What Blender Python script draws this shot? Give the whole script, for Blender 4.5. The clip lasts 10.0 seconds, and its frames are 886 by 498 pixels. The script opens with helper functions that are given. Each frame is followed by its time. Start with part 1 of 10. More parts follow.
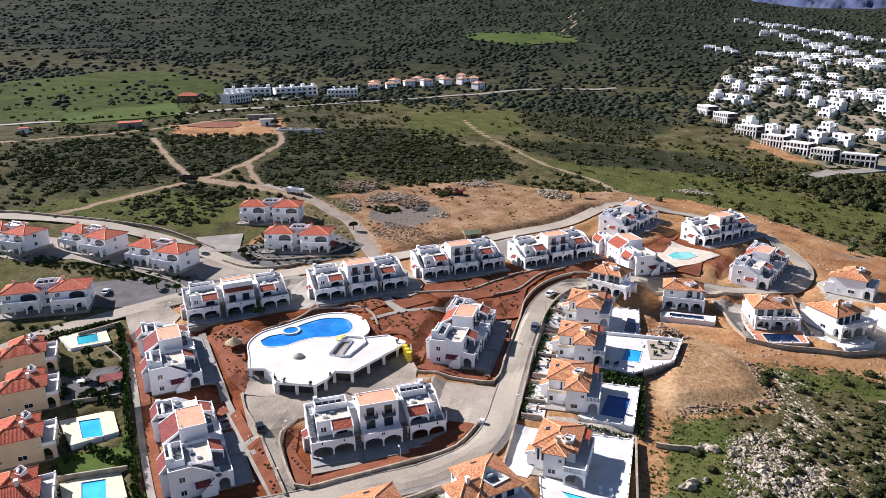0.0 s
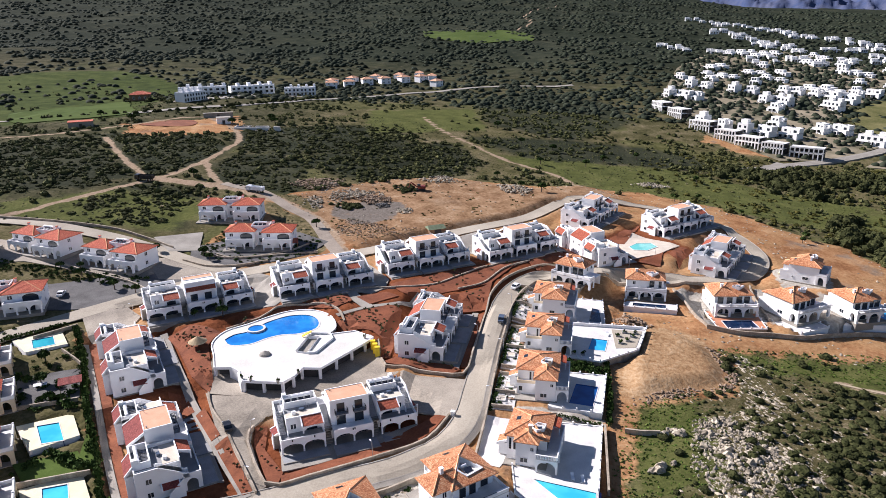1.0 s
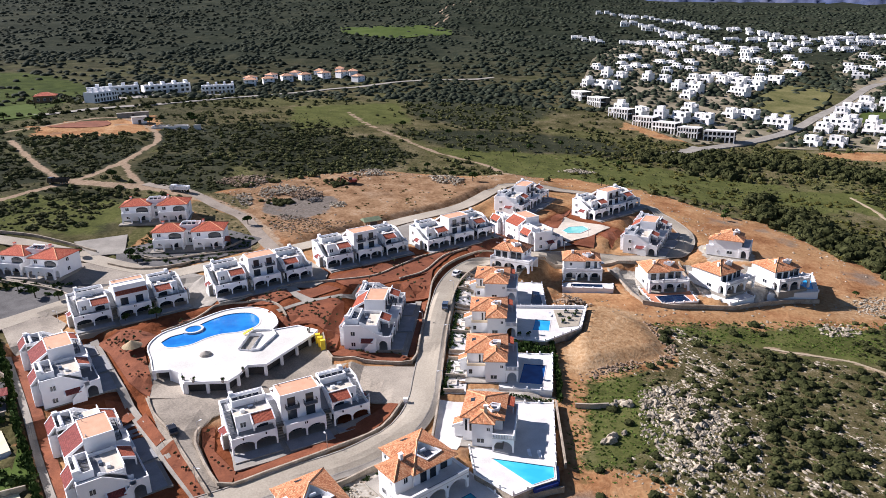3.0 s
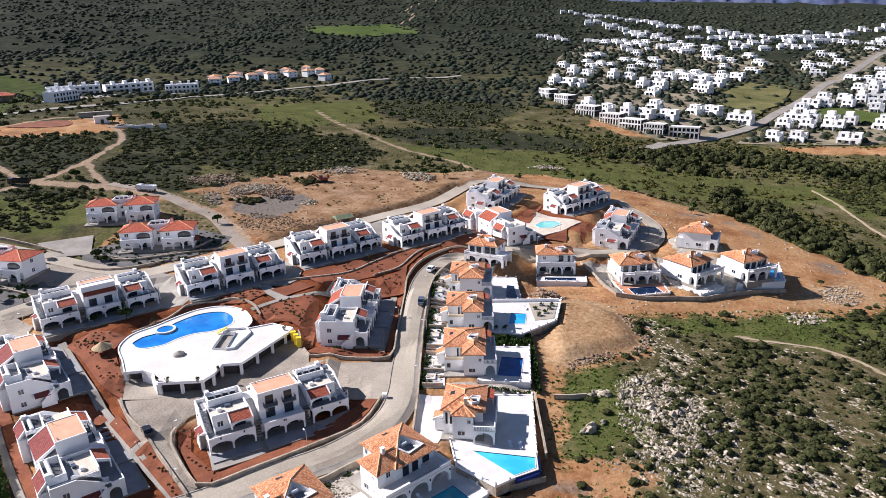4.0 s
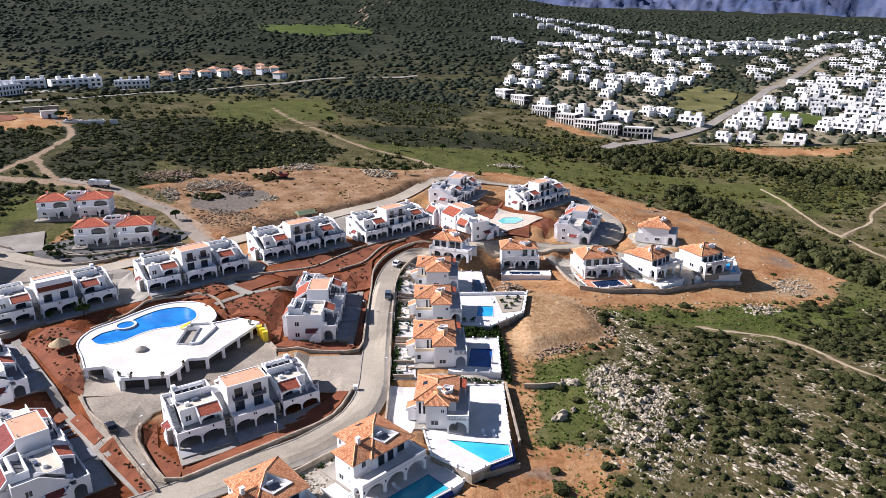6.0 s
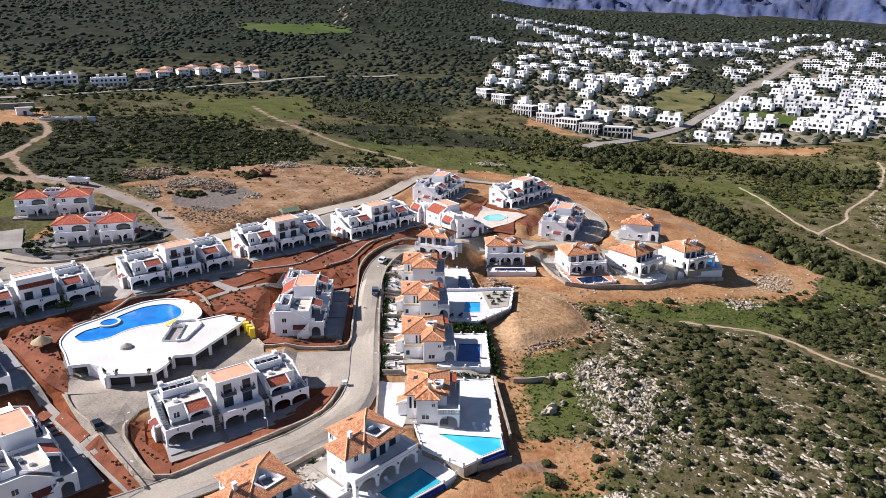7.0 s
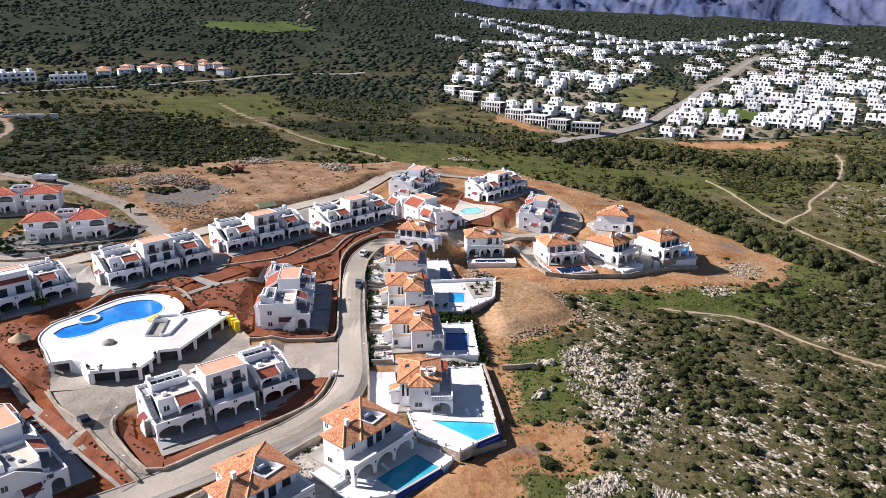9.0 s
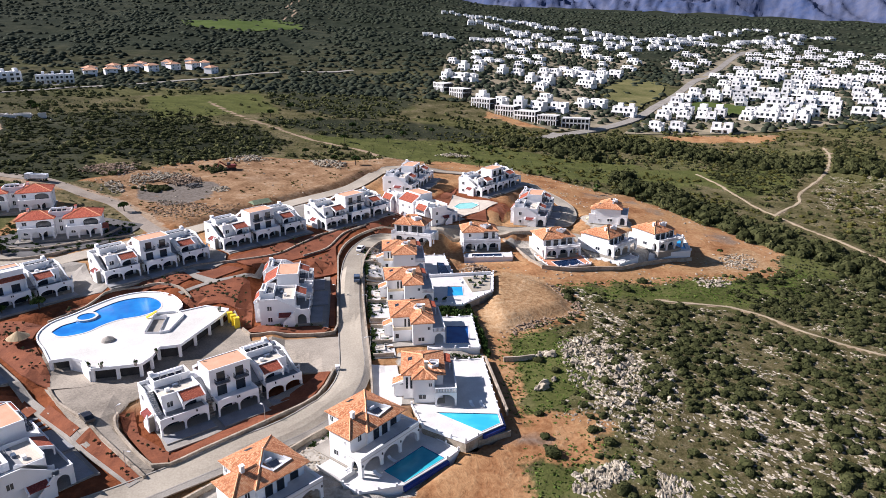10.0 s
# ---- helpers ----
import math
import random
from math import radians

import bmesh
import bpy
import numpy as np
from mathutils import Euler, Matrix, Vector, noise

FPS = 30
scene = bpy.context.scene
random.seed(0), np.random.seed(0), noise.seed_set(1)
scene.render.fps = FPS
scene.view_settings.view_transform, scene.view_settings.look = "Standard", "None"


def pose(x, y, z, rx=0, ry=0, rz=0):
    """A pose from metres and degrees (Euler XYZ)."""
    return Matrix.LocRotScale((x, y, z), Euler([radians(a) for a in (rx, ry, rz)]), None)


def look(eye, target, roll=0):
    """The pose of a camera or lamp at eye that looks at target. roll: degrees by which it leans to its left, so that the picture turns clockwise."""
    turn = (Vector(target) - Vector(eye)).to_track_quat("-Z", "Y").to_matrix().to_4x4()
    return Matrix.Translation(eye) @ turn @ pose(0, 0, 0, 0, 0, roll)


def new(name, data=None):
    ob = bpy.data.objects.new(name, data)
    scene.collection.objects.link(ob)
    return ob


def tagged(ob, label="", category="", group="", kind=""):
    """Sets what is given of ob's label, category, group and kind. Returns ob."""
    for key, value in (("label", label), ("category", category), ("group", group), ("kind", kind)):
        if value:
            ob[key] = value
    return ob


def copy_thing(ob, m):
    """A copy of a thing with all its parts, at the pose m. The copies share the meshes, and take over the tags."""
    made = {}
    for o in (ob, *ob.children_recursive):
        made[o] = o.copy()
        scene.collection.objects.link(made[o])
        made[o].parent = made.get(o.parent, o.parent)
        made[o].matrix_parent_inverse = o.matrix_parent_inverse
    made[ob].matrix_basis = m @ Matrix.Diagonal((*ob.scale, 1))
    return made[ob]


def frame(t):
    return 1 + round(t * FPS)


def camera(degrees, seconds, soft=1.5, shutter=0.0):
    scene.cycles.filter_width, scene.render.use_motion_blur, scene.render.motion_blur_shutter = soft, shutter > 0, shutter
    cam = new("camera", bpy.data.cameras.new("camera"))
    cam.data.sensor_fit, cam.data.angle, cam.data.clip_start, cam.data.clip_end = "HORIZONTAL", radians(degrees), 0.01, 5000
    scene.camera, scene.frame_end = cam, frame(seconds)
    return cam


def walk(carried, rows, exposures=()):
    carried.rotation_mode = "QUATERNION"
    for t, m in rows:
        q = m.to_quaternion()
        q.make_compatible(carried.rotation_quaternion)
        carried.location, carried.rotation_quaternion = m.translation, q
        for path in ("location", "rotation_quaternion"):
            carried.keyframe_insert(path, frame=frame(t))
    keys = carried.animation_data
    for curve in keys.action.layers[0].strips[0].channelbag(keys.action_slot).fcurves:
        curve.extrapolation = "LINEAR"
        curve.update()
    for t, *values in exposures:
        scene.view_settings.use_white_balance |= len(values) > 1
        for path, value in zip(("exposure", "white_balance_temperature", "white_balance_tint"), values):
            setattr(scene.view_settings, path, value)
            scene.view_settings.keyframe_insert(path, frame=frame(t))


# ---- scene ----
# camera: a drone that slides to its left and sinks while it turns to the right
cam = camera(64.27, 10.0, soft=0.85)
PATH = [
    (0, 10.69, 2.18, 91.78, 15.023, -18.112, -0.941),
    (0.5, 9.82, 1.89, 91, 13.385, -18.162, -0.87),
    (1, 8.82, 1.55, 90.18, 11.537, -18.205, -0.871),
    (1.5, 7.74, 1.3, 89.41, 9.857, -18.25, -1.006),
    (2, 6.72, 1.02, 88.62, 8.187, -18.31, -1.187),
    (2.5, 5.48, 0.83, 88.08, 6.637, -18.457, -1.37),
    (4, 2.16, 0.41, 86.23, 2.373, -18.623, -1.464),
    (4.5, 1.26, 0.15, 85.54, 1.2, -18.583, -1.263),
    (5, 0, -0, 85, 0.05, -18.565, -1.016),
    (5.5, -0.93, -0.28, 84.43, -0.796, -18.513, -0.701),
    (7, -4.45, -0.96, 82.66, -3.537, -18.42, 0.095),
    (7.5, -5.73, -1.22, 82.1, -4.355, -18.399, 0.163),
    (8, -7.18, -1.45, 81.43, -5.155, -18.373, 0.244),
    (8.5, -8.45, -1.61, 80.94, -5.876, -18.387, 0.309),
    (9, -10.02, -1.87, 80.43, -6.634, -18.409, 0.251),
    (9.5, -11.48, -2.03, 79.95, -7.18, -18.465, 0.072),
    (10, -13.01, -2.17, 79.37, -7.689, -18.545, -0.082),
]
walk(cam, [(t, pose(x, y, z, 90 + pitch, 0, yaw) @ pose(0, 0, 0, 0, 0, roll)) for t, x, y, z, yaw, pitch, roll in PATH],
     exposures=[(0.0, 0.83, 6190, 20), (10.0, 0.83, 6190, 20)])

# ---- light: clear winter sun from the left, a little ahead ----
SUN_AZ, SUN_EL = radians(163), radians(34)          # direction to the sun, from +x anticlockwise
TO_SUN = Vector((math.cos(SUN_AZ) * math.cos(SUN_EL), math.sin(SUN_AZ) * math.cos(SUN_EL), math.sin(SUN_EL)))
world = bpy.data.worlds.new("sky")
scene.world = world
world.use_nodes = True
wn = world.node_tree
sky = wn.nodes.new("ShaderNodeTexSky")
sky.sky_type, sky.sun_disc, sky.sun_elevation, sky.sun_rotation = "NISHITA", False, SUN_EL, radians(90) - SUN_AZ
sky.air_density, sky.dust_density, sky.ozone_density = 0.8, 0.15, 2.2
wn.links.new(sky.outputs[0], wn.nodes["Background"].inputs[0])
wn.nodes["Background"].inputs[1].default_value = 0.050
sun_data = bpy.data.lights.new("sun", "SUN")
sun_data.energy, sun_data.angle, sun_data.color = 5.0, radians(0.5), (1.0, 0.96, 0.9)
sun = new("sun", sun_data)
sun.matrix_world = look(TO_SUN * 800, (0, 0, 0))

# ---- materials ----
def ramp(nt, src, stops):
    r = nt.nodes.new("ShaderNodeValToRGB")
    while len(r.color_ramp.elements) < len(stops):
        r.color_ramp.elements.new(0.5)
    for e, (p, c) in zip(r.color_ramp.elements, stops):
        e.position, e.color = p, (*c, 1) if len(c) == 3 else c
    nt.links.new(src, r.inputs[0])
    return r.outputs[0]


def noise_node(nt, vec, scale, detail=4.0, rough=0.55):
    n = nt.nodes.new("ShaderNodeTexNoise")
    n.inputs["Scale"].default_value, n.inputs["Detail"].default_value, n.inputs["Roughness"].default_value = scale, detail, rough
    nt.links.new(vec, n.inputs["Vector"])
    return n.outputs["Fac"]


def mixc(nt, fac, a, b, mode="MIX"):
    m = nt.nodes.new("ShaderNodeMix")
    m.data_type, m.blend_type = "RGBA", mode
    for sock, val in ((m.inputs[0], fac), (m.inputs[6], a), (m.inputs[7], b)):
        if hasattr(val, "links"):
            nt.links.new(val, sock)
        elif isinstance(val, tuple):
            sock.default_value = (*val, 1)
        else:
            sock.default_value = val
    return m.outputs[2]


def math_node(nt, op, a, b=0.0, clamp=False):
    m = nt.nodes.new("ShaderNodeMath")
    m.operation, m.use_clamp = op, clamp
    for sock, val in zip(m.inputs, (a, b)):
        if hasattr(val, "links"):
            nt.links.new(val, sock)
        else:
            sock.default_value = val
    return m.outputs[0]


def start_mat(name, rough=0.8, metal=0.0, spec=0.3):
    m = bpy.data.materials.new(name)
    m.use_nodes = True
    nt = m.node_tree
    b = nt.nodes["Principled BSDF"]
    b.inputs["Roughness"].default_value, b.inputs["Metallic"].default_value = rough, metal
    b.inputs["Specular IOR Level"].default_value = spec
    return m, nt, b


def bump(nt, b, height, strength, dist):
    n = nt.nodes.new("ShaderNodeBump")
    n.inputs["Strength"].default_value, n.inputs["Distance"].default_value = strength, dist
    nt.links.new(height, n.inputs["Height"])
    nt.links.new(n.outputs[0], b.inputs["Normal"])


def where(nt, world_space=False):
    if world_space:
        return nt.nodes.new("ShaderNodeNewGeometry").outputs["Position"]
    return nt.nodes.new("ShaderNodeTexCoord").outputs["Object"]


def plain(name, dark, light, rough=0.8, scales=(0.6, 7.0), bumpy=0.2, dist=0.03, metal=0.0, spec=0.3, vary=0.0, world_space=False, island=False):
    """A weathered surface: broad stains, fine grain, fine relief and, with vary, a shade of its own for each object or each separate piece."""
    m, nt, b = start_mat(name, rough, metal, spec)
    p = where(nt, world_space)
    big, small = noise_node(nt, p, scales[0], 5), noise_node(nt, p, scales[1], 4, 0.65)
    f = math_node(nt, "ADD", math_node(nt, "MULTIPLY", big, 0.6), math_node(nt, "MULTIPLY", small, 0.4))
    c = ramp(nt, f, ((0.32, dark), (0.62, light)))
    if vary:
        rnd = nt.nodes.new("ShaderNodeNewGeometry").outputs["Random Per Island"] if island else nt.nodes.new("ShaderNodeObjectInfo").outputs["Random"]
        hs = nt.nodes.new("ShaderNodeHueSaturation")
        nt.links.new(math_node(nt, "ADD", math_node(nt, "MULTIPLY", rnd, vary), 1 - vary / 2), hs.inputs["Value"])
        nt.links.new(c, hs.inputs["Color"])
        c = hs.outputs[0]
    nt.links.new(c, b.inputs["Base Color"])
    if bumpy:
        bump(nt, b, small, bumpy, dist)
    return m


def tile_mat(name, cols, row=0.34, col=0.24):
    """Clay roof tiles: courses across the slope, rounded in each column, every tile its own tone, mottled, darker in
    grooves and at lips.
    """
    m, nt, b = start_mat(name, 0.85)
    uv = nt.nodes.new("ShaderNodeUVMap").outputs[0]
    sep = nt.nodes.new("ShaderNodeSeparateXYZ")
    nt.links.new(uv, sep.inputs[0])
    u, v = math_node(nt, "DIVIDE", sep.outputs[0], col), math_node(nt, "DIVIDE", sep.outputs[1], row)
    cell = nt.nodes.new("ShaderNodeCombineXYZ")
    nt.links.new(math_node(nt, "FLOOR", u), cell.inputs[0])
    nt.links.new(math_node(nt, "FLOOR", v), cell.inputs[1])
    wn_ = nt.nodes.new("ShaderNodeTexWhiteNoise")
    nt.links.new(cell.outputs[0], wn_.inputs["Vector"])
    big = noise_node(nt, where(nt), 0.5, 4)
    f = math_node(nt, "ADD", math_node(nt, "MULTIPLY", wn_.outputs["Value"], 0.5), math_node(nt, "MULTIPLY", big, 0.5))
    c = ramp(nt, f, ((0.2, cols[0]), (0.5, cols[1]), (0.8, cols[2])))
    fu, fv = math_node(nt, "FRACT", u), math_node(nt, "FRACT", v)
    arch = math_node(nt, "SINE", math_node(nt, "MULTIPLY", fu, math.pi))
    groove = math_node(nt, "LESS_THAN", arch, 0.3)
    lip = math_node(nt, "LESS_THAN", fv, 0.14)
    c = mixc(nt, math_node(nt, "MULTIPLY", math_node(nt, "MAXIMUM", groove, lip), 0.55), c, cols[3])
    nt.links.new(c, b.inputs["Base Color"])
    h = math_node(nt, "ADD", arch, math_node(nt, "MULTIPLY", fv, -0.6))
    bump(nt, b, h, 0.7, 0.07)
    return m


def leaf_mat(name, dark, mid, light):
    m, nt, b = start_mat(name, 0.85, spec=0.04)
    rnd = nt.nodes.new("ShaderNodeNewGeometry").outputs["Random Per Island"]
    big = noise_node(nt, where(nt, True), 0.06, 3)
    f = math_node(nt, "ADD", math_node(nt, "MULTIPLY", rnd, 0.40), math_node(nt, "MULTIPLY", big, 0.66))
    nt.links.new(ramp(nt, f, ((0.2, dark), (0.5, mid), (0.85, light))), b.inputs["Base Color"])
    return m


def water_mat(name, deep, shallow):
    m, nt, b = start_mat(name, 0.12, spec=0.4)
    p = where(nt, True)
    nt.links.new(ramp(nt, noise_node(nt, p, 0.22, 2), ((0.35, deep), (0.65, shallow))), b.inputs["Base Color"])
    bump(nt, b, noise_node(nt, p, 2.5, 3), 0.12, 0.03)
    return m


WHITE_OLD = plain("weathered_white_plaster", (0.66, 0.65, 0.625), (0.86, 0.85, 0.825), 0.9, (0.15, 2), 0.1, vary=0.35)
WHITE = plain("white_plaster", (0.80, 0.80, 0.795), (0.89, 0.89, 0.885), 0.85, (0.25, 6), 0.15)
CREAM = plain("cream_plaster", (0.62, 0.50, 0.34), (0.74, 0.62, 0.44), 0.85, (0.3, 6), 0.15)
PEACH = plain("peach_screed", (0.55, 0.29, 0.17), (0.67, 0.385, 0.25), 0.8, (0.4, 5), 0.15)
ROOF_TERRACE = plain("terrace_screed", (0.46, 0.40, 0.32), (0.64, 0.57, 0.47), 0.85, (0.4, 4), 0.2)
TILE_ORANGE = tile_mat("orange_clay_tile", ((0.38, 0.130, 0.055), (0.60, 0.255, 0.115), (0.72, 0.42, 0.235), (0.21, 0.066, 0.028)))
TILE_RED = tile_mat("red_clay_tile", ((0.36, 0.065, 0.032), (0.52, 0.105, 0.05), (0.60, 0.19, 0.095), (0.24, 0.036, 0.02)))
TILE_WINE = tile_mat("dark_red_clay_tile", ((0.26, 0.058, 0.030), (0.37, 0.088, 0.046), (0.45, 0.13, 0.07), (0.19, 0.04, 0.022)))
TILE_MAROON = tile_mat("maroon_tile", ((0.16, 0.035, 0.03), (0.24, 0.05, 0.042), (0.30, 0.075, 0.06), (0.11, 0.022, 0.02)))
RIDGE = plain("ridge_tile", (0.58, 0.24, 0.11), (0.78, 0.42, 0.22), 0.85, (1, 5), 0.3)
GLASS = plain("window_glass", (0.012, 0.016, 0.022), (0.03, 0.04, 0.05), 0.08, (0.3, 2), 0, spec=0.6)
DARK_IN = plain("dark_joinery_and_unlit_depth", (0.03, 0.028, 0.026), (0.07, 0.06, 0.055), 0.6, (1, 6), 0.1)
IRON = plain("black_iron", (0.015, 0.015, 0.017), (0.04, 0.04, 0.042), 0.5, (2, 9), 0.1, metal=0.6)
STEEL = plain("bare_steel", (0.45, 0.46, 0.47), (0.62, 0.63, 0.64), 0.35, (2, 9), 0.1, metal=0.8)
TANK = plain("tank_plastic", (0.74, 0.75, 0.76), (0.84, 0.85, 0.86), 0.45, (1, 5), 0.05)
SOLAR = plain("solar_collector", (0.012, 0.016, 0.03), (0.035, 0.045, 0.07), 0.15, (1, 6), 0.0, spec=0.6)
DECK = plain("pale_deck_stone", (0.52, 0.50, 0.47), (0.70, 0.68, 0.645), 0.75, (0.35, 4), 0.15)
DECK_CREAM = plain("cream_deck_stone", (0.62, 0.55, 0.36), (0.76, 0.70, 0.48), 0.75, (0.35, 4), 0.15)
# Grey kept extra dark to deepen the shade on slabs before the arcades.
DECK_GREY = plain("grey_deck_stone_shade_dark", (0.20, 0.205, 0.21), (0.31, 0.315, 0.32), 0.75, (0.35, 4), 0.15)
DECK_CLAY = plain("terracotta_paving", (0.40, 0.15, 0.08), (0.55, 0.25, 0.14), 0.8, (0.4, 4), 0.2)
CLUB_DECK = plain("club_deck_screed", (0.50, 0.485, 0.44), (0.70, 0.68, 0.63), 0.8, (0.12, 3), 0.12)
LANE = plain("sun_bleached_asphalt", (0.25, 0.215, 0.165), (0.45, 0.40, 0.315), 0.9, (0.07, 2.5), 0.25, world_space=True)
ASPHALT = plain("worn_asphalt", (0.14, 0.12, 0.095), (0.40, 0.35, 0.28), 0.9, (0.09, 2.5), 0.25, world_space=True)
CONCRETE = plain("concrete", (0.19, 0.172, 0.145), (0.34, 0.315, 0.27), 0.85, (0.2, 4), 0.2, world_space=True)
KERB = plain("kerb_concrete", (0.24, 0.22, 0.19), (0.38, 0.355, 0.31), 0.85, (0.5, 5), 0.2, world_space=True)
STONE_WALL = plain("rubble_wall", (0.18, 0.145, 0.105), (0.48, 0.41, 0.32), 0.9, (0.5, 3.0), 0.6, 0.08, world_space=True)
RED_SOIL = plain("red_garden_soil", (0.115, 0.033, 0.014), (0.25, 0.083, 0.037), 0.95, (0.25, 2.2), 0.6, 0.12, world_space=True)
GREY_GRAVEL = plain("grey_gravel", (0.06, 0.058, 0.056), (0.15, 0.145, 0.14), 0.95, (0.2, 3), 0.4, 0.08, world_space=True)
ROCK = plain("limestone", (0.125, 0.104, 0.074), (0.48, 0.42, 0.325), 0.95, (0.35, 2.5), 0.6, 0.12, spec=0.1, vary=0.75, world_space=True, island=True)
# Near black stands in for the deep shade under the club deck.
GARAGE_SHADE = plain("shaded_garage_front", (0.022, 0.022, 0.024), (0.06, 0.058, 0.056), 0.7, (0.5, 5), 0.1)
BARK = plain("bark", (0.05, 0.035, 0.025), (0.13, 0.10, 0.075), 0.9, (1, 8), 0.5)
WOOD = plain("weathered_wood", (0.12, 0.07, 0.04), (0.26, 0.16, 0.09), 0.8, (1, 8), 0.3)
THATCH = plain("straw_thatch", (0.26, 0.19, 0.11), (0.46, 0.36, 0.22), 0.95, (0.8, 8), 0.6, 0.08)
YELLOW = plain("yellow_plastic", (0.70, 0.50, 0.02), (0.85, 0.66, 0.05), 0.4, (1, 5), 0.0)
RED_PAINT = plain("rusty_red_paint", (0.13, 0.022, 0.016), (0.24, 0.04, 0.028), 0.4, (1, 5), 0.05)
CAR_WHITE = plain("white_car_paint", (0.72, 0.73, 0.74), (0.80, 0.81, 0.82), 0.25, (1, 5), 0.0, spec=0.6)
CAR_BLACK = plain("black_car_paint", (0.012, 0.012, 0.014), (0.03, 0.03, 0.034), 0.2, (1, 5), 0.0, spec=0.6)
CAR_BLUE = plain("blue_grey_car_paint", (0.05, 0.075, 0.12), (0.10, 0.13, 0.18), 0.25, (1, 5), 0.0, spec=0.6)
RUBBER = plain("tyre_rubber", (0.012, 0.012, 0.012), (0.03, 0.03, 0.03), 0.8, (2, 9), 0.1)
BLUE_TILE = plain("blue_pool_tile", (0.015, 0.03, 0.16), (0.03, 0.06, 0.26), 0.25, (1, 6), 0.0, spec=0.5)
WATER_BLUE = water_mat("bright_blue_water", (0.008, 0.16, 0.52), (0.02, 0.26, 0.66))
WATER_CYAN = water_mat("turquoise_water", (0.03, 0.42, 0.60), (0.07, 0.56, 0.70))
WATER_TEAL = water_mat("teal_water", (0.012, 0.29, 0.38), (0.035, 0.45, 0.53))
WATER_DEEP = water_mat("deep_blue_water", (0.006, 0.05, 0.20), (0.012, 0.10, 0.32))
WATER_DARK = water_mat("dark_still_water", (0.004, 0.014, 0.042), (0.008, 0.028, 0.08))
WATER_SKY = water_mat("clear_blue_water", (0.01, 0.26, 0.58), (0.03, 0.40, 0.72))
SHRUB = leaf_mat("maquis_leaf", (0.018, 0.021, 0.008), (0.040, 0.045, 0.017), (0.085, 0.088, 0.036))
SHRUB_MID = leaf_mat("valley_leaf", (0.030, 0.036, 0.015), (0.074, 0.080, 0.030), (0.165, 0.16, 0.065))
RUBBLE = plain("dusty_rubble", (0.08, 0.048, 0.031), (0.36, 0.265, 0.185), 0.95, (0.5, 2.5), 0.6, 0.12, vary=0.3, world_space=True)
# Leaf green carries extra blue for distance haze.
SHRUB_FAR = leaf_mat("far_scrub_leaf_hazed", (0.016, 0.022, 0.014), (0.030, 0.038, 0.024), (0.056, 0.064, 0.042))
HEDGE = leaf_mat("hedge_leaf", (0.012, 0.024, 0.006), (0.03, 0.055, 0.014), (0.07, 0.11, 0.03))
OLIVE = leaf_mat("olive_leaf", (0.03, 0.04, 0.02), (0.07, 0.085, 0.04), (0.13, 0.14, 0.08))
BROOM = leaf_mat("broom_leaf", (0.03, 0.032, 0.009), (0.075, 0.074, 0.02), (0.15, 0.135, 0.04))
WEED = leaf_mat("weed_leaf", (0.045, 0.075, 0.014), (0.095, 0.145, 0.030), (0.17, 0.22, 0.055))

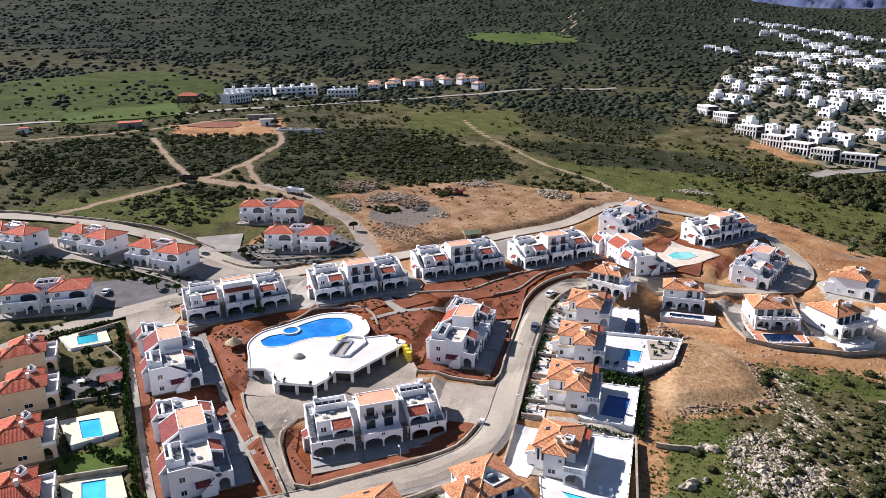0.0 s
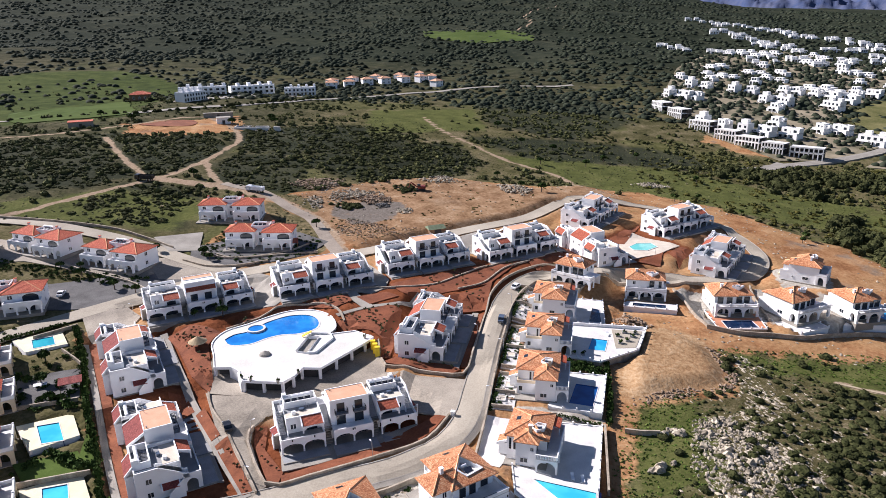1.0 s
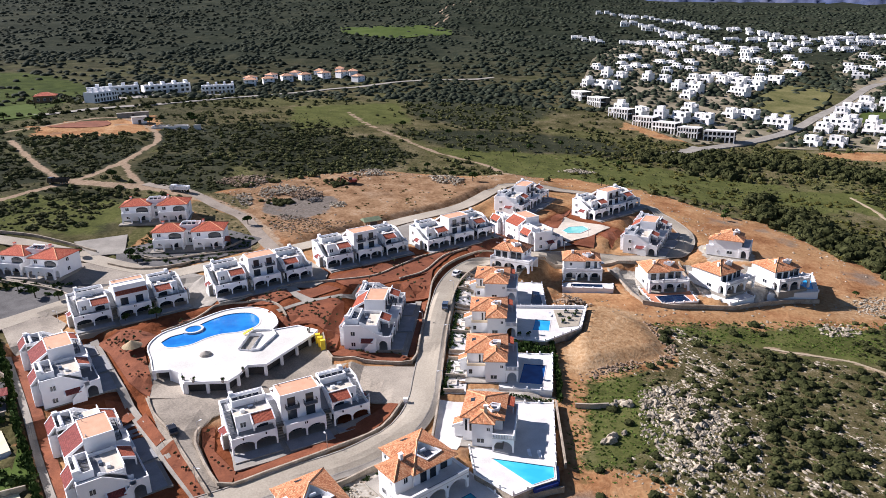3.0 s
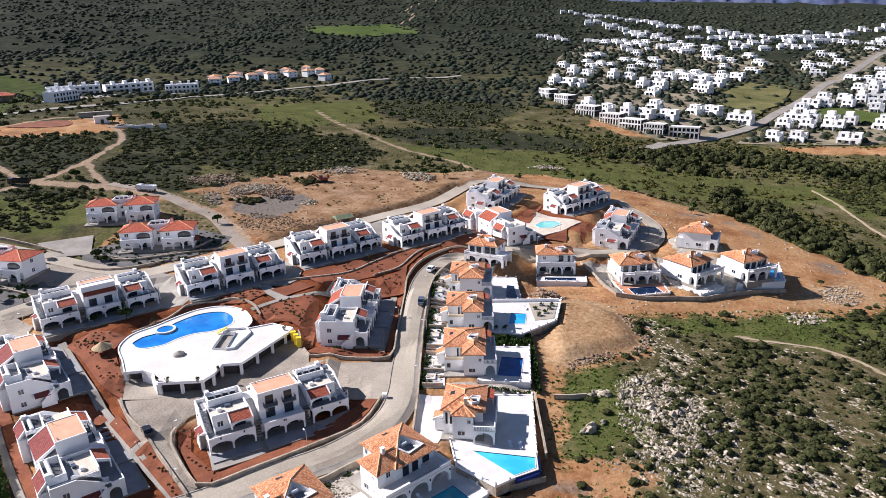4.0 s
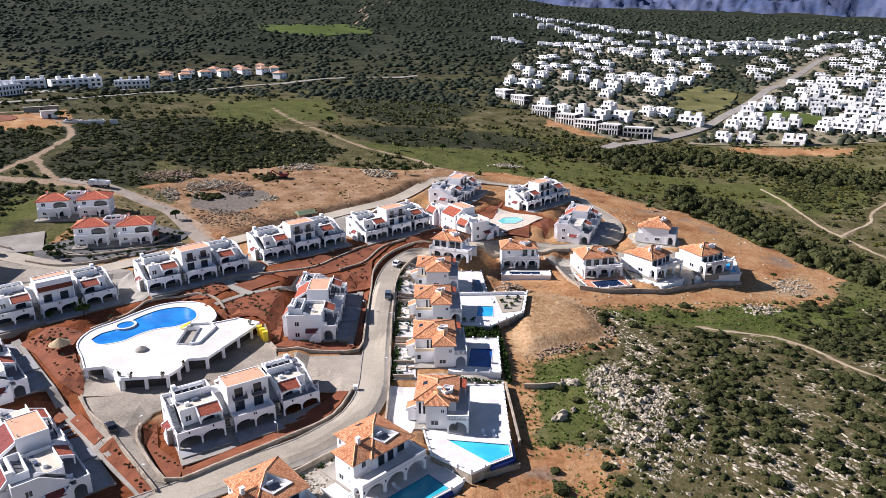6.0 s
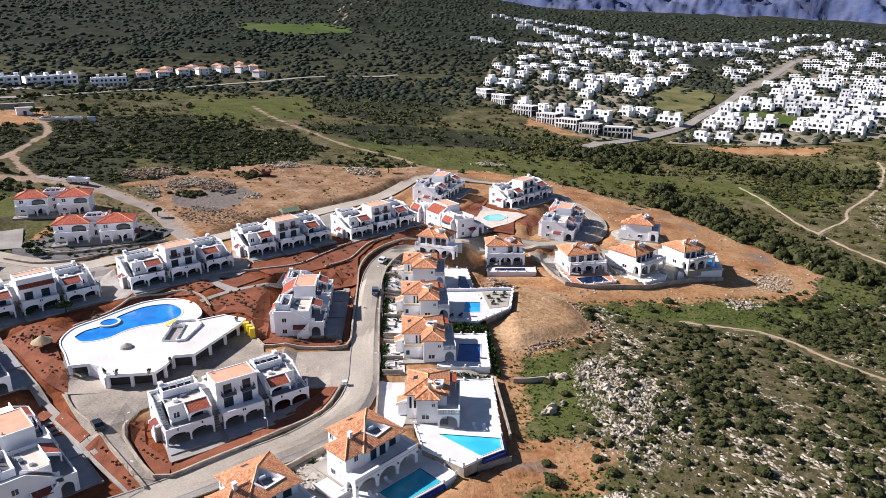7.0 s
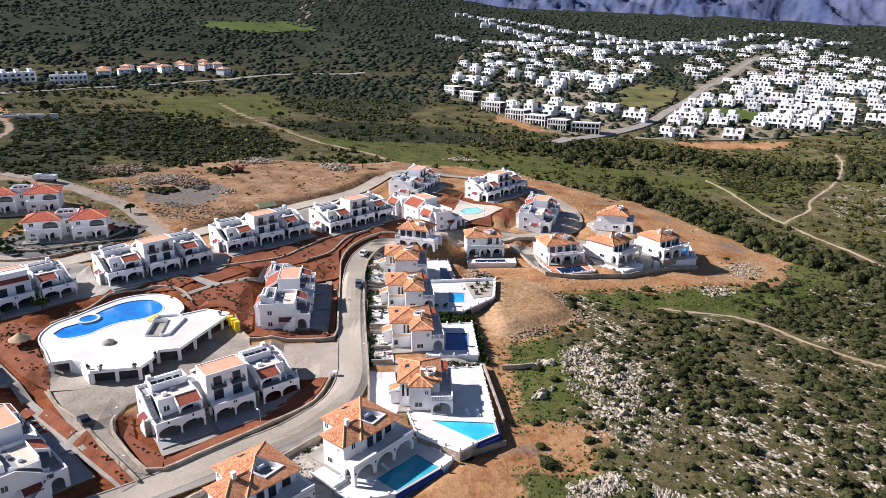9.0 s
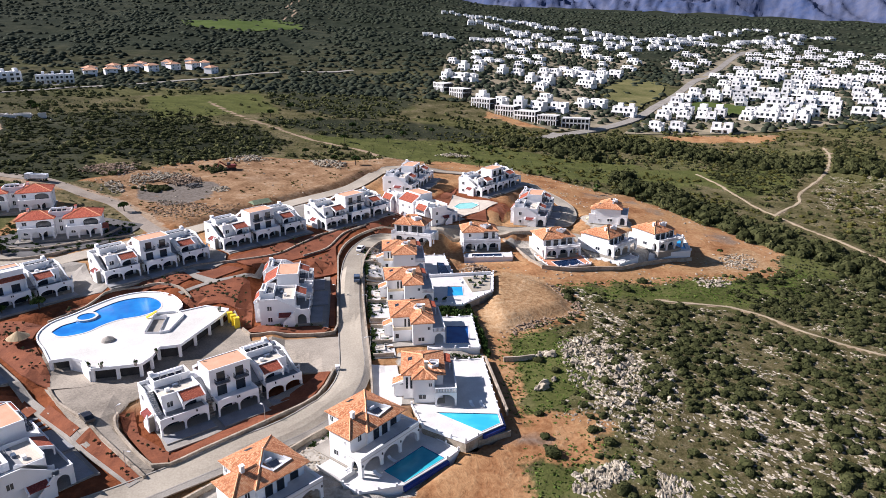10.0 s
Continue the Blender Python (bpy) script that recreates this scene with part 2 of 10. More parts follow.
# ---- mesh building ----
class Mb:
    """Collects vertices and faces in metres."""

    def __init__(self):
        self.v, self.f = [], []

    def face(self, *pts):
        n = len(self.v)
        self.v += [tuple(p) for p in pts]
        self.f.append(tuple(range(n, n + len(pts))))
        return self

    def hexa(self, low, high):
        """A closed body from a lower and an upper loop of the same length."""
        n, k = len(self.v), len(low)
        self.v += [tuple(p) for p in low] + [tuple(p) for p in high]
        self.f += [tuple(range(n + k - 1, n - 1, -1)), tuple(range(n + k, n + 2 * k))]
        self.f += [(n + i, n + (i + 1) % k, n + k + (i + 1) % k, n + k + i) for i in range(k)]
        return self

    def box(self, x0, y0, z0, x1, y1, z1):
        r = ((x0, y0), (x1, y0), (x1, y1), (x0, y1))
        return self.hexa([(x, y, z0) for x, y in r], [(x, y, z1) for x, y in r])

    def prism(self, poly, z0, z1):
        if sum(a[0] * b[1] - b[0] * a[1] for a, b in zip(poly, poly[1:] + poly[:1])) < 0:
            poly = poly[::-1]
        return self.hexa([(x, y, z0) for x, y in poly], [(x, y, z1) for x, y in poly])

    def cyl(self, x, y, z0, z1, r0, r1=None, n=10):
        r1 = r0 if r1 is None else r1
        ring = [(math.cos(2 * math.pi * i / n), math.sin(2 * math.pi * i / n)) for i in range(n)]
        return self.hexa([(x + r0 * c, y + r0 * s, z0) for c, s in ring], [(x + r1 * c, y + r1 * s, z1) for c, s in ring])

    def lying(self, x0, x1, y, z, r, n=10):
        """A cylinder that lies along x."""
        ring = [(math.cos(2 * math.pi * i / n), math.sin(2 * math.pi * i / n)) for i in range(n)]
        return self.hexa([(x1, y + r * c, z + r * s) for c, s in ring][::-1], [(x0, y + r * c, z + r * s) for c, s in ring][::-1])

    def tube_wall(self, x0, y0, x1, y1, z0, z1, t=0.22):
        """A ring of parapet walls round a rectangle."""
        self.box(x0, y0, z0, x1, y0 + t, z1)
        self.box(x0, y1 - t, z0, x1, y1, z1)
        self.box(x0, y0 + t, z0, x0 + t, y1 - t, z1)
        return self.box(x1 - t, y0 + t, z0, x1, y1 - t, z1)

    def arcade(self, x0, x1, y, z0, z1, n, thick=0.35, pier=0.45, spring=0.55, side="y", pointed=0.0):
        """A wall along x with n arched openings from z0 up to close under z1."""
        step = (x1 - x0 - pier) / n
        def at(u, w, z):
            return (u, w, z) if side == "y" else (w, u, z)
        for i in range(n):
            a, b = x0 + i * step + pier, x0 + (i + 1) * step
            mid, half = (a + b) / 2, (b - a) / 2
            top = z1 - 0.35
            sp = z0 + (top - z0) * spring
            arc = [(a, z0), (a, sp)]
            for k in range(1, 8):
                ang = math.pi * (1 - k / 8)
                arc.append((mid + half * math.cos(ang), sp + (top - sp) * math.sin(ang) ** (1.0 + pointed)))
            arc += [(b, sp), (b, z0)]
            for (ua, za), (ub, zb) in zip(arc[1:-2], arc[2:-1]):
                low = [at(ua, y, za), at(ub, y, zb), at(ub, y + thick, zb), at(ua, y + thick, za)]
                high = [at(ua, y, z1), at(ub, y, z1), at(ub, y + thick, z1), at(ua, y + thick, z1)]
                self.hexa(low, high)
        for i in range(n + 1):
            a = x0 + i * step
            if side == "y":
                self.box(a, y, z0, a + pier, y + thick, z1)
            else:
                self.box(y, a, z0, y + thick, a + pier, z1)
        return self


def to_mesh(mb, material, name, smooth=False):
    me = bpy.data.meshes.new(name)
    me.from_pydata(mb.v, [], mb.f)
    bm = bmesh.new()
    bm.from_mesh(me)
    bmesh.ops.remove_doubles(bm, verts=bm.verts, dist=0.0005)
    bmesh.ops.recalc_face_normals(bm, faces=bm.faces)
    uv = bm.loops.layers.uv.new("UVMap")
    for f in bm.faces:
        n = f.normal
        if abs(n.z) > 0.98:
            ux, vx = Vector((1, 0, 0)), Vector((0, 1, 0))
        else:
            ux = Vector((-n.y, n.x, 0)).normalized()
            vx = n.cross(ux)
        for lp in f.loops:
            lp[uv].uv = (lp.vert.co.dot(ux), lp.vert.co.dot(vx))
        f.smooth = smooth
    bm.to_mesh(me)
    bm.free()
    me.materials.append(material)
    return me


def part(name, mb, material, parent, label=""):
    """One mesh under a thing, a part or, at the deepest, a part of a part."""
    ob = new(name, to_mesh(mb, material, name))
    while parent.parent and parent.parent.parent:
        parent = parent.parent
    ob.parent = parent
    return tagged(ob, label)


def thing(name, label, category, group="", kind="", m=None):
    ob = new(name)
    ob.empty_display_size = 0.5
    if m is not None:
        ob.matrix_basis = m
    return tagged(ob, label, category, group, kind)


def lone(name, mb, material, label, category="", group="", kind="", m=None):
    """A thing that is one mesh."""
    ob = new(name, to_mesh(mb, material, name))
    if m is not None:
        ob.matrix_basis = m
    return tagged(ob, label, category, group, kind)


# ---- the lie of the land ----
BUMPS = [(x, y, 60) for y in (110, 200, 290) for x in (-120, -40, 40, 120)]
BUMPS += [(x, y, 150) for y in (420, 650) for x in (-250, -50, 150, 350)]
BUMPS += [(-300, 200, 150), (300, 250, 150)] + [(x, y, 350) for y in (1050, 1600) for x in (-500, 0, 500)]
RISE = [2.18, 0.54, 5.62, 3.71, -3.45, 6.85, -2.65, 0.87, 1.68, -2.63, 7.95, 2.53, 8.51, 3.84, -17.03, 6.83, -8.29, -4.48,
        1.96, -5.84, 7.51, -3.79, -5.31, 3.12, -2.88, 0.17, 3.08, -0.61]

# building plots: x, y of the front left corner, turn, base height
BLOCKS = [("near_the_junction", -50.4, 119.5, 32, 2.6), ("beside_the_curve", -24.4, 162.3, 90, 5.6), ("row_a", -110.6, 165.6, 39, 8.3),
          ("row_b", -79.2, 185.8, 37, 9.6), ("row_c", -52.0, 210.1, 37, 10.0), ("row_d", -21.5, 230.8, 40, 9.0), ("west_near", -61.9, 107.7, 130, 2.6),
          ("west_far", -87.8, 137.7, 130, 6.0), ("pool_south", 25.8, 245.5, 121, 6.2), ("pool_west", 12.0, 277.6, 66, 8.8),
          ("pool_east", 40.9, 276.8, 44, 6.8), ("lane", 58.6, 242.6, 68, 3.4)]
BLOCK_L, BLOCK_D = 30.0, 12.0
# villas: x, y of the house's middle, turn, base height, width, depth, arcade width
VILLAS = [(-30.0, 99.8, 45, 2.0, 11.0, 10.0, 12.0), (-13.6, 112.6, 46, 2.2, 11.5, 9.6, 16.0), (0.6, 130.0, 90, 3.6, 11.5, 8.0, 0),
          (1.0, 155.8, 90, 4.6, 14.0, 9.0, 0), (1.0, 178.8, 90, 5.2, 13.5, 9.0, 0), (1.6, 202.6, 90, 5.6, 13.5, 9.0, 0),
          (8.0, 227.5, -26, 6.2, 10.0, 8.6, 14.0), (30.4, 227.4, -3, 2.7, 11.6, 7.6, 12.6), (55.6, 223.0, 8, 0.9, 11.5, 9.0, 13.0),
          (73.6, 221.4, 34, 1.2, 10.5, 9.5, 13.5), (93.0, 224.6, 22, 1.0, 10.2, 9.0, 12.0), (84.6, 248.2, 66, 3.2, 9.8, 8.6, 10.0)]
PADS = []
for _, bx, by, br, bz in BLOCKS:
    c, s = math.cos(radians(br)), math.sin(radians(br))
    PADS.append((bx + 15 * c - 5 * s, by + 15 * s + 5 * c, br, 17.0, 8.5, bz))
for vx, vy, vr, vz, vw, vd, _ in VILLAS:
    PADS.append((vx, vy, vr, vw / 2 + (2 if vx < 88 else -1), vd / 2 + (-1.8 if vy == 202.6 else 3 if vx < 88 else -2), vz - 0.25))
PADS += [(-60, 146, 50, 22, 10, 4.9), (-73, 170, 45, 11, 9, 6.9), (-62, 160, 65, 12, 8, 5.0), (-22, 148, 90, 14, 6, 4.6), (29, 262, 15, 12, 9, 6.6), (31, 208.6, -3, 9, 2.6, 1.0), (13.4, 207.2, 90, 9.5, 3.6, 2.2)]


def ground(x, y):
    """Height of the land at x, y (arrays), with the levelled plots."""
    x, y = np.asarray(x, float), np.asarray(y, float)
    z = -12.62 - 0.0356 * x + 0.0664 * y
    for (cx, cy, s), a in zip(BUMPS, RISE):
        z = z + a * np.exp(-((x - cx) ** 2 + (y - cy) ** 2) / (2 * s * s))
    z = z + 1.2 * np.exp(-((x - 44) ** 2 + (y - 138) ** 2) / 500)
    plain_side = np.clip((x + 100) / 600, 0, 1)
    z = z - plain_side * np.maximum(y - 1150, 0) * 0.036
    num, den = z * 0.25, np.zeros_like(z) + 0.25
    for px, py, rot, hx, hy, pz in PADS:
        c, s = math.cos(radians(rot)), math.sin(radians(rot))
        u, v = (x - px) * c + (y - py) * s, -(x - px) * s + (y - py) * c
        d = np.hypot(np.maximum(np.abs(u) - hx, 0), np.maximum(np.abs(v) - hy, 0))
        w = 6.0 * np.clip(1 - d / 5.0, 0, 1) ** 2
        num, den = num + w * pz, den + w
    return num / den


def gz(x, y):
    return float(ground(x, y))


def inside(x, y, poly):
    x, y = np.asarray(x, float), np.asarray(y, float)
    hit = np.zeros(x.shape, bool)
    for (xa, ya), (xb, yb) in zip(poly, poly[1:] + poly[:1]):
        cross = ((ya > y) != (yb > y)) & (x < (xb - xa) * (y - ya) / ((yb - ya) or 1e-9) + xa)
        hit ^= cross
    return hit


def away(x, y, line, closed=False):
    """Distance from points to a broken line."""
    x, y = np.asarray(x, float), np.asarray(y, float)
    best = np.full(x.shape, 1e9)
    for (xa, ya), (xb, yb) in zip(line, line[1:] + (line[:1] if closed else [])):
        dx, dy = xb - xa, yb - ya
        k = np.clip(((x - xa) * dx + (y - ya) * dy) / (dx * dx + dy * dy + 1e-9), 0, 1)
        best = np.minimum(best, np.hypot(x - xa - k * dx, y - ya - k * dy))
    return best


def within(x, y, poly, soft):
    """1 inside a polygon, falling to 0 over soft metres outside it."""
    d = away(x, y, poly, True)
    return np.where(inside(x, y, poly), 1.0, np.clip(1 - d / soft, 0, 1))


def curve(points, step=3.0):
    """A smooth line through points, as a list of places about step metres apart."""
    p = [Vector((*q, 0)) for q in points]
    p = [2 * p[0] - p[1]] + p + [2 * p[-1] - p[-2]]
    out = []
    for i in range(1, len(p) - 2):
        k = max(1, int((p[i + 1] - p[i]).length / step))
        for j in range(k):
            t = j / k
            a, b, c, d = p[i - 1], p[i], p[i + 1], p[i + 2]
            q = 0.5 * (2 * b + (c - a) * t + (2 * a - 5 * b + 4 * c - d) * t * t + (3 * b - a - 3 * c + d) * t ** 3)
            out.append((q.x, q.y))
    return out + [tuple(points[-1])]


def ragged(poly, step=3.0, amount=1.0):
    """A closed polygon with rounded, uneven sides."""
    line = curve(poly + poly[:1], step)[:-1]
    out = []
    for x, y in line:
        n = noise.noise_vector(Vector((x / (5 * step), y / (5 * step), 2.0)))
        out.append((x + amount * n.x, y + amount * n.y))
    return out


def offset(line, d):
    """The line moved d metres to its left."""
    out = []
    for i, (x, y) in enumerate(line):
        (xa, ya), (xb, yb) = line[max(i - 1, 0)], line[min(i + 1, len(line) - 1)]
        n = math.hypot(xb - xa, yb - ya) or 1
        out.append((x - (yb - ya) / n * d, y + (xb - xa) / n * d))
    return out


# ---- roads, tracks and open ground, in plan ----
MAIN_ROAD = curve([(-78, 93), (-62, 99), (-46, 107.5), (-36.5, 113.5), (-26.5, 119.5), (-19.5, 126.5), (-15.5, 133), (-14.3, 141), (-14.5, 154), (-14.5, 177), (-13.5, 198), (-10.5, 213), (-4, 225), (4.5, 232), (14, 236), (29, 237.5), (43, 239), (56, 241.5), (66, 247), (73, 259), (75, 274), (69, 293), (58, 308), (38, 320), (11, 322), (-1, 314)])
BACK_ROAD = curve([(-152, 133), (-147, 147), (-139, 159), (-126, 177), (-112, 194), (-97, 206), (-82, 217), (-64, 231), (-49, 247), (-33, 265), (-15, 284), (-7, 299), (-1, 314)])
SIDE_ROAD = curve([(-105, 204), (-119, 208), (-130, 212), (-144, 217), (-166, 222), (-200, 224), (-240, 216)])
FAR_ROAD = curve([(-420, 330), (-298, 406), (-253, 451), (-218, 496), (-198, 537), (-144, 617), (-71, 676), (-5, 700)], 8)
TRACKS = [curve(t, 4) for t in (
    [(-260, 205), (-226, 217), (-210, 229), (-200, 248), (-191, 266), (-184, 278), (-178, 290), (-175, 310), (-175, 336), (-179, 362), (-196, 389), (-218, 410)],
    [(-181, 284), (-167, 283), (-147, 283), (-129, 278), (-113, 272), (-98, 260), (-84, 244), (-74, 226)],
    [(-248, 343), (-214, 308), (-190, 287)], [(-175, 318), (-162, 298), (-147, 283)],
    [(-105, 493), (-84, 453), (-60, 424), (-36, 395), (-13, 379), (-4, 371), (8, 346)],
    [(-196, 389), (-218, 410), (-237, 415), (-259, 374), (-280, 345), (-308, 325), (-350, 300)],
    [(181, 366), (182, 345), (179, 320), (177, 296), (178.5, 281), (180, 265), (184, 252), (186, 238), (187, 224), (196, 200)], [(76, 182.4), (83, 181), (98, 178), (105, 171), (110, 161), (115, 155), (122, 148), (140, 134)],
    [(290, 412), (280, 391), (254, 358), (218, 325), (206, 308), (189, 294), (178.3, 284)],
    [(-110, 1130), (-90, 1250), (-120, 1500), (-70, 1750)])]
CLEARED = [[(-113, 283), (-82, 322), (-57, 335), (-28, 330), (-9, 333), (8, 347), (24, 330), (12, 312), (-8, 290), (-26, 268), (-44, 248), (-66, 233), (-85, 248), (-100, 265)],
           [(20, 209), (36, 205), (48, 203), (64, 203), (86, 210), (108, 219), (104, 232), (94, 240), (88, 258), (82, 285), (66, 318), (30, 335), (10, 345), (40, 350), (69, 335), (82, 318), (97, 300), (117, 296), (124, 271), (136, 243), (144, 234), (134, 212), (115, 204), (97, 204), (80, 197), (62, 195), (45, 195), (30, 190), (22, 196)],
           [(20, 200), (30, 190), (38, 196), (45, 191), (48, 178), (46, 170), (34, 163), (20.5, 155), (18.5, 141), (16, 130), (15.5, 121), (15.5, 110), (13, 102), (10, 95), (10, 84), (-10, 84), (-2, 97), (8, 106), (17, 110), (17, 128), (16, 143), (17, 159), (17, 174)],
           [(-257, 378), (-247, 392), (-225, 403), (-215, 427), (-192, 386), (-201, 373), (-220, 360), (-243, 359)],
           [(94, 522), (124, 508), (144, 496), (134, 480), (117, 486), (91, 513)], [(204, 450), (207, 458), (230, 456), (278, 447), (262, 437), (233, 442)], [(23.5, 117.4), (29, 115), (32.4, 111), (30.5, 109.2), (26, 109.4), (23, 112)]]
GRASS = [[(-231, 1112), (-99, 1090), (-84, 1019), (-150, 985), (-200, 1020)], [(-371, 408), (-327, 479), (-277, 412), (-330, 367)], [(-560, 470), (-490, 640), (-442, 656), (-332, 577), (-299, 451), (-350, 408), (-384, 376), (-441, 400)],
         [(40, 199), (62, 194), (100, 202), (135, 208), (130, 190), (95, 182), (60, 186)], [(-150, 235), (-135, 262), (-190, 262), (-250, 205), (-190, 232)],
         [(-30, 400), (20, 350), (60, 345), (110, 330), (150, 380), (60, 420)], [(20.5, 148), (24, 155), (33, 160), (38, 152), (35, 142), (34, 128), (27, 121), (19, 122)], [(20.8, 105.9), (29.7, 109.7), (34.5, 107.8), (35.5, 104.6), (27.5, 102.8), (20, 97), (14, 96)],
         [(270, 480), (330, 480), (330, 500), (270, 500)], [(20, 198), (30, 193), (28, 186), (22, 186)], [(-120, 420), (-60, 470), (-80, 540), (-140, 500)],
         [(128, 208), (150, 206), (158, 221), (148, 226), (142, 233)], [(125, 330), (150, 368), (180, 372), (235, 368), (215, 335), (185, 320), (172, 350), (150, 330)]]
SITE = [(-360, 120), (-60, 84), (8, 84), (17, 118), (17.5, 132), (21, 152), (34, 163), (47, 171), (48, 182), (46, 192), (62, 197), (95, 203), (112, 207), (129, 210), (138, 222), (141, 236), (137, 254), (130, 264), (122, 284), (85, 322), (10, 345), (-60, 338), (-116, 286), (-132, 262), (-150, 262), (-150, 236), (-250, 212), (-360, 210)]

# ---- ground: one sheet out to the hills ----
def spread(lo, hi, a, b, fine, grow=1.09):
    """Grid lines: fine between a and b, wider and wider out to lo and hi."""
    mid = list(np.arange(a, b + fine, fine))
    left, right, s = [], [], fine
    p = a
    while p > lo:
        s *= grow
        p -= s
        left.append(p)
    p, s = mid[-1], fine
    while p < hi:
        s *= grow
        p += s
        right.append(p)
    return np.array(left[::-1] + mid + right)


GX, GY = spread(-4200, 4200, -250, 250, 1.7), spread(-900, 4300, 72, 390, 1.7, 1.05)
gx, gy = np.meshgrid(GX, GY)
gzz = ground(gx, gy)
far = np.clip((np.hypot(gx, gy) - 350) / 1500, 0, 1)
wob = np.array([[noise.fractal(Vector((x / 160, y / 160, 0)), 0.9, 2.1, 4) if i % 2 == 0 or y > 420 else 0.0 for i, x in enumerate(GX)] for y in GY])
gzz = gzz + far * wob * 14
gzz = gzz + np.clip((gy - 1500) / 1500, 0, 1) ** 2 * 60 * np.clip((700 - gx) / 1200, 0, 1)
road_d = away(gx, gy, BACK_ROAD)
gzz = gzz + 1.5 * within(gx, gy, CLEARED[0], 10) * np.clip((road_d - 4.2) / 2.6, 0, 1) * np.clip((gx + 86) / 26, 0, 1)      # bank above the road
MOUND = [(24, 194), (29, 197), (38, 197), (45, 191), (48, 178), (46, 171), (40, 167), (34, 164), (23, 157), (21, 170)]
gzz = gzz + 1.7 * inside(gx, gy, MOUND) * np.clip(away(gx, gy, MOUND, True) / 4.0, 0, 1)
bmpy = np.array([[noise.noise(Vector((x / 6, y / 6, 3))) for x in GX] for y in GY])
rough = np.where(inside(gx, gy, SITE), 0.0, 1.0) * (np.hypot(gx, gy) < 700)
gzz = gzz + rough * bmpy * 0.35 - rough * 0.15
ny, nx = gx.shape
ids = np.arange(nx * ny).reshape(ny, nx)
quads = np.stack([ids[:-1, :-1], ids[:-1, 1:], ids[1:, 1:], ids[1:, :-1]], -1).reshape(-1, 4)


def fast_mesh(name, co, faces, k):
    """A mesh from arrays; every face has k corners."""
    me = bpy.data.meshes.new(name)
    me.vertices.add(len(co))
    me.vertices.foreach_set("co", np.asarray(co, np.float32).ravel())
    me.loops.add(faces.size)
    me.loops.foreach_set("vertex_index", np.asarray(faces, np.int32).ravel())
    me.polygons.add(len(faces))
    me.polygons.foreach_set("loop_start", np.arange(0, faces.size, k, dtype=np.int32))
    me.polygons.foreach_set("loop_total", np.full(len(faces), k, np.int32))
    me.update(calc_edges=True)
    return me


land = fast_mesh("ground", np.stack([gx, gy, gzz], -1).reshape(-1, 3), quads, 4)
land.polygons.foreach_set("use_smooth", np.ones(len(quads), bool))
def warp(x, y, amount=5.0, scale=13.0):
    """Points shifted by noise, so that regions get uneven outlines."""
    shape = np.shape(x)
    a, b = np.ravel(x), np.ravel(y)
    n = np.array([noise.noise_vector(Vector((p / scale, q / scale, 7.0))) for p, q in zip(a, b)])
    return (a + amount * n[:, 0]).reshape(shape), (b + amount * n[:, 1]).reshape(shape)


wx, wy = warp(gx, gy)
earth = np.zeros(gx.shape)
for poly in CLEARED:
    earth = np.maximum(earth, within(wx, wy, poly, 7))
GARDENS = [(-131, 160), (-115, 143), (-101, 126), (-88, 111), (-66, 86), (-120, 70), (-200, 130), (-160, 150)]
earth = np.maximum(earth, 0.85 * within(np.where(gx > 30, wx, gx), np.where(gx > 30, wy, gy), SITE, 2) * (gx > -125) * ~inside(gx, gy, GARDENS))
grass = np.zeros(gx.shape)
for poly in GRASS:
    grass = np.maximum(grass, within(wx, wy, poly, 9))
track = np.zeros(gx.shape)
for line in TRACKS:
    box_ = (gx > min(p[0] for p in line) - 12) & (gx < max(p[0] for p in line) + 12) & (gy > min(p[1] for p in line) - 12) & (gy < max(p[1] for p in line) + 12)
    narrow = 0.55 if line[0][0] in (181.0, 290.0) else 0.55 if line[0][0] == 76.0 else 1.9 if line[0] == (-181.0, 284.0) else 1.0
    track[box_] = np.maximum(track[box_], np.clip(1.6 - away(gx[box_], gy[box_], line) / (1.45 * narrow), 0, 1))
HEATH = [[(-297, 303), (-284, 322), (-257, 339), (-230, 312), (-192, 281), (-207, 263), (-229, 253), (-249, 253)], [(-256, 345), (-230, 364), (-198, 361), (-173, 333), (-181, 302), (-188, 289), (-209, 305)], [(-195, 243), (-191, 263), (-183, 273), (-160, 274), (-146, 254), (-143, 239), (-160, 236), (-176, 235)], [(-163, 305), (-164, 328), (-141, 349), (-117, 290), (-136, 288), (-154, 292)]]
woods = np.clip((gy - 480) / 350, 0, 1) + 0 * gx
HEATH_FAR = [[(-132, 332), (-112, 380), (-73, 412), (-47, 378), (-60, 342), (-92, 318)], [(-190, 380), (-150, 420), (-110, 440), (-95, 400), (-120, 360), (-165, 340)], [(-84, 590), (-40, 643), (19, 620), (44, 556), (0, 473), (-51, 490)], [(-60, 440), (-20, 404), (30, 424), (90, 434), (70, 470), (0, 470)]]
woods = np.maximum(woods, 0.5 * np.clip((-140 - gx) / 60, 0, 1) * (gy > 225))
for poly in HEATH + HEATH_FAR:
    woods = np.maximum(woods, 0.9 * within(wx, wy, poly, 8))
zone = np.stack([earth, grass * (1 - earth), track, woods], -1)
stony = np.maximum(within(wx, wy, [(236, 350), (275, 352), (300, 330), (260, 270), (206, 258), (211, 291), (216, 318)], 8), within(wx, wy, [(30, 60), (36, 104), (33, 125), (34, 158), (50, 165), (62, 188), (120, 195), (150, 190), (230, 160), (230, 40)], 10))
att2 = land.color_attributes.new("stony", "FLOAT_COLOR", "POINT")
plots = np.zeros(gx.shape)
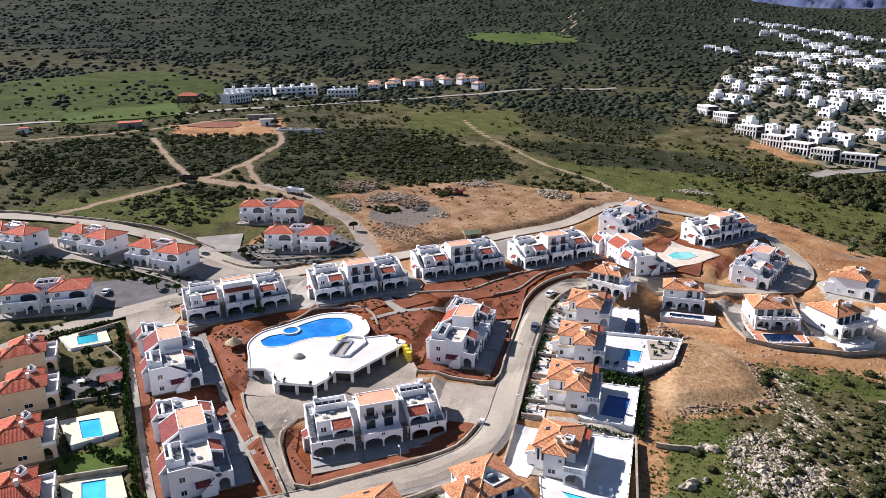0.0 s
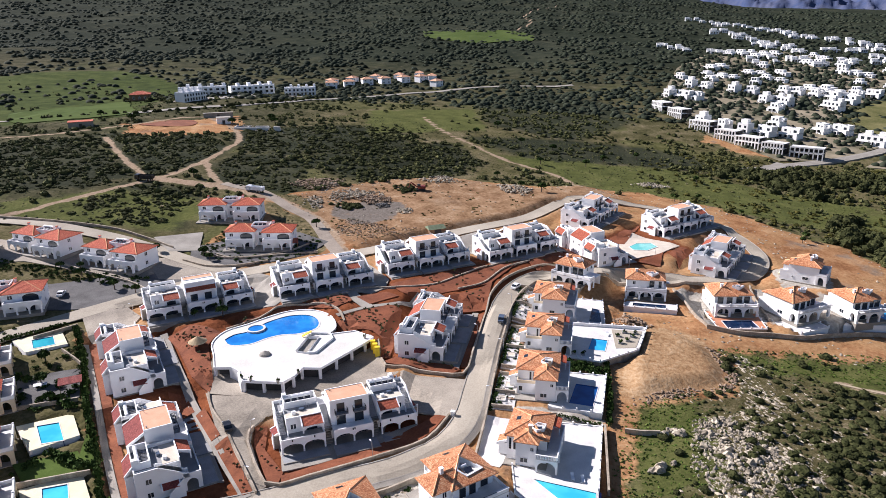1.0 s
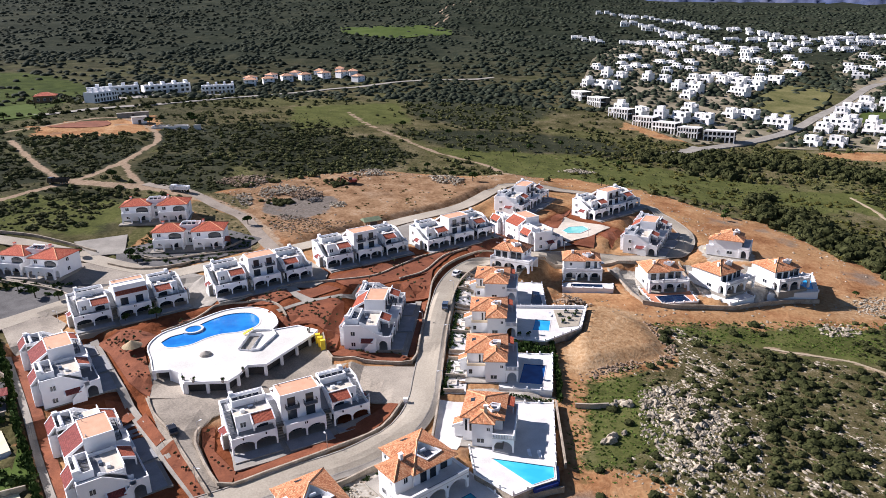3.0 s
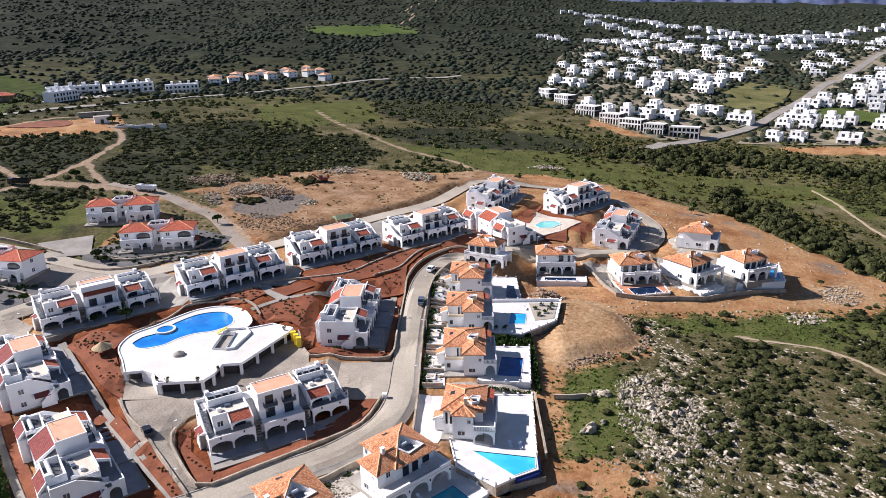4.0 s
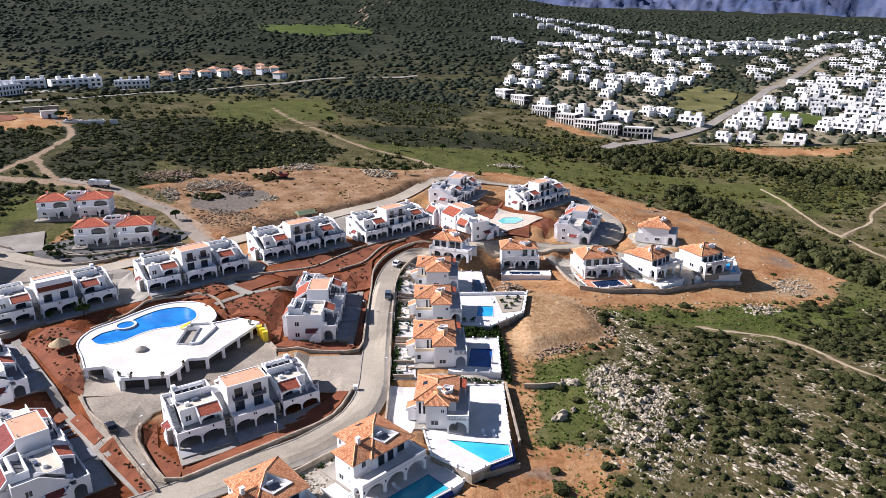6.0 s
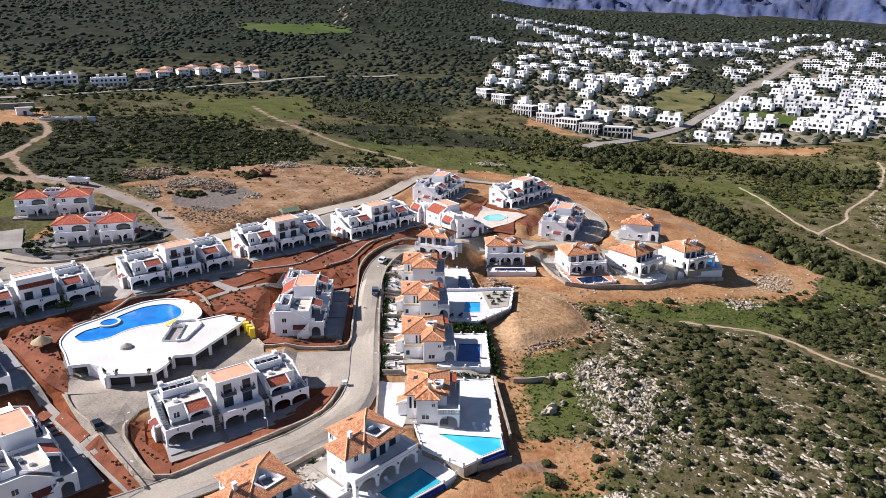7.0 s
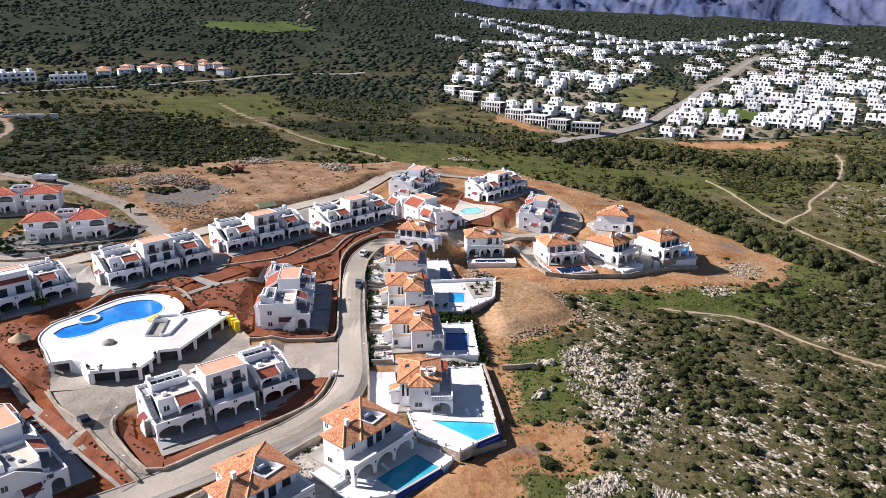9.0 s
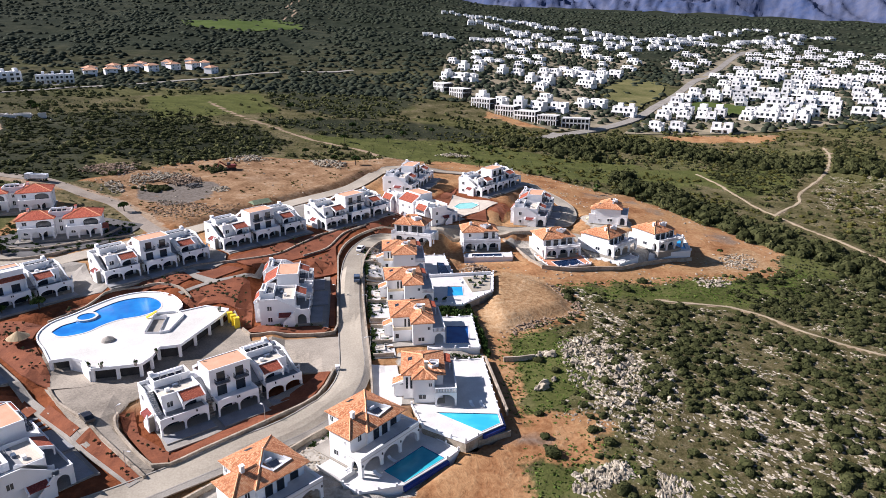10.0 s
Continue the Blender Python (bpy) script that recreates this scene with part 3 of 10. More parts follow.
for poly in ([(-45, 98), (-38, 104.3), (-33, 107.8), (-26.4, 112.3), (-20.4, 117.8), (-12.8, 122.2), (-8, 121.5), (2, 112), (-6.8, 97), (-17, 95), (-24, 88), (-40, 88)],
             [(41, 231), (46, 208), (64.5, 209), (65, 236)], [(66.5, 214), (75, 208), (90, 214), (86, 234), (67, 239)], [(88, 217), (104, 220), (102, 234), (86, 236)], [(-9.6, 214), (-4, 214), (2, 226), (-4, 222)],
             [(76, 240), (92, 240), (94, 256), (76, 258)], [(-4, 141), (16, 141), (16, 145), (-4, 145)], [(-5, 161), (5, 161), (7, 174), (-5, 174)], [(-5, 188), (7, 194), (7, 198), (-5, 198)]):
    plots = np.maximum(plots, within(gx, gy, poly, 1.5))
gravel = np.zeros(gx.shape)
for poly in ([(-84, 285), (-77, 288), (-71, 290), (-65, 268), (-70, 258), (-77, 258), (-83, 271)], [(-91, 276), (-73, 278), (-64, 266), (-72, 256), (-85, 261)]):
    gravel = np.maximum(gravel, within(wx, wy, poly, 3))
att2.data.foreach_set("color", np.stack([stony, gravel, np.maximum(within(wx, wy, MOUND, 4), within(wx, wy, [(108, 210), (116, 224), (134, 230), (132, 214)], 5)), 0.85 * plots], -1).astype(np.float32).ravel())
redness = np.zeros(gx.shape)
for poly in ([(-104, 163), (-60, 205), (-20, 240), (10, 243), (-6, 228), (-17, 205), (-18, 160), (-40, 158), (-60, 170), (-88, 164), (-78, 138)], [(0, 258), (12, 242), (30, 245), (40, 258), (52, 268), (46, 270), (33, 292), (22, 275)],
             [(-122, 156), (-104, 166), (-76, 136), (-50, 108), (-60, 96)], [(-60, 128), (-50, 109), (-20, 132), (-22, 140)]):
    redness = np.maximum(redness, within(gx, gy, poly, 2))
sown = np.zeros(gx.shape)
for poly in GRASS[:3]:
    sown = np.maximum(sown, within(wx, wy, poly, 14))
dug = within(wx, wy, CLEARED[0], 5)
verge = np.zeros(gx.shape)
for poly in ([(-122, 272), (-113, 267.6), (-96.7, 252), (-82.5, 233), (-85, 226), (-98, 242), (-110, 254)], [(-121, 284), (-108.4, 279), (-98, 270), (-103, 268), (-114, 274)]):
    verge = np.maximum(verge, within(wx, wy, poly, 3))
att3 = land.color_attributes.new("redness", "FLOAT_COLOR", "POINT")
att3.data.foreach_set("color", np.stack([redness, sown, dug, verge], -1).astype(np.float32).ravel())
att = land.color_attributes.new("zone", "FLOAT_COLOR", "POINT")
att.data.foreach_set("color", zone.astype(np.float32).ravel())

m, nt, b = start_mat("open_ground", 1.0, spec=0.03)
pos = where(nt, True)
zn = nt.nodes.new("ShaderNodeVertexColor")
zn.layer_name = "zone"
sep = nt.nodes.new("ShaderNodeSeparateColor")
nt.links.new(zn.outputs[0], sep.inputs[0])
n_edge = noise_node(nt, pos, 0.16, 3)
n_wide, n_mid, n_fine = noise_node(nt, pos, 0.012, 4), noise_node(nt, pos, 0.09, 5, 0.6), noise_node(nt, pos, 0.8, 5, 0.7)
scrub = ramp(nt, math_node(nt, "ADD", math_node(nt, "MULTIPLY", n_mid, 0.55), math_node(nt, "MULTIPLY", n_fine, 0.45)),
             ((0.36, (0.040, 0.039, 0.015)), (0.47, (0.088, 0.080, 0.034)), (0.57, (0.15, 0.126, 0.066)), (0.68, (0.25, 0.205, 0.13))))
lush = ramp(nt, math_node(nt, "ADD", math_node(nt, "MULTIPLY", n_mid, 0.5), math_node(nt, "MULTIPLY", n_fine, 0.5)), ((0.3, (0.040, 0.047, 0.015)), (0.52, (0.092, 0.102, 0.031)), (0.72, (0.165, 0.155, 0.06))))
zs = nt.nodes.new("ShaderNodeVertexColor")
zs.layer_name = "stony"
pebbly = ramp(nt, math_node(nt, "ADD", math_node(nt, "MULTIPLY", noise_node(nt, pos, 0.35, 4, 0.6), 0.5), math_node(nt, "MULTIPLY", noise_node(nt, pos, 2.6, 4, 0.7), 0.5)), ((0.36, (0.038, 0.036, 0.013)), (0.47, (0.085, 0.074, 0.032)), (0.57, (0.145, 0.120, 0.064)), (0.68, (0.30, 0.25, 0.175))))
sep2 = nt.nodes.new("ShaderNodeSeparateColor")
nt.links.new(zs.outputs[0], sep2.inputs[0])
scrub = mixc(nt, sep2.outputs[0], scrub, pebbly)
# Dark growth for woods and far slopes, bluer to include distance haze.
dense = ramp(nt, math_node(nt, "ADD", math_node(nt, "MULTIPLY", n_mid, 0.5), math_node(nt, "MULTIPLY", n_wide, 0.5)), ((0.36, (0.015, 0.020, 0.012)), (0.50, (0.026, 0.032, 0.020)), (0.66, (0.052, 0.055, 0.034))))
scrub = mixc(nt, zn.outputs["Alpha"], scrub, dense)
base = mixc(nt, math_node(nt, "MULTIPLY", math_node(nt, "MULTIPLY", math_node(nt, "GREATER_THAN", n_wide, 0.55), 0.45), math_node(nt, "SUBTRACT", 1.0, zn.outputs["Alpha"])), scrub, lush)
soil = ramp(nt, math_node(nt, "ADD", math_node(nt, "MULTIPLY", n_mid, 0.6), math_node(nt, "MULTIPLY", n_fine, 0.4)),
            ((0.33, (0.16, 0.066, 0.028)), (0.44, (0.285, 0.138, 0.062)), (0.56, (0.41, 0.232, 0.112)), (0.68, (0.50, 0.345, 0.20))))
sandy = ramp(nt, n_fine, ((0.3, (0.26, 0.138, 0.060)), (0.7, (0.43, 0.265, 0.130))))
fill = ramp(nt, math_node(nt, "ADD", math_node(nt, "MULTIPLY", n_mid, 0.4), math_node(nt, "MULTIPLY", n_fine, 0.6)), ((0.34, (0.21, 0.110, 0.05)), (0.5, (0.38, 0.24, 0.125)), (0.66, (0.52, 0.37, 0.225))))
gritty = ramp(nt, n_fine, ((0.3, (0.10, 0.085, 0.07)), (0.7, (0.23, 0.20, 0.17))))
n_patch = noise_node(nt, pos, 0.035, 3)
soil = mixc(nt, ramp(nt, n_patch, ((0.48, (0, 0, 0)), (0.60, (0.8, 0.8, 0.8)))), soil, sandy)
soil = mixc(nt, ramp(nt, noise_node(nt, pos, 0.05, 4), ((0.60, (0, 0, 0)), (0.68, (0.7, 0.7, 0.7)))), soil, gritty)
pale = ramp(nt, n_fine, ((0.3, (0.24, 0.165, 0.105)), (0.7, (0.41, 0.315, 0.22))))


def torn(sock, lo=0.35, hi=0.65):
    """An uneven edge for a region."""
    mix = math_node(nt, "ADD", sock, math_node(nt, "MULTIPLY", math_node(nt, "SUBTRACT", n_fine, 0.5), 0.7))
    mix = math_node(nt, "ADD", mix, math_node(nt, "MULTIPLY", math_node(nt, "SUBTRACT", n_edge, 0.5), 1.6))
    r = nt.nodes.new("ShaderNodeMapRange")
    r.inputs[1].default_value, r.inputs[2].default_value = lo, hi
    nt.links.new(mix, r.inputs[0])
    return r.outputs[0]


c = mixc(nt, torn(sep.outputs[1], 0.3, 0.8), base, lush)
c = mixc(nt, torn(sep.outputs[0]), c, soil)
zr_ = nt.nodes.new("ShaderNodeVertexColor")
zr_.layer_name = "redness"
red_earth = ramp(nt, math_node(nt, "ADD", math_node(nt, "MULTIPLY", n_mid, 0.5), math_node(nt, "MULTIPLY", n_fine, 0.5)), ((0.34, (0.115, 0.034, 0.014)), (0.62, (0.25, 0.086, 0.038))))
sep3 = nt.nodes.new("ShaderNodeSeparateColor")
nt.links.new(zr_.outputs[0], sep3.inputs[0])
pasture = ramp(nt, math_node(nt, "ADD", math_node(nt, "MULTIPLY", n_mid, 0.6), math_node(nt, "MULTIPLY", n_wide, 0.4)), ((0.36, (0.026, 0.038, 0.010)), (0.5, (0.050, 0.068, 0.018)), (0.64, (0.078, 0.096, 0.028))))
c = mixc(nt, torn(sep3.outputs[1], 0.3, 0.8), c, pasture)
dug_tone = ramp(nt, math_node(nt, "ADD", math_node(nt, "MULTIPLY", noise_node(nt, pos, 0.14, 5, 0.65), 0.6), math_node(nt, "MULTIPLY", n_fine, 0.4)),
                ((0.34, (0.105, 0.058, 0.032)), (0.44, (0.20, 0.120, 0.066)), (0.54, (0.31, 0.20, 0.115)), (0.66, (0.42, 0.31, 0.21))))
c = mixc(nt, math_node(nt, "MULTIPLY", sep3.outputs[2], 0.85), c, dug_tone)
dry_turf = ramp(nt, math_node(nt, "ADD", math_node(nt, "MULTIPLY", noise_node(nt, pos, 0.3, 4, 0.65), 0.6), math_node(nt, "MULTIPLY", n_fine, 0.4)),
                ((0.36, (0.060, 0.055, 0.022)), (0.5, (0.125, 0.105, 0.052)), (0.64, (0.26, 0.20, 0.115))))
c = mixc(nt, torn(zr_.outputs["Alpha"], 0.3, 0.7), c, dry_turf)
c = mixc(nt, sep3.outputs[0], c, red_earth)
c = mixc(nt, torn(sep.outputs[2], 0.4, 0.7), c, pale)
c = mixc(nt, torn(sep2.outputs[2], 0.4, 0.8), c, fill)
c = mixc(nt, torn(sep2.outputs[1], 0.4, 0.8), c, gritty)
yard_tone = ramp(nt, n_fine, ((0.3, (0.26, 0.235, 0.19)), (0.7, (0.50, 0.465, 0.40))))
c = mixc(nt, torn(zs.outputs["Alpha"], 0.4, 0.7), c, yard_tone)
nt.links.new(c, b.inputs["Base Color"])
bump(nt, b, math_node(nt, "ADD", n_fine, math_node(nt, "MULTIPLY", n_mid, 2.0)), 0.6, 0.5)
land.materials.append(m)
tagged(new("ground", land), "scrubland with red earth clearings and pale dirt tracks", "ground", kind="structure")


def grid_heights(x, y):
    """Height of the ground sheet itself at points."""
    x, y = np.asarray(x, float), np.asarray(y, float)
    i = np.clip(np.searchsorted(GX, x) - 1, 0, nx - 2)
    j = np.clip(np.searchsorted(GY, y) - 1, 0, ny - 2)
    u, v = (x - GX[i]) / (GX[i + 1] - GX[i]), (y - GY[j]) / (GY[j + 1] - GY[j])
    return (gzz[j, i] * (1 - u) * (1 - v) + gzz[j, i + 1] * u * (1 - v) + gzz[j + 1, i] * (1 - u) * v + gzz[j + 1, i + 1] * u * v)


def lie(x, y):
    return float(grid_heights(x, y))


COVERED = []


def ribbon(name, line, left, right, material, label, category, up=0.10, kind="structure", thick=0.25, cover=True):
    """A strip along a line, laid on the land, with a skirt at its edges."""
    mb = Mb()
    if cover:
        COVERED.append((line, max(left, right) - 0.4, None))
    L, R = offset(line, left), offset(line, -right)
    rows = []
    for a, c_ in zip(L, R):
        cross = [(a[0] + (c_[0] - a[0]) * k / 4, a[1] + (c_[1] - a[1]) * k / 4) for k in range(5)]
        rows.append([(*q, lie(*q) + up) for q in cross])
    for p, q in zip(rows, rows[1:]):
        for k in range(4):
            mb.face(p[k], q[k], q[k + 1], p[k + 1])
        for k in (0, 4):
            mb.face(p[k], q[k], (q[k][0], q[k][1], q[k][2] - thick), (p[k][0], p[k][1], p[k][2] - thick))
    return lone(name, mb, material, label, category, kind=kind)


def drape(name, poly, material, label, category, up=0.08, kind="structure", cell=3.0, skirt=0.3):
    """A flat area laid over the land."""
    COVERED.append((None, 0, poly))
    bm = bmesh.new()
    f = bm.faces.new([bm.verts.new((x, y, 0)) for x, y in poly])
    bmesh.ops.triangulate(bm, faces=[f])
    for axis in (0, 1):
        lo, hi = min(p[axis] for p in poly), max(p[axis] for p in poly)
        for k in np.arange(lo + cell, hi, cell):
            co, no = [0, 0, 0], [0, 0, 0]
            co[axis], no[axis] = k, 1
            bmesh.ops.bisect_plane(bm, geom=bm.verts[:] + bm.edges[:] + bm.faces[:], plane_co=co, plane_no=no)
    for v in bm.verts:
        v.co.z = lie(v.co.x, v.co.y) + up
    edge = [e for e in bm.edges if e.is_boundary]
    ret = bmesh.ops.extrude_edge_only(bm, edges=edge)
    for v in ret["geom"]:
        if isinstance(v, bmesh.types.BMVert):
            v.co.z -= skirt
    bmesh.ops.recalc_face_normals(bm, faces=bm.faces)
    me = bpy.data.meshes.new(name)
    bm.to_mesh(me)
    bm.free()
    me.materials.append(material)
    return tagged(new(name, me), label, category, kind=kind)


def wall_along(name, line, height, thick, material, label, category="wall", kind="structure", sink=0.6, level=None):
    """A low wall that follows the land."""
    mb = Mb()
    A, B = offset(line, thick / 2), offset(line, -thick / 2)
    for i in range(len(line) - 1):
        zs = [(level if level is not None else lie(*line[k]) + height) for k in (i, i + 1)]
        zb = [lie(*line[k]) - sink for k in (i, i + 1)]
        low = [(*A[i], zb[0]), (*A[i + 1], zb[1]), (*B[i + 1], zb[1]), (*B[i], zb[0])]
        high = [(*A[i], zs[0]), (*A[i + 1], zs[1]), (*B[i + 1], zs[1]), (*B[i], zs[0])]
        mb.hexa(low, high)
    return lone(name, mb, material, label, category, kind=kind)


# roads
ribbon("road_main", MAIN_ROAD, 2.7, 2.7, LANE, "worn grey asphalt lane curving between the villas", "road", 0.12)
ribbon("road_back", BACK_ROAD, 3.2, 3.2, LANE, "pale grey asphalt road behind the apartment row", "road", 0.16)
ribbon("road_side", SIDE_ROAD, 3.0, 3.0, LANE, "grey asphalt side road by the red roofed houses", "road", 0.20)
drape("plaza", [(-146, 225), (-131, 234), (-124, 218), (-134, 215)], CONCRETE, "pale concrete turning place by the side road", "paving", 0.24)
drape("yard", [(-128, 220), (-123, 210), (-112, 207), (-97, 212), (-85, 222), (-82, 236), (-96, 243), (-112, 240), (-118, 230)], GREY_GRAVEL, "dark gravel garden terrace of the red roofed houses", "yard", 0.14)
for line in ([(-125, 209), (-114, 206), (-104, 208.5), (-96, 214)], [(-121, 217), (-112, 213.5), (-101, 217), (-92, 224), (-88, 232)]):
    wall_along("garden_wall", curve(line, 2.0), 0.8, 0.4, STONE_WALL, "curved stone wall of the gravel garden")
ribbon("road_far", FAR_ROAD, 3.2, 3.2, CONCRETE, "pale concrete road across the scrub", "road", 0.25)
for side in (1, -1):
    ribbon("kerb", offset(MAIN_ROAD, side * 2.8), 0.12, 0.12, KERB, "concrete kerb along the lane", "kerb", 0.24, thick=0.4)
ribbon("pavement", offset(MAIN_ROAD[:len(MAIN_ROAD) // 2], -3.6), 0.65, 0.65, CONCRETE, "narrow concrete pavement beside the lane", "pavement", 0.22)

TRAIL = plain("pale_trodden_earth", (0.26, 0.20, 0.12), (0.45, 0.37, 0.25), 0.95, (0.25, 2.0), 0.4, 0.06, world_space=True)
for line, half in ((TRACKS[6], 0.6), (TRACKS[7], 0.45), (TRACKS[8], 0.6)):
    ribbon("trail", curve(line, 2.0), half, half, TRAIL, "narrow pale dirt trail through the scrub", "trail", 0.14, thick=0.4, cover=False)

DUST = plain("grey_track_dust", (0.19, 0.155, 0.12), (0.33, 0.28, 0.225), 0.95, (0.12, 1.6), 0.4, 0.06, world_space=True)
for line, half in (([(-150, 287), (-134, 283.6), (-125, 279.8), (-111, 268), (-98.8, 259.4), (-91.5, 250.3), (-83.8, 238.4), (-76.8, 228.4), (-74, 225)], 2.7),):
    ribbon("dirt_track", curve(line, 2.0), half, half * 0.8, DUST, "wide dusty dirt track across the cleared earth", "track", 0.12, thick=0.4, cover=False)
for poly in ([(-65, 223), (-59, 217), (-51, 207), (-50.5, 200), (-53.4, 195), (-60, 196), (-64, 206), (-68, 216)], [(-98, 205.5), (-90, 202.5), (-84.5, 191), (-78, 186.5), (-79.4, 181.4), (-85, 181.5), (-91, 188.5), (-101, 199)], [(-31, 261), (-24, 253), (-19, 243), (-24, 236), (-31, 240), (-36, 251)]):
    drape("paving", poly, CONCRETE, "grey concrete paving between two white blocks", "paving", 0.10)

# ---- parts shared by the houses ----
def window(parent, x, y, z, w, h, face, material=None, label=""):
    """A window: raised white frame with a dark pane; face is the way it looks: -y, +y, -x or +x."""
    mb, pane = Mb(), Mb()
    t, d = 0.09, 0.07
    s = -1 if face[0] == "-" else 1
    def bx(m, u0, u1, z0, z1, d0, d1):
        lo, hi = sorted((s * d0, s * d1))
        if face[1] == "y":
            m.box(x + u0, y + lo, z + z0, x + u1, y + hi, z + z1)
        else:
            m.box(x + lo, y + u0, z + z0, x + hi, y + u1, z + z1)
    bx(mb, -w / 2, w / 2, 0, t, 0.0, d + 0.05)
    bx(mb, -w / 2, w / 2, h - t, h, 0.0, d)
    bx(mb, -w / 2, -w / 2 + t, t, h - t, 0.0, d)
    bx(mb, w / 2 - t, w / 2, t, h - t, 0.0, d)
    bx(mb, -0.035, 0.035, t, h - t, 0.0, d)
    win = part("window", mb, material or WHITE, parent, label)
    bx(pane, -w / 2 + t, w / 2 - t, t, h - t, 0.005, 0.03)
    part("pane", pane, GLASS, win)
    return win


def door(parent, x, y, z, w, h, face):
    mb, pane = Mb(), Mb()
    s = -1 if face[0] == "-" else 1
    def bx(m, u0, u1, z0, z1, d0, d1):
        lo, hi = sorted((s * d0, s * d1))
        if face[1] == "y":
            m.box(x + u0, y + lo, z + z0, x + u1, y + hi, z + z1)
        else:
            m.box(x + lo, y + u0, z + z0, x + hi, y + u1, z + z1)
    bx(mb, -w / 2, -w / 2 + 0.1, 0, h, 0, 0.07)
    bx(mb, w / 2 - 0.1, w / 2, 0, h, 0, 0.07)
    bx(mb, -w / 2 + 0.1, w / 2 - 0.1, h - 0.1, h, 0, 0.07)
    d = part("glazed_door", mb, DARK_IN, parent)
    bx(pane, -w / 2 + 0.1, w / 2 - 0.1, 0.02, h - 0.1, 0.005, 0.03)
    part("pane", pane, GLASS, d)
    return d


def railing(parent, x0, x1, y, z, h=0.95, material=None, along="x", name="railing"):
    mb = Mb()
    n = max(2, int(abs(x1 - x0) / 0.22))
    def bx(a, b, z0, z1, t):
        if along == "x":
            mb.box(a, y - t, z0, b, y + t, z1)
        else:
            mb.box(y - t, a, z0, y + t, b, z1)
    bx(x0, x1, z + h - 0.06, z + h, 0.035)
    bx(x0, x1, z + 0.08, z + 0.13, 0.025)
    for i in range(n + 1):
        p = x0 + (x1 - x0) * i / n
        bx(p - 0.018, p + 0.018, z + 0.1, z + h - 0.05, 0.018)
    return tagged(part(name, mb, material or IRON, parent), kind="stuff")


def lean_to(parent, x0, x1, y_hi, y_lo, z_hi, z_lo, material, name="tiled_canopy", along="y"):
    """A sloping tiled roof slab between two white cheeks."""
    mb, ch = Mb(), Mb()
    t = 0.16
    def q(u, w, z):
        return (u, w, z) if along == "y" else (w, u, z)
    mb.hexa([q(x0 + 0.15, y_hi, z_hi - t), q(x1 - 0.15, y_hi, z_hi - t), q(x1 - 0.15, y_lo, z_lo - t), q(x0 + 0.15, y_lo, z_lo - t)],
            [q(x0 + 0.15, y_hi, z_hi), q(x1 - 0.15, y_hi, z_hi), q(x1 - 0.15, y_lo, z_lo), q(x0 + 0.15, y_lo, z_lo)])
    roof = part(name, mb, material, parent, "sloping red clay tiles")
    for a, b in ((x0 - 0.1, x0 + 0.15), (x1 - 0.15, x1 + 0.1)):
        ch = Mb()
        ch.hexa([q(a, y_hi, z_hi - 0.45), q(b, y_hi, z_hi - 0.45), q(b, y_lo, z_lo - 0.45), q(a, y_lo, z_lo - 0.45)],
                [q(a, y_hi, z_hi + 0.14), q(b, y_hi, z_hi + 0.14), q(b, y_lo, z_lo + 0.14), q(a, y_lo, z_lo + 0.14)])
        part("cheek", ch, WHITE, roof)
    return roof


def water_heater(parent, x, y, z, n=1):
    """Slanting collector with a tank above it."""
    for k in range(n):
        mb, tk, fr = Mb(), Mb(), Mb()
        xx = x + k * 1.5
        mb.hexa([(xx, y, z + 0.15), (xx + 1.1, y, z + 0.15), (xx + 1.1, y + 1.7, z + 1.0), (xx, y + 1.7, z + 1.0)],
                [(xx, y, z + 0.24), (xx + 1.1, y, z + 0.24), (xx + 1.1, y + 1.7, z + 1.09), (xx, y + 1.7, z + 1.09)])
        col = part("solar_collector", mb, SOLAR, parent)
        tk.lying(xx - 0.12, xx + 1.25, y + 1.75, z + 1.42, 0.37)
        part("water_tank", tk, TANK, parent, "white cylindrical water tank")
        bent = [(xx + 0.1, z), (xx + 0.16, z), (xx + 0.16, z + 1.08), (xx + 0.95, z + 1.08), (xx + 0.95, z), (xx + 1.01, z), (xx + 1.01, z + 1.15), (xx + 0.1, z + 1.15)]
        fr.hexa([(u, y + 1.75, w) for u, w in bent], [(u, y + 1.81, w) for u, w in bent])
        part("tank_stand", fr, STEEL, col)


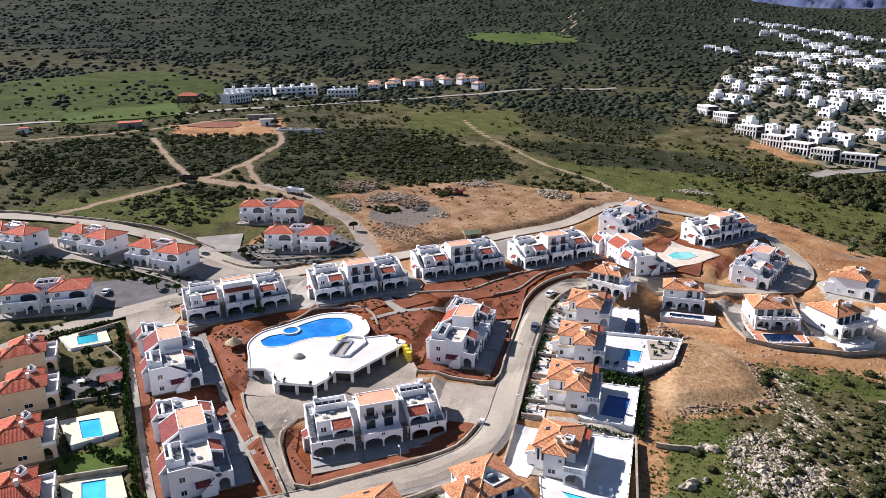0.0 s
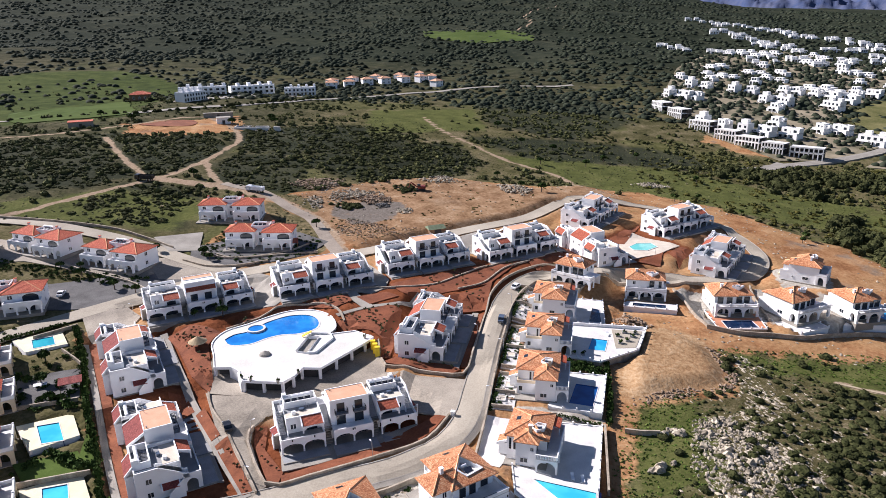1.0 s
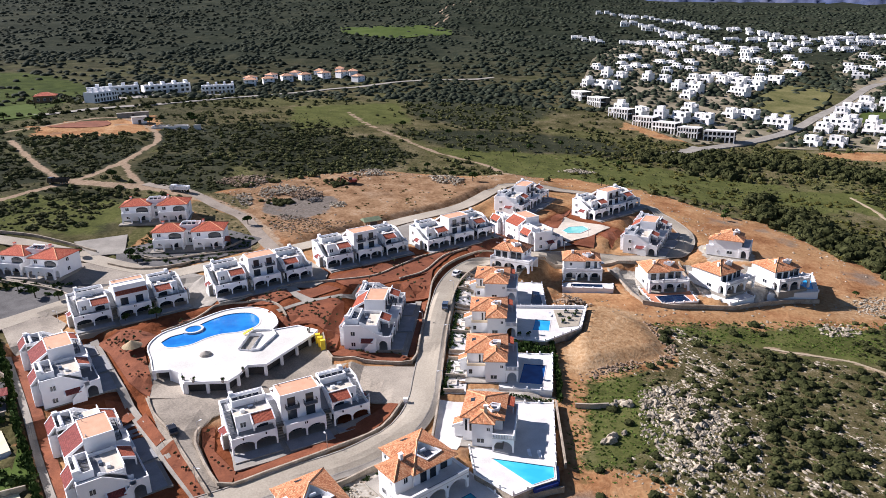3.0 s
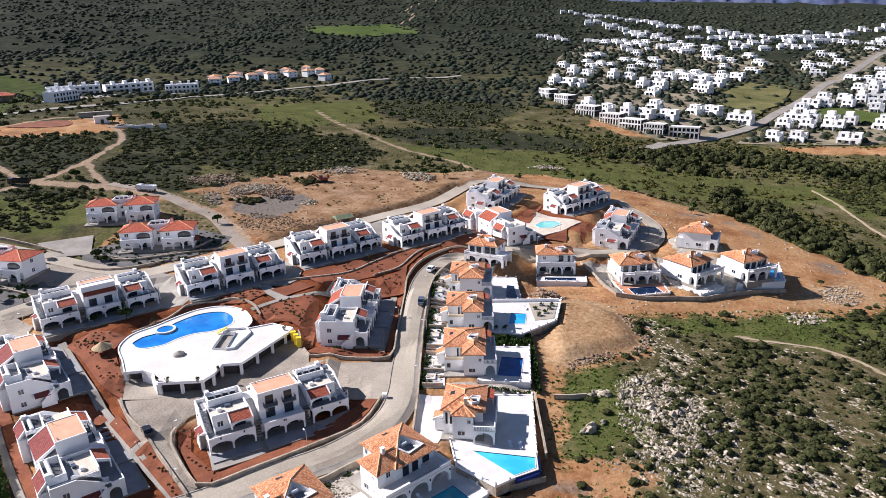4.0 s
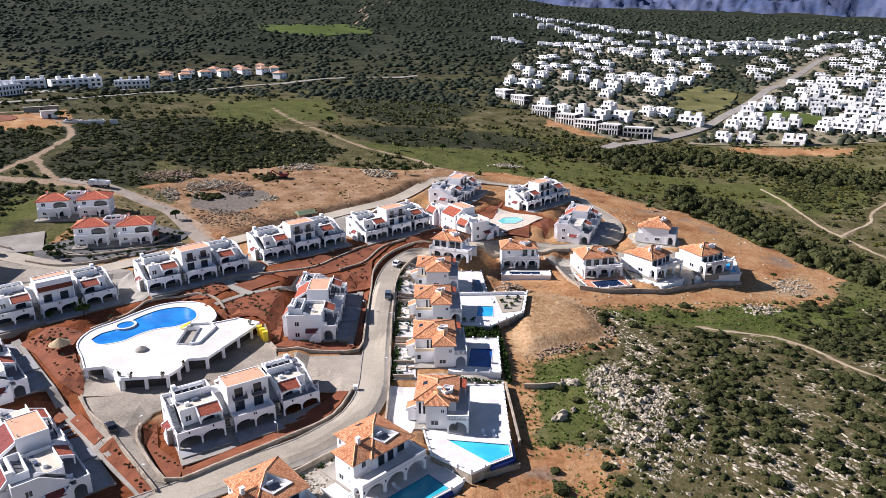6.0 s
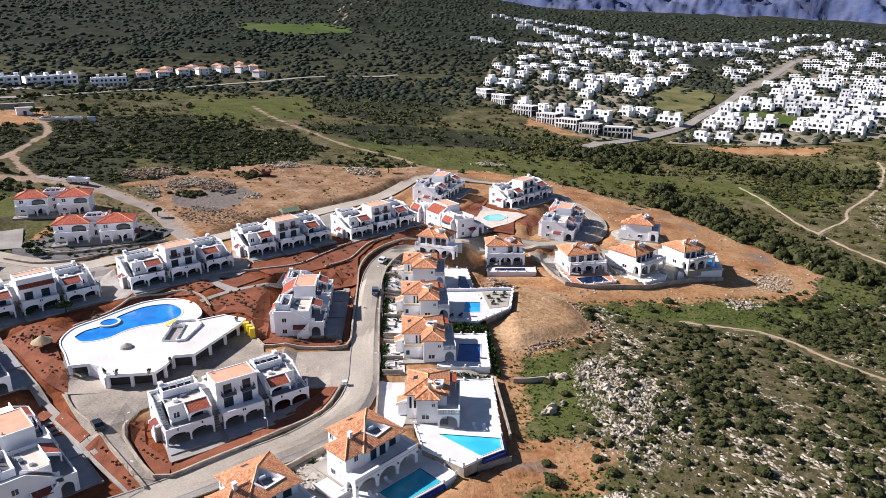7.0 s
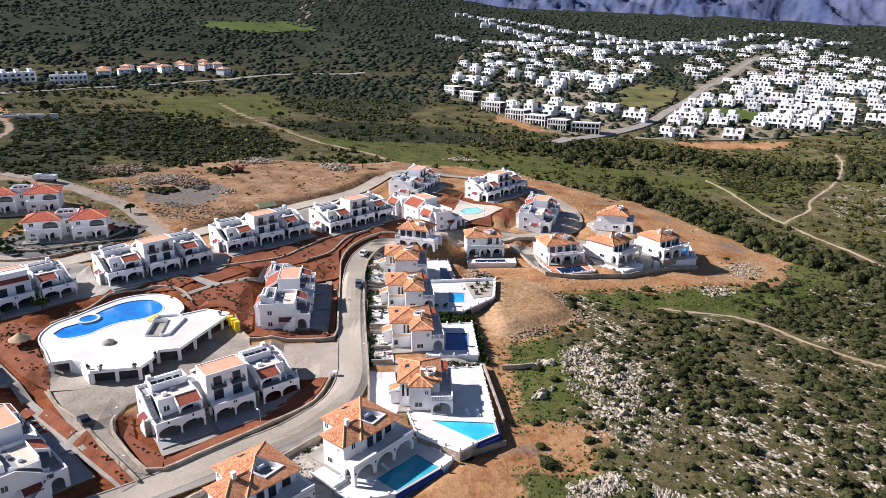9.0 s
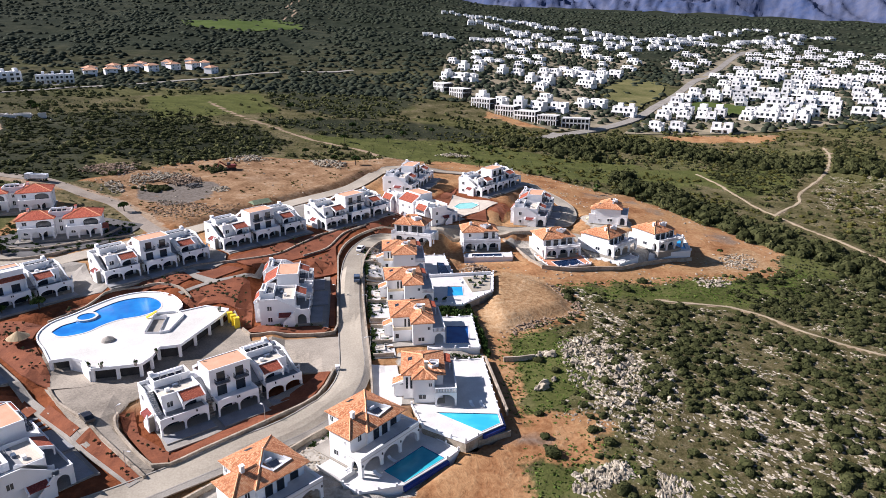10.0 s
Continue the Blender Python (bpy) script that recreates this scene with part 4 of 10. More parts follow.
def hip_roof(parent, x0, y0, x1, y1, z, rise, over, material, name="roof", label=""):
    """A hipped tile roof with ridge tiles and a shallow eaves board."""
    X0, Y0, X1, Y1 = x0 - over, y0 - over, x1 + over, y1 + over
    w, d = X1 - X0, Y1 - Y0
    h = min(w, d) / 2
    if w >= d:
        A, B = (X0 + h, (Y0 + Y1) / 2, z + rise), (X1 - h, (Y0 + Y1) / 2, z + rise)
    else:
        A, B = ((X0 + X1) / 2, Y0 + h, z + rise), ((X0 + X1) / 2, Y1 - h, z + rise)
    P = [(X0, Y0, z), (X1, Y0, z), (X1, Y1, z), (X0, Y1, z)]
    mb = Mb()
    if w - d > 0.05:
        mb.face(P[0], P[1], B, A); mb.face(P[1], P[2], B); mb.face(P[2], P[3], A, B); mb.face(P[3], P[0], A)
    elif d - w > 0.05:
        mb.face(P[0], P[1], A); mb.face(P[1], P[2], B, A); mb.face(P[2], P[3], B); mb.face(P[3], P[0], A, B)
    else:
        for i in range(4):
            mb.face(P[i], P[(i + 1) % 4], A)
    low = [(p[0], p[1], z - 0.16) for p in P]
    for i in range(4):
        j = (i + 1) % 4
        mb.face(low[i], low[j], P[j], P[i])
    mb.face(*low[::-1])
    roof = part(name, mb, material, parent, label)
    cap = Mb()
    ends = [(P[0], A), (P[1], B if w > d else A), (P[2], B), (P[3], A if w > d else B)] + ([(A, B)] if abs(w - d) > 0.05 else [])
    for a, b in ends:
        a, b = Vector(a), Vector(b)
        side = (b - a).cross(Vector((0, 0, 1))).normalized() * 0.16
        up = Vector((0, 0, 0.13))
        cap.hexa([a - side - up * 0.3, a + side - up * 0.3, a + up], [b - side - up * 0.3, b + side - up * 0.3, b + up])
    part("ridge", cap, RIDGE, roof, "rounded ridge tiles")
    return roof


# ---- apartment blocks: two low wings and a taller middle over an arcade ----
def apartment_block(front_slope=False, rear_tiles=None):
    rear_tiles = rear_tiles or TILE_WINE
    blk = thing("apartment_block", "white plastered three storey apartment block with arcades", "apartment block", "apartment blocks")
    L, D = BLOCK_L, BLOCK_D
    a0, a1, c0, c1, b0, b1 = 0.0, 9.4, 11.2, 19.9, 21.7, L
    plinth = Mb().box(-0.3, -3.9, -2.0, L + 0.3, D, 0.18)
    part("plinth", plinth, CONCRETE, blk, "grey concrete plinth and terrace")
    # wings
    for x0, x1, flip in ((a0, a1, False), (b0, b1, True)):
        w = x1 - x0
        e, out = (x0, 1) if not flip else (x1, -1)      # outer end, and the way in from it
        u0, u1 = sorted((e, e + out * 1.75))            # strip of the roof stair
        v0, v1 = sorted((e + out * 1.75, x1 if not flip else x0))
        body = Mb().box(x0, 3.4, 0.18, x1, D, 3.2).box(v0, 3.4, 3.2, v1, D, 6.2).box(u0, 8.2, 3.2, u1, D, 6.2)
        wing = part("wing_wall", body, WHITE, blk)
        part("roof_terrace", Mb().box(v0 + 0.25, 3.65, 6.2, v1 - 0.25, 6.6, 6.26), ROOF_TERRACE, wing, "beige roof terrace floor")
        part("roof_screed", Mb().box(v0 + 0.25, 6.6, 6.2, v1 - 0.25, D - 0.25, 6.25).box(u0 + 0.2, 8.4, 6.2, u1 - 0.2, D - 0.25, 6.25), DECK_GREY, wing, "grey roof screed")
        par = Mb().box(v0, 3.4, 6.2, v1, 3.62, 6.95).box(x0, D - 0.22, 6.2, x1, D, 6.95)
        par.box(e if not flip else e - 0.22, 8.2, 6.2, e + 0.22 if not flip else e, D - 0.22, 6.95)
        far_e = x1 - 0.22 if not flip else x0
        par.box(far_e, 3.62, 6.2, far_e + 0.22, D - 0.22, 6.95)
        part("parapet", par, WHITE, wing)
        # tank pen at the back of the roof
        p0, p1 = (x0 + 2.2, x1) if not flip else (x0, x1 - 2.2)
        part("tank_pen", Mb().tube_wall(p0, D - 3.4, p1, D + 0.02, 6.25, 7.75, 0.2), WHITE, wing)
        part("pen_pillar", Mb().box((p0 if not flip else p1 - 0.9), D - 1.0, 7.75, (p0 + 0.9 if not flip else p1), D + 0.02, 8.5), WHITE, wing)
        water_heater(wing, p0 + 0.5, D - 2.9, 6.3, n=4)
        # roof clutter on the open terrace
        q0 = v0 + 1.2
        part("roof_box", Mb().box(q0 + 0.4, 5.6, 6.26, q0 + 1.3, 6.3, 6.9), TANK, wing)
        part("roof_crate", Mb().box(q0 + 2.2, 6.6, 6.26, q0 + 3.3, 7.3, 6.75), CAR_BLUE, wing, "blue covered crate")
        part("vent_pipe", Mb().cyl(q0 + 3.9, 7.7, 6.26, 7.5, 0.07).cyl(q0 + 4.4, 7.9, 6.26, 7.2, 0.07), STEEL, wing)
        # roof stair along the outer end, between two slanting parapets
        for c0_ in (e, e + out * 1.75):
            w0, w1 = sorted((c0_, c0_ + out * 0.2))
            sec = [(2.3, 3.1), (8.2, 3.1), (8.2, 6.95), (7.6, 6.95), (2.9, 4.2), (2.3, 4.2)]
            part("slant_parapet", Mb().hexa([(w0, u, z) for u, z in sec], [(w1, u, z) for u, z in sec]), WHITE, wing)
        sec = [(8.2, 3.2), (3.4, 3.2)]
        for i in range(12):
            sec += [(3.4 + i * 0.4, 3.45 + 0.25 * i), (3.8 + i * 0.4, 3.45 + 0.25 * i)]
        part("roof_stair", Mb().hexa([(u0 + 0.2, u, z) for u, z in sec], [(u1 - 0.2, u, z) for u, z in sec]), DECK, wing)
        # arcade and first floor balcony
        part("arcade", Mb().arcade(x0, x1, 0.0, 0.18, 3.0, 2, 0.32, 0.34, 0.62), WHITE, wing)
        part("terrace_slab", Mb().box(x0 - 0.1, -3.0, -0.3, x1 + 0.1, 0.0, 0.42), DECK_GREY, wing, "raised terrace slab, grey darkened for the arcade's shade")
        part("terrace_edge", Mb().box(x0 - 0.2, -3.15, -0.3, x1 + 0.2, -3.0, 0.5), KERB, wing)
        for k in (0.25, 0.75):
            part("wall_lantern", Mb().box(x0 + w * k - 0.12, -0.22, 3.35, x0 + w * k + 0.12, 0.0, 3.75), IRON, wing)
        part("arcade_side", Mb().arcade(0.35, 3.4, x0 if not flip else x1 - 0.35, 0.18, 3.0, 1, side="x"), WHITE, wing)
        part("balcony_floor", Mb().box(x0, 0.0, 3.0, x1, 3.4, 3.22), WHITE, wing)
        par = Mb().box(x0, 0.0, 3.22, x1, 0.2, 3.95)
        par.box(x0, 0.2, 3.22, x0 + 0.2, 3.4, 3.95).box(x1 - 0.2, 0.2, 3.22, x1, 3.4, 3.95)
        part("balcony_parapet", par, WHITE, wing)
        # tiled canopy over half the balcony, on an arch
        k0, k1 = (x1 - 4.6, x1) if not flip else (x0, x0 + 4.6)
        lean_to(wing, k0, k1, 3.4, 0.9, 6.75, 5.75, TILE_WINE)
        part("canopy_arch", Mb().arcade(k0, k1, 0.9, 4.1, 5.75, 1, 0.25, 0.3, 0.35), WHITE, wing)
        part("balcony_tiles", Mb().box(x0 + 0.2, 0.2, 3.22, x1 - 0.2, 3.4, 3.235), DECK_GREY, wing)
        f0 = x0 + 3.2 if not flip else x1 - 3.2
        window(wing, f0, 3.4, 4.1, 1.3, 1.3, "-y")
        door(wing, (k0 + k1) / 2, 3.4, 3.22, 2.4, 2.2, "-y")
        # glazed doors made this wide and dark to deepen the arcade's shade
        for k in (0.28, 0.72):
            door(wing, x0 + w * k, 3.4, 0.2, 3.6, 2.45, "-y")
        # end wall
        face = "-x" if not flip else "+x"
        for z in (0.95, 3.95):
            window(wing, e, 9.6, z, 1.2, 1.25, face)
        # outside stair with a slanting parapet, on the end wall
        out = -out
        st, pr = Mb(), Mb()
        xa, xb = sorted((e + out * 0.02, e + out * 1.1))
        sec = [(6.3, 0.0), (3.6, 0.0)]
        for i in range(9):
            sec += [(3.6 + i * 0.3, 0.18 + 0.33 * (9 - i)), (3.9 + i * 0.3, 0.18 + 0.33 * (9 - i))]
        st.hexa([(xa, u, z) for u, z in sec], [(xb, u, z) for u, z in sec])
        part("outside_stair", st, CONCRETE, wing)
        xa, xb = sorted((e + out * 1.1, e + out * 1.3))
        pr.hexa([(xa, 3.4, 0), (xb, 3.4, 0), (xb, 6.5, 0), (xa, 6.5, 0)], [(xa, 3.4, 4.1), (xb, 3.4, 4.1), (xb, 6.5, 1.2), (xa, 6.5, 1.2)])
        part("stair_parapet", pr, WHITE, wing)
        lean_to(wing, 4.2, 7.6, e, e + out * 1.35, 3.3, 2.7, TILE_MAROON, "porch_roof", along="x")
        # rear stair roof and windows
        r0 = x0 + w * 0.35
        lean_to(wing, r0 - 1.2, r0 + 4.4, D, D + 1.6, 7.3, 5.6, rear_tiles, "rear_canopy")
        part("rear_stair_wall", Mb().box(r0 - 1.2, D, 0.18, r0 - 0.95, D + 1.5, 5.4).box(r0 + 4.15, D, 0.18, r0 + 4.4, D + 1.5, 5.4).box(r0 - 0.95, D + 1.3, 0.18, r0 + 4.15, D + 1.5, 4.4), WHITE, wing)
        for z in (1.2, 4.3):
            window(wing, x0 + w * 0.12, D, z, 0.8, 0.9, "+y")
            window(wing, x0 + w * 0.88, D, z, 0.8, 0.9, "+y")
    # stair wells between
    for x0, x1 in ((a1, c0), (c1, b0)):
        well = part("stair_well", Mb().box(x0, 7.6, 0.18, x1, D - 0.5, 6.0), WHITE, blk)
        st = Mb()
        sec = [(5.0, 0.0), (1.0, 0.0)]
        for i in range(8):
            sec += [(1.0 + i * 0.5, 0.3 + 0.36 * i), (1.5 + i * 0.5, 0.3 + 0.36 * i)]
        st.hexa([(x0 + 0.15, u, z) for u, z in sec], [(x1 - 0.15, u, z) for u, z in sec])
        part("stair", st, CONCRETE, well)
        part("landing", Mb().box(x0, 1.6, 3.0, x1, 7.6, 3.2), CONCRETE, well)
        railing(well, x0, x1, 1.65, 3.2)
        part("roof_flight", Mb().hexa([(x0 + 0.1, 3.0, 3.2), (x1 - 0.1, 3.0, 3.2), (x1 - 0.1, 8.2, 6.0), (x0 + 0.1, 8.2, 6.0)], [(x0 + 0.1, 2.4, 3.3), (x1 - 0.1, 2.4, 3.3), (x1 - 0.1, 7.6, 6.2), (x0 + 0.1, 7.6, 6.2)]), DECK_GREY, well, "grey stair flight to the roof")
        door(well, (x0 + x1) / 2, 7.6, 3.2, 1.4, 2.3, "-y")
    # middle
    mid = part("middle_wall", Mb().box(c0, 3.0, 0.18, c1, 8.6, 9.1).box(c0, 8.6, 0.18, c1, D, 6.4), WHITE, blk)
    if front_slope:
        part("flat_roof", Mb().box(c0 + 0.2, 5.6, 9.1, c1 - 0.2, 8.4, 9.16), PEACH, mid, "peach coloured flat roof")
        part("roof_kerb", Mb().tube_wall(c0, 5.4, c1, 8.6, 9.1, 9.28, 0.2), WHITE, mid)
        lean_to(mid, c0, c1, 5.4, 1.6, 8.9, 6.9, TILE_WINE, "tiled_slope")
        part("upper_pier", Mb().box(c0, 1.7, 4.1, c0 + 0.35, 2.1, 6.7).box(c1 - 0.35, 1.7, 4.1, c1, 2.1, 6.7), WHITE, mid)
    else:
        part("flat_roof", Mb().box(c0 + 0.2, 3.2, 9.1, c1 - 0.2, 8.4, 9.16), PEACH, mid, "peach coloured flat roof")
        part("roof_kerb", Mb().tube_wall(c0, 3.0, c1, 8.6, 9.1, 9.28, 0.2), WHITE, mid)
        lean_to(mid, c0, c1, 8.6, D + 0.2, 8.7, 6.6, rear_tiles, "tiled_slope")
        for k in (0.27, 0.73):
            xx = c0 + (c1 - c0) * k
            door(mid, xx, 3.0, 6.3, 1.7, 2.1, "-y")
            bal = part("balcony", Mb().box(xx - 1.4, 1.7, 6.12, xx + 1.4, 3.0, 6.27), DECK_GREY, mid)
            railing(bal, xx - 1.4, xx + 1.4, 1.73, 6.27)
            railing(bal, 1.73, 3.0, xx - 1.37, 6.27, along="y", name="side_railing")
            railing(bal, 1.73, 3.0, xx + 1.37, 6.27, along="y", name="side_railing")
    part("arcade", Mb().arcade(c0, c1, -0.2, 0.18, 3.0, 2, 0.32, 0.34, 0.62), WHITE, mid)
    part("terrace_slab", Mb().box(c0 - 0.4, -4.2, -0.3, c1 + 0.4, -0.2, 0.42), DECK_GREY, mid, "raised terrace slab, grey darkened for the arcade's shade")
    part("terrace_edge", Mb().box(c0 - 0.5, -4.35, -0.3, c1 + 0.5, -4.2, 0.5), KERB, mid)
    part("wall_lantern", Mb().box((c0 + c1) / 2 - 0.3, -0.4, 3.3, (c0 + c1) / 2 - 0.1, -0.2, 3.7).box((c0 + c1) / 2 + 0.1, -0.4, 3.3, (c0 + c1) / 2 + 0.3, -0.2, 3.7), IRON, mid)
    part("balcony_floor", Mb().box(c0, -0.2, 3.0, c1, 3.0, 3.22), WHITE, mid)
    part("balcony_parapet", Mb().box(c0, -0.2, 3.22, c1, 0.0, 4.0).box(c0, 0.0, 3.22, c0 + 0.2, 3.0, 4.0).box(c1 - 0.2, 0.0, 3.22, c1, 3.0, 4.0), WHITE, mid)
    for k in (0.27, 0.73):
        xx = c0 + (c1 - c0) * k
        door(mid, xx, 3.0, 3.22, 2.0, 2.15, "-y")
        # ground floor door widened, its dark pane adds to the arcade's shade
        door(mid, xx, 3.0, 0.2, 3.4, 2.45, "-y")
        for z in (1.2, 4.0):
            window(mid, xx, D, z, 1.0, 1.0, "+y")
    part("roof_clutter", Mb().cyl(c1 - 1.2, 7.6, 9.16, 10.2, 0.06).cyl(c0 + 1.0, 7.9, 9.16, 9.6, 0.15), STEEL, mid)
    return blk


def place(ob, x, y, z, rot):
    ob.matrix_basis = pose(x, y, z, 0, 0, rot)
    return ob


plain_block = None
for name, bx, by, br, bz in BLOCKS:
    if name == "row_a":
        place(apartment_block(True), bx, by, bz, br)["label"] = "white apartment block with a red tiled front slope"
    elif name == "west_near":
        west_block = place(apartment_block(False, TILE_MAROON), bx, by, bz, br)
        west_block["label"] = "white apartment block with dark maroon tiled rear slopes"
    elif name == "west_far":
        copy_thing(west_block, pose(bx, by, bz, 0, 0, br))
    elif plain_block is None:
        plain_block = place(apartment_block(), bx, by, bz, br)
    else:
        copy_thing(plain_block, pose(bx, by, bz, 0, 0, br))


def kite_pen(parent, pts, z0, z1):
    """A white walled pit sunk into the roof's corner, with a tank and a collector in it."""
    if sum(a[0] * b[1] - b[0] * a[1] for a, b in zip(pts, pts[1:] + pts[:1])) < 0:
        pts = pts[::-1]
    cx, cy = sum(p[0] for p in pts) / len(pts), sum(p[1] for p in pts) / len(pts)
    inner = [(cx + (x - cx) * 0.9, cy + (y - cy) * 0.9) for x, y in pts]
    wall = Mb()
    for i in range(len(pts)):
        j = (i + 1) % len(pts)
        ring = [pts[i], pts[j], inner[j], inner[i]]
        wall.hexa([(*q, z0) for q in ring], [(*q, z1) for q in ring])
    pen = part("roof_pen", wall, WHITE, parent, "white walled tank pit in the roof")
    part("pen_floor", Mb().prism(inner, z1 - 0.62, z1 - 0.55), DECK, pen)
    part("water_tank", Mb().lying(cx - 0.6, cx + 0.6, cy + 0.25, z1 - 0.1, 0.26), TANK, pen)
    part("solar_collector", Mb().hexa([(cx - 0.6, cy - 0.75, z1 - 0.52), (cx + 0.6, cy - 0.75, z1 - 0.52), (cx + 0.6, cy + 0.1, z1 - 0.2), (cx - 0.6, cy + 0.1, z1 - 0.2)],
         [(cx - 0.6, cy - 0.75, z1 - 0.45), (cx + 0.6, cy - 0.75, z1 - 0.45), (cx + 0.6, cy + 0.1, z1 - 0.13), (cx - 0.6, cy + 0.1, z1 - 0.13)]), SOLAR, pen)
    return pen


# ---- villas: two storeys under a hipped tile roof, arcade and roof terrace in front ----
def villa(W, D, AW, wall=None, tiles=None, label="white two storey villa with orange tiled hip roof", bays=3, group="villas by the lane", solid=False):
    wall, tiles = wall or WHITE, tiles or TILE_ORANGE
    v = thing("villa", label, "villa", group)
    x0, x1, y0, y1 = -W / 2, W / 2, -D / 2, D / 2
    part("plinth", Mb().box(x0 - 0.4, y0 - 3.6, -2.2, x1 + 0.4, y1 + 0.4, 0.05), CONCRETE, v)
    ya, xm, yb0, yb1 = y0 - 0.8, x0 + W * 0.56, y0, y1 - D * 0.16
    body = part("wall", Mb().box(x0, ya, 0.05, xm, y1, 6.1), wall, v)
    part("wall", Mb().box(xm, yb0, 0.05, x1, yb1, 6.1), wall, v)
    rise = 0.27 * min(xm - x0, y1 - ya)
    roof = hip_roof(v, x0, ya, xm, y1, 6.1, rise + 0.15, 0.55, tiles, "roof", "mottled clay tiles")
    hip_roof(v, x0 + W * 0.1, yb0, x1, yb1, 6.1, 0.34 * (yb1 - yb0), 0.55, tiles, "roof", "mottled clay tiles")
    # a lower hip over the projecting entrance bay
    e0, e1 = x0 + W * 0.08, x0 + W * 0.48
    part("entrance_bay", Mb().box(e0, y1, 0.05, e1, y1 + 1.7, 5.4), wall, v)
    hip_roof(v, e0, y1 - 1.0, e1, y1 + 1.7, 5.4, 1.0, 0.4, tiles, "bay_roof")
    # white tank pen cut into the roof
    px, py = W * 0.16, (yb0 + yb1) / 2 - 1.4
    zr = 6.1 + 0.34 * (yb1 - yb0) - 0.42
    kite_pen(roof, [(px - 1.7, py - 0.2), (px + 0.1, py + 1.5), (px + 2.1, py - 0.1), (px + 0.2, py - 1.3)], 6.4, zr)
    chim = part("chimney", Mb().box(x0 + W * 0.22, y0 + D * 0.24, 6.3, x0 + W * 0.22 + 0.7, y0 + D * 0.24 + 0.6, 8.6), WHITE, roof)
    part("chimney_cap", Mb().box(x0 + W * 0.22 - 0.1, y0 + D * 0.24 - 0.1, 8.6, x0 + W * 0.22 + 0.8, y0 + D * 0.24 + 0.7, 8.75), WHITE, chim)
    # arcade and terrace
    ax0, ax1, ay = -W / 2 - 0.2, -W / 2 - 0.2 + AW, y0 - 3.3
    arc = part("arcade", Mb().arcade(ax0, ax1, ay, 0.05, 3.15, bays, 0.4, 0.6, 0.45), wall, v)
    part("arcade_side", Mb().arcade(ay + 0.4, y0, ax0, 0.05, 3.15, 1, side="x", spring=0.45), wall, v)
    part("arcade_side", Mb().arcade(ay + 0.4, y0, ax1 - 0.35, 0.05, 3.15, 1, side="x", spring=0.45), wall, v)
    part("terrace_floor", Mb().box(ax0, ay, 3.15, ax1, yb0, 3.35), DECK, v)
    if ax1 > x1:
        part("terrace_wing", Mb().box(x1, y0, 3.15, ax1, y0 + D * 0.5, 3.35).box(x1, y0 + D * 0.5 - 0.3, 0.05, ax1, y0 + D * 0.5, 3.15), WHITE, v)
    if solid:
        part("parapet", Mb().box(ax0, ay, 3.35, ax1, ay + 0.22, 4.1), wall, v)
        for i in range(bays):
            xx = ax0 + (AW - 0.4) * (i + 0.0) / bays + 0.2
            part("wall_lantern", Mb().box(xx - 0.1, ay - 0.14, 2.3, xx + 0.1, ay, 2.65), IRON, v)
    else:
        bal = Mb().box(ax0, ay, 4.1, ax1, ay + 0.28, 4.22)
        n = max(4, int(AW / 0.35))
        for i in range(n + 1):
            xx = ax0 + 0.1 + (AW - 0.3) * i / n
            bal.box(xx - 0.06, ay + 0.07, 3.35, xx + 0.06, ay + 0.2, 4.1)
        part("balustrade", bal, WHITE, v, "white turned balustrade")
    for i in range(bays + 1):
        xx = ax0 + (AW - 0.4) * i / bays
        part("pedestal", Mb().box(xx, ay - 0.03, 3.35, xx + 0.4, ay + 0.31, 4.4), WHITE, v)
    part("parapet", Mb().box(ax0, ay + 0.28, 3.35, ax0 + 0.18, y0 - 0.8, 4.15), WHITE, v)
    part("parapet", Mb().box(ax1 - 0.18, ay + 0.28, 3.35, ax1, y0, 4.15), WHITE, v)
    if solid:
        window(v, x0 + W * 0.2, ya, 4.25, 1.0, 1.2, "-y")
        door(v, x0 + W * 0.68, yb0, 3.37, 1.5, 2.15, "-y")
        door(v, x0 + W * 0.9, yb0, 3.37, 0.9, 2.15, "-y")
    for k, yy in ((0.16, ya), (0.40, ya), (0.68, yb0), (0.88, yb0)):
        if not solid:
            door(v, x0 + W * k, yy, 3.37, 1.7, 2.15, "-y")
        door(v, x0 + W * k, yy, 0.1, 2.0, 2.2, "-y")
    window(v, xm, ya + 0.85, 4.2, 0.9, 1.2, "+x")
    for z in (1.1, 4.2):
        for k in (0.3, 0.72):
            window(v, x1, yb0 + (yb1 - yb0) * k, z, 1.2, 1.25, "+x")
        window(v, x0 + W * 0.66, yb1, z, 1.3, 1.25, "+y")
        window(v, x0 + W * 0.86, yb1, z, 0.9, 1.0, "+y")
    window(v, x0, y0 + D * 0.36, 1.0, 1.9, 1.2, "-x")
    window(v, x0, y0 + D * 0.82, 1.2, 0.6, 0.8, "-x")
    # roof light on the rear slope, a low porch roof terrace and white entrance steps
    run = min(xm - x0, y1 - ya) / 2 + 0.55
    k = (rise + 0.15) / run
    sx, sa, sb = x0 + (xm - x0) * 0.42, y1 + 0.55 - 2.3, y1 + 0.55 - 1.5
    za, zb = 6.1 + 2.3 * k + 0.06, 6.1 + 1.5 * k + 0.06
    part("roof_light", Mb().hexa([(sx, sa, za - 0.1), (sx + 1.3, sa, za - 0.1), (sx + 1.3, sb, zb - 0.1), (sx, sb, zb - 0.1)], [(sx, sa, za), (sx + 1.3, sa, za), (sx + 1.3, sb, zb), (sx, sb, zb)]), GLASS, roof)
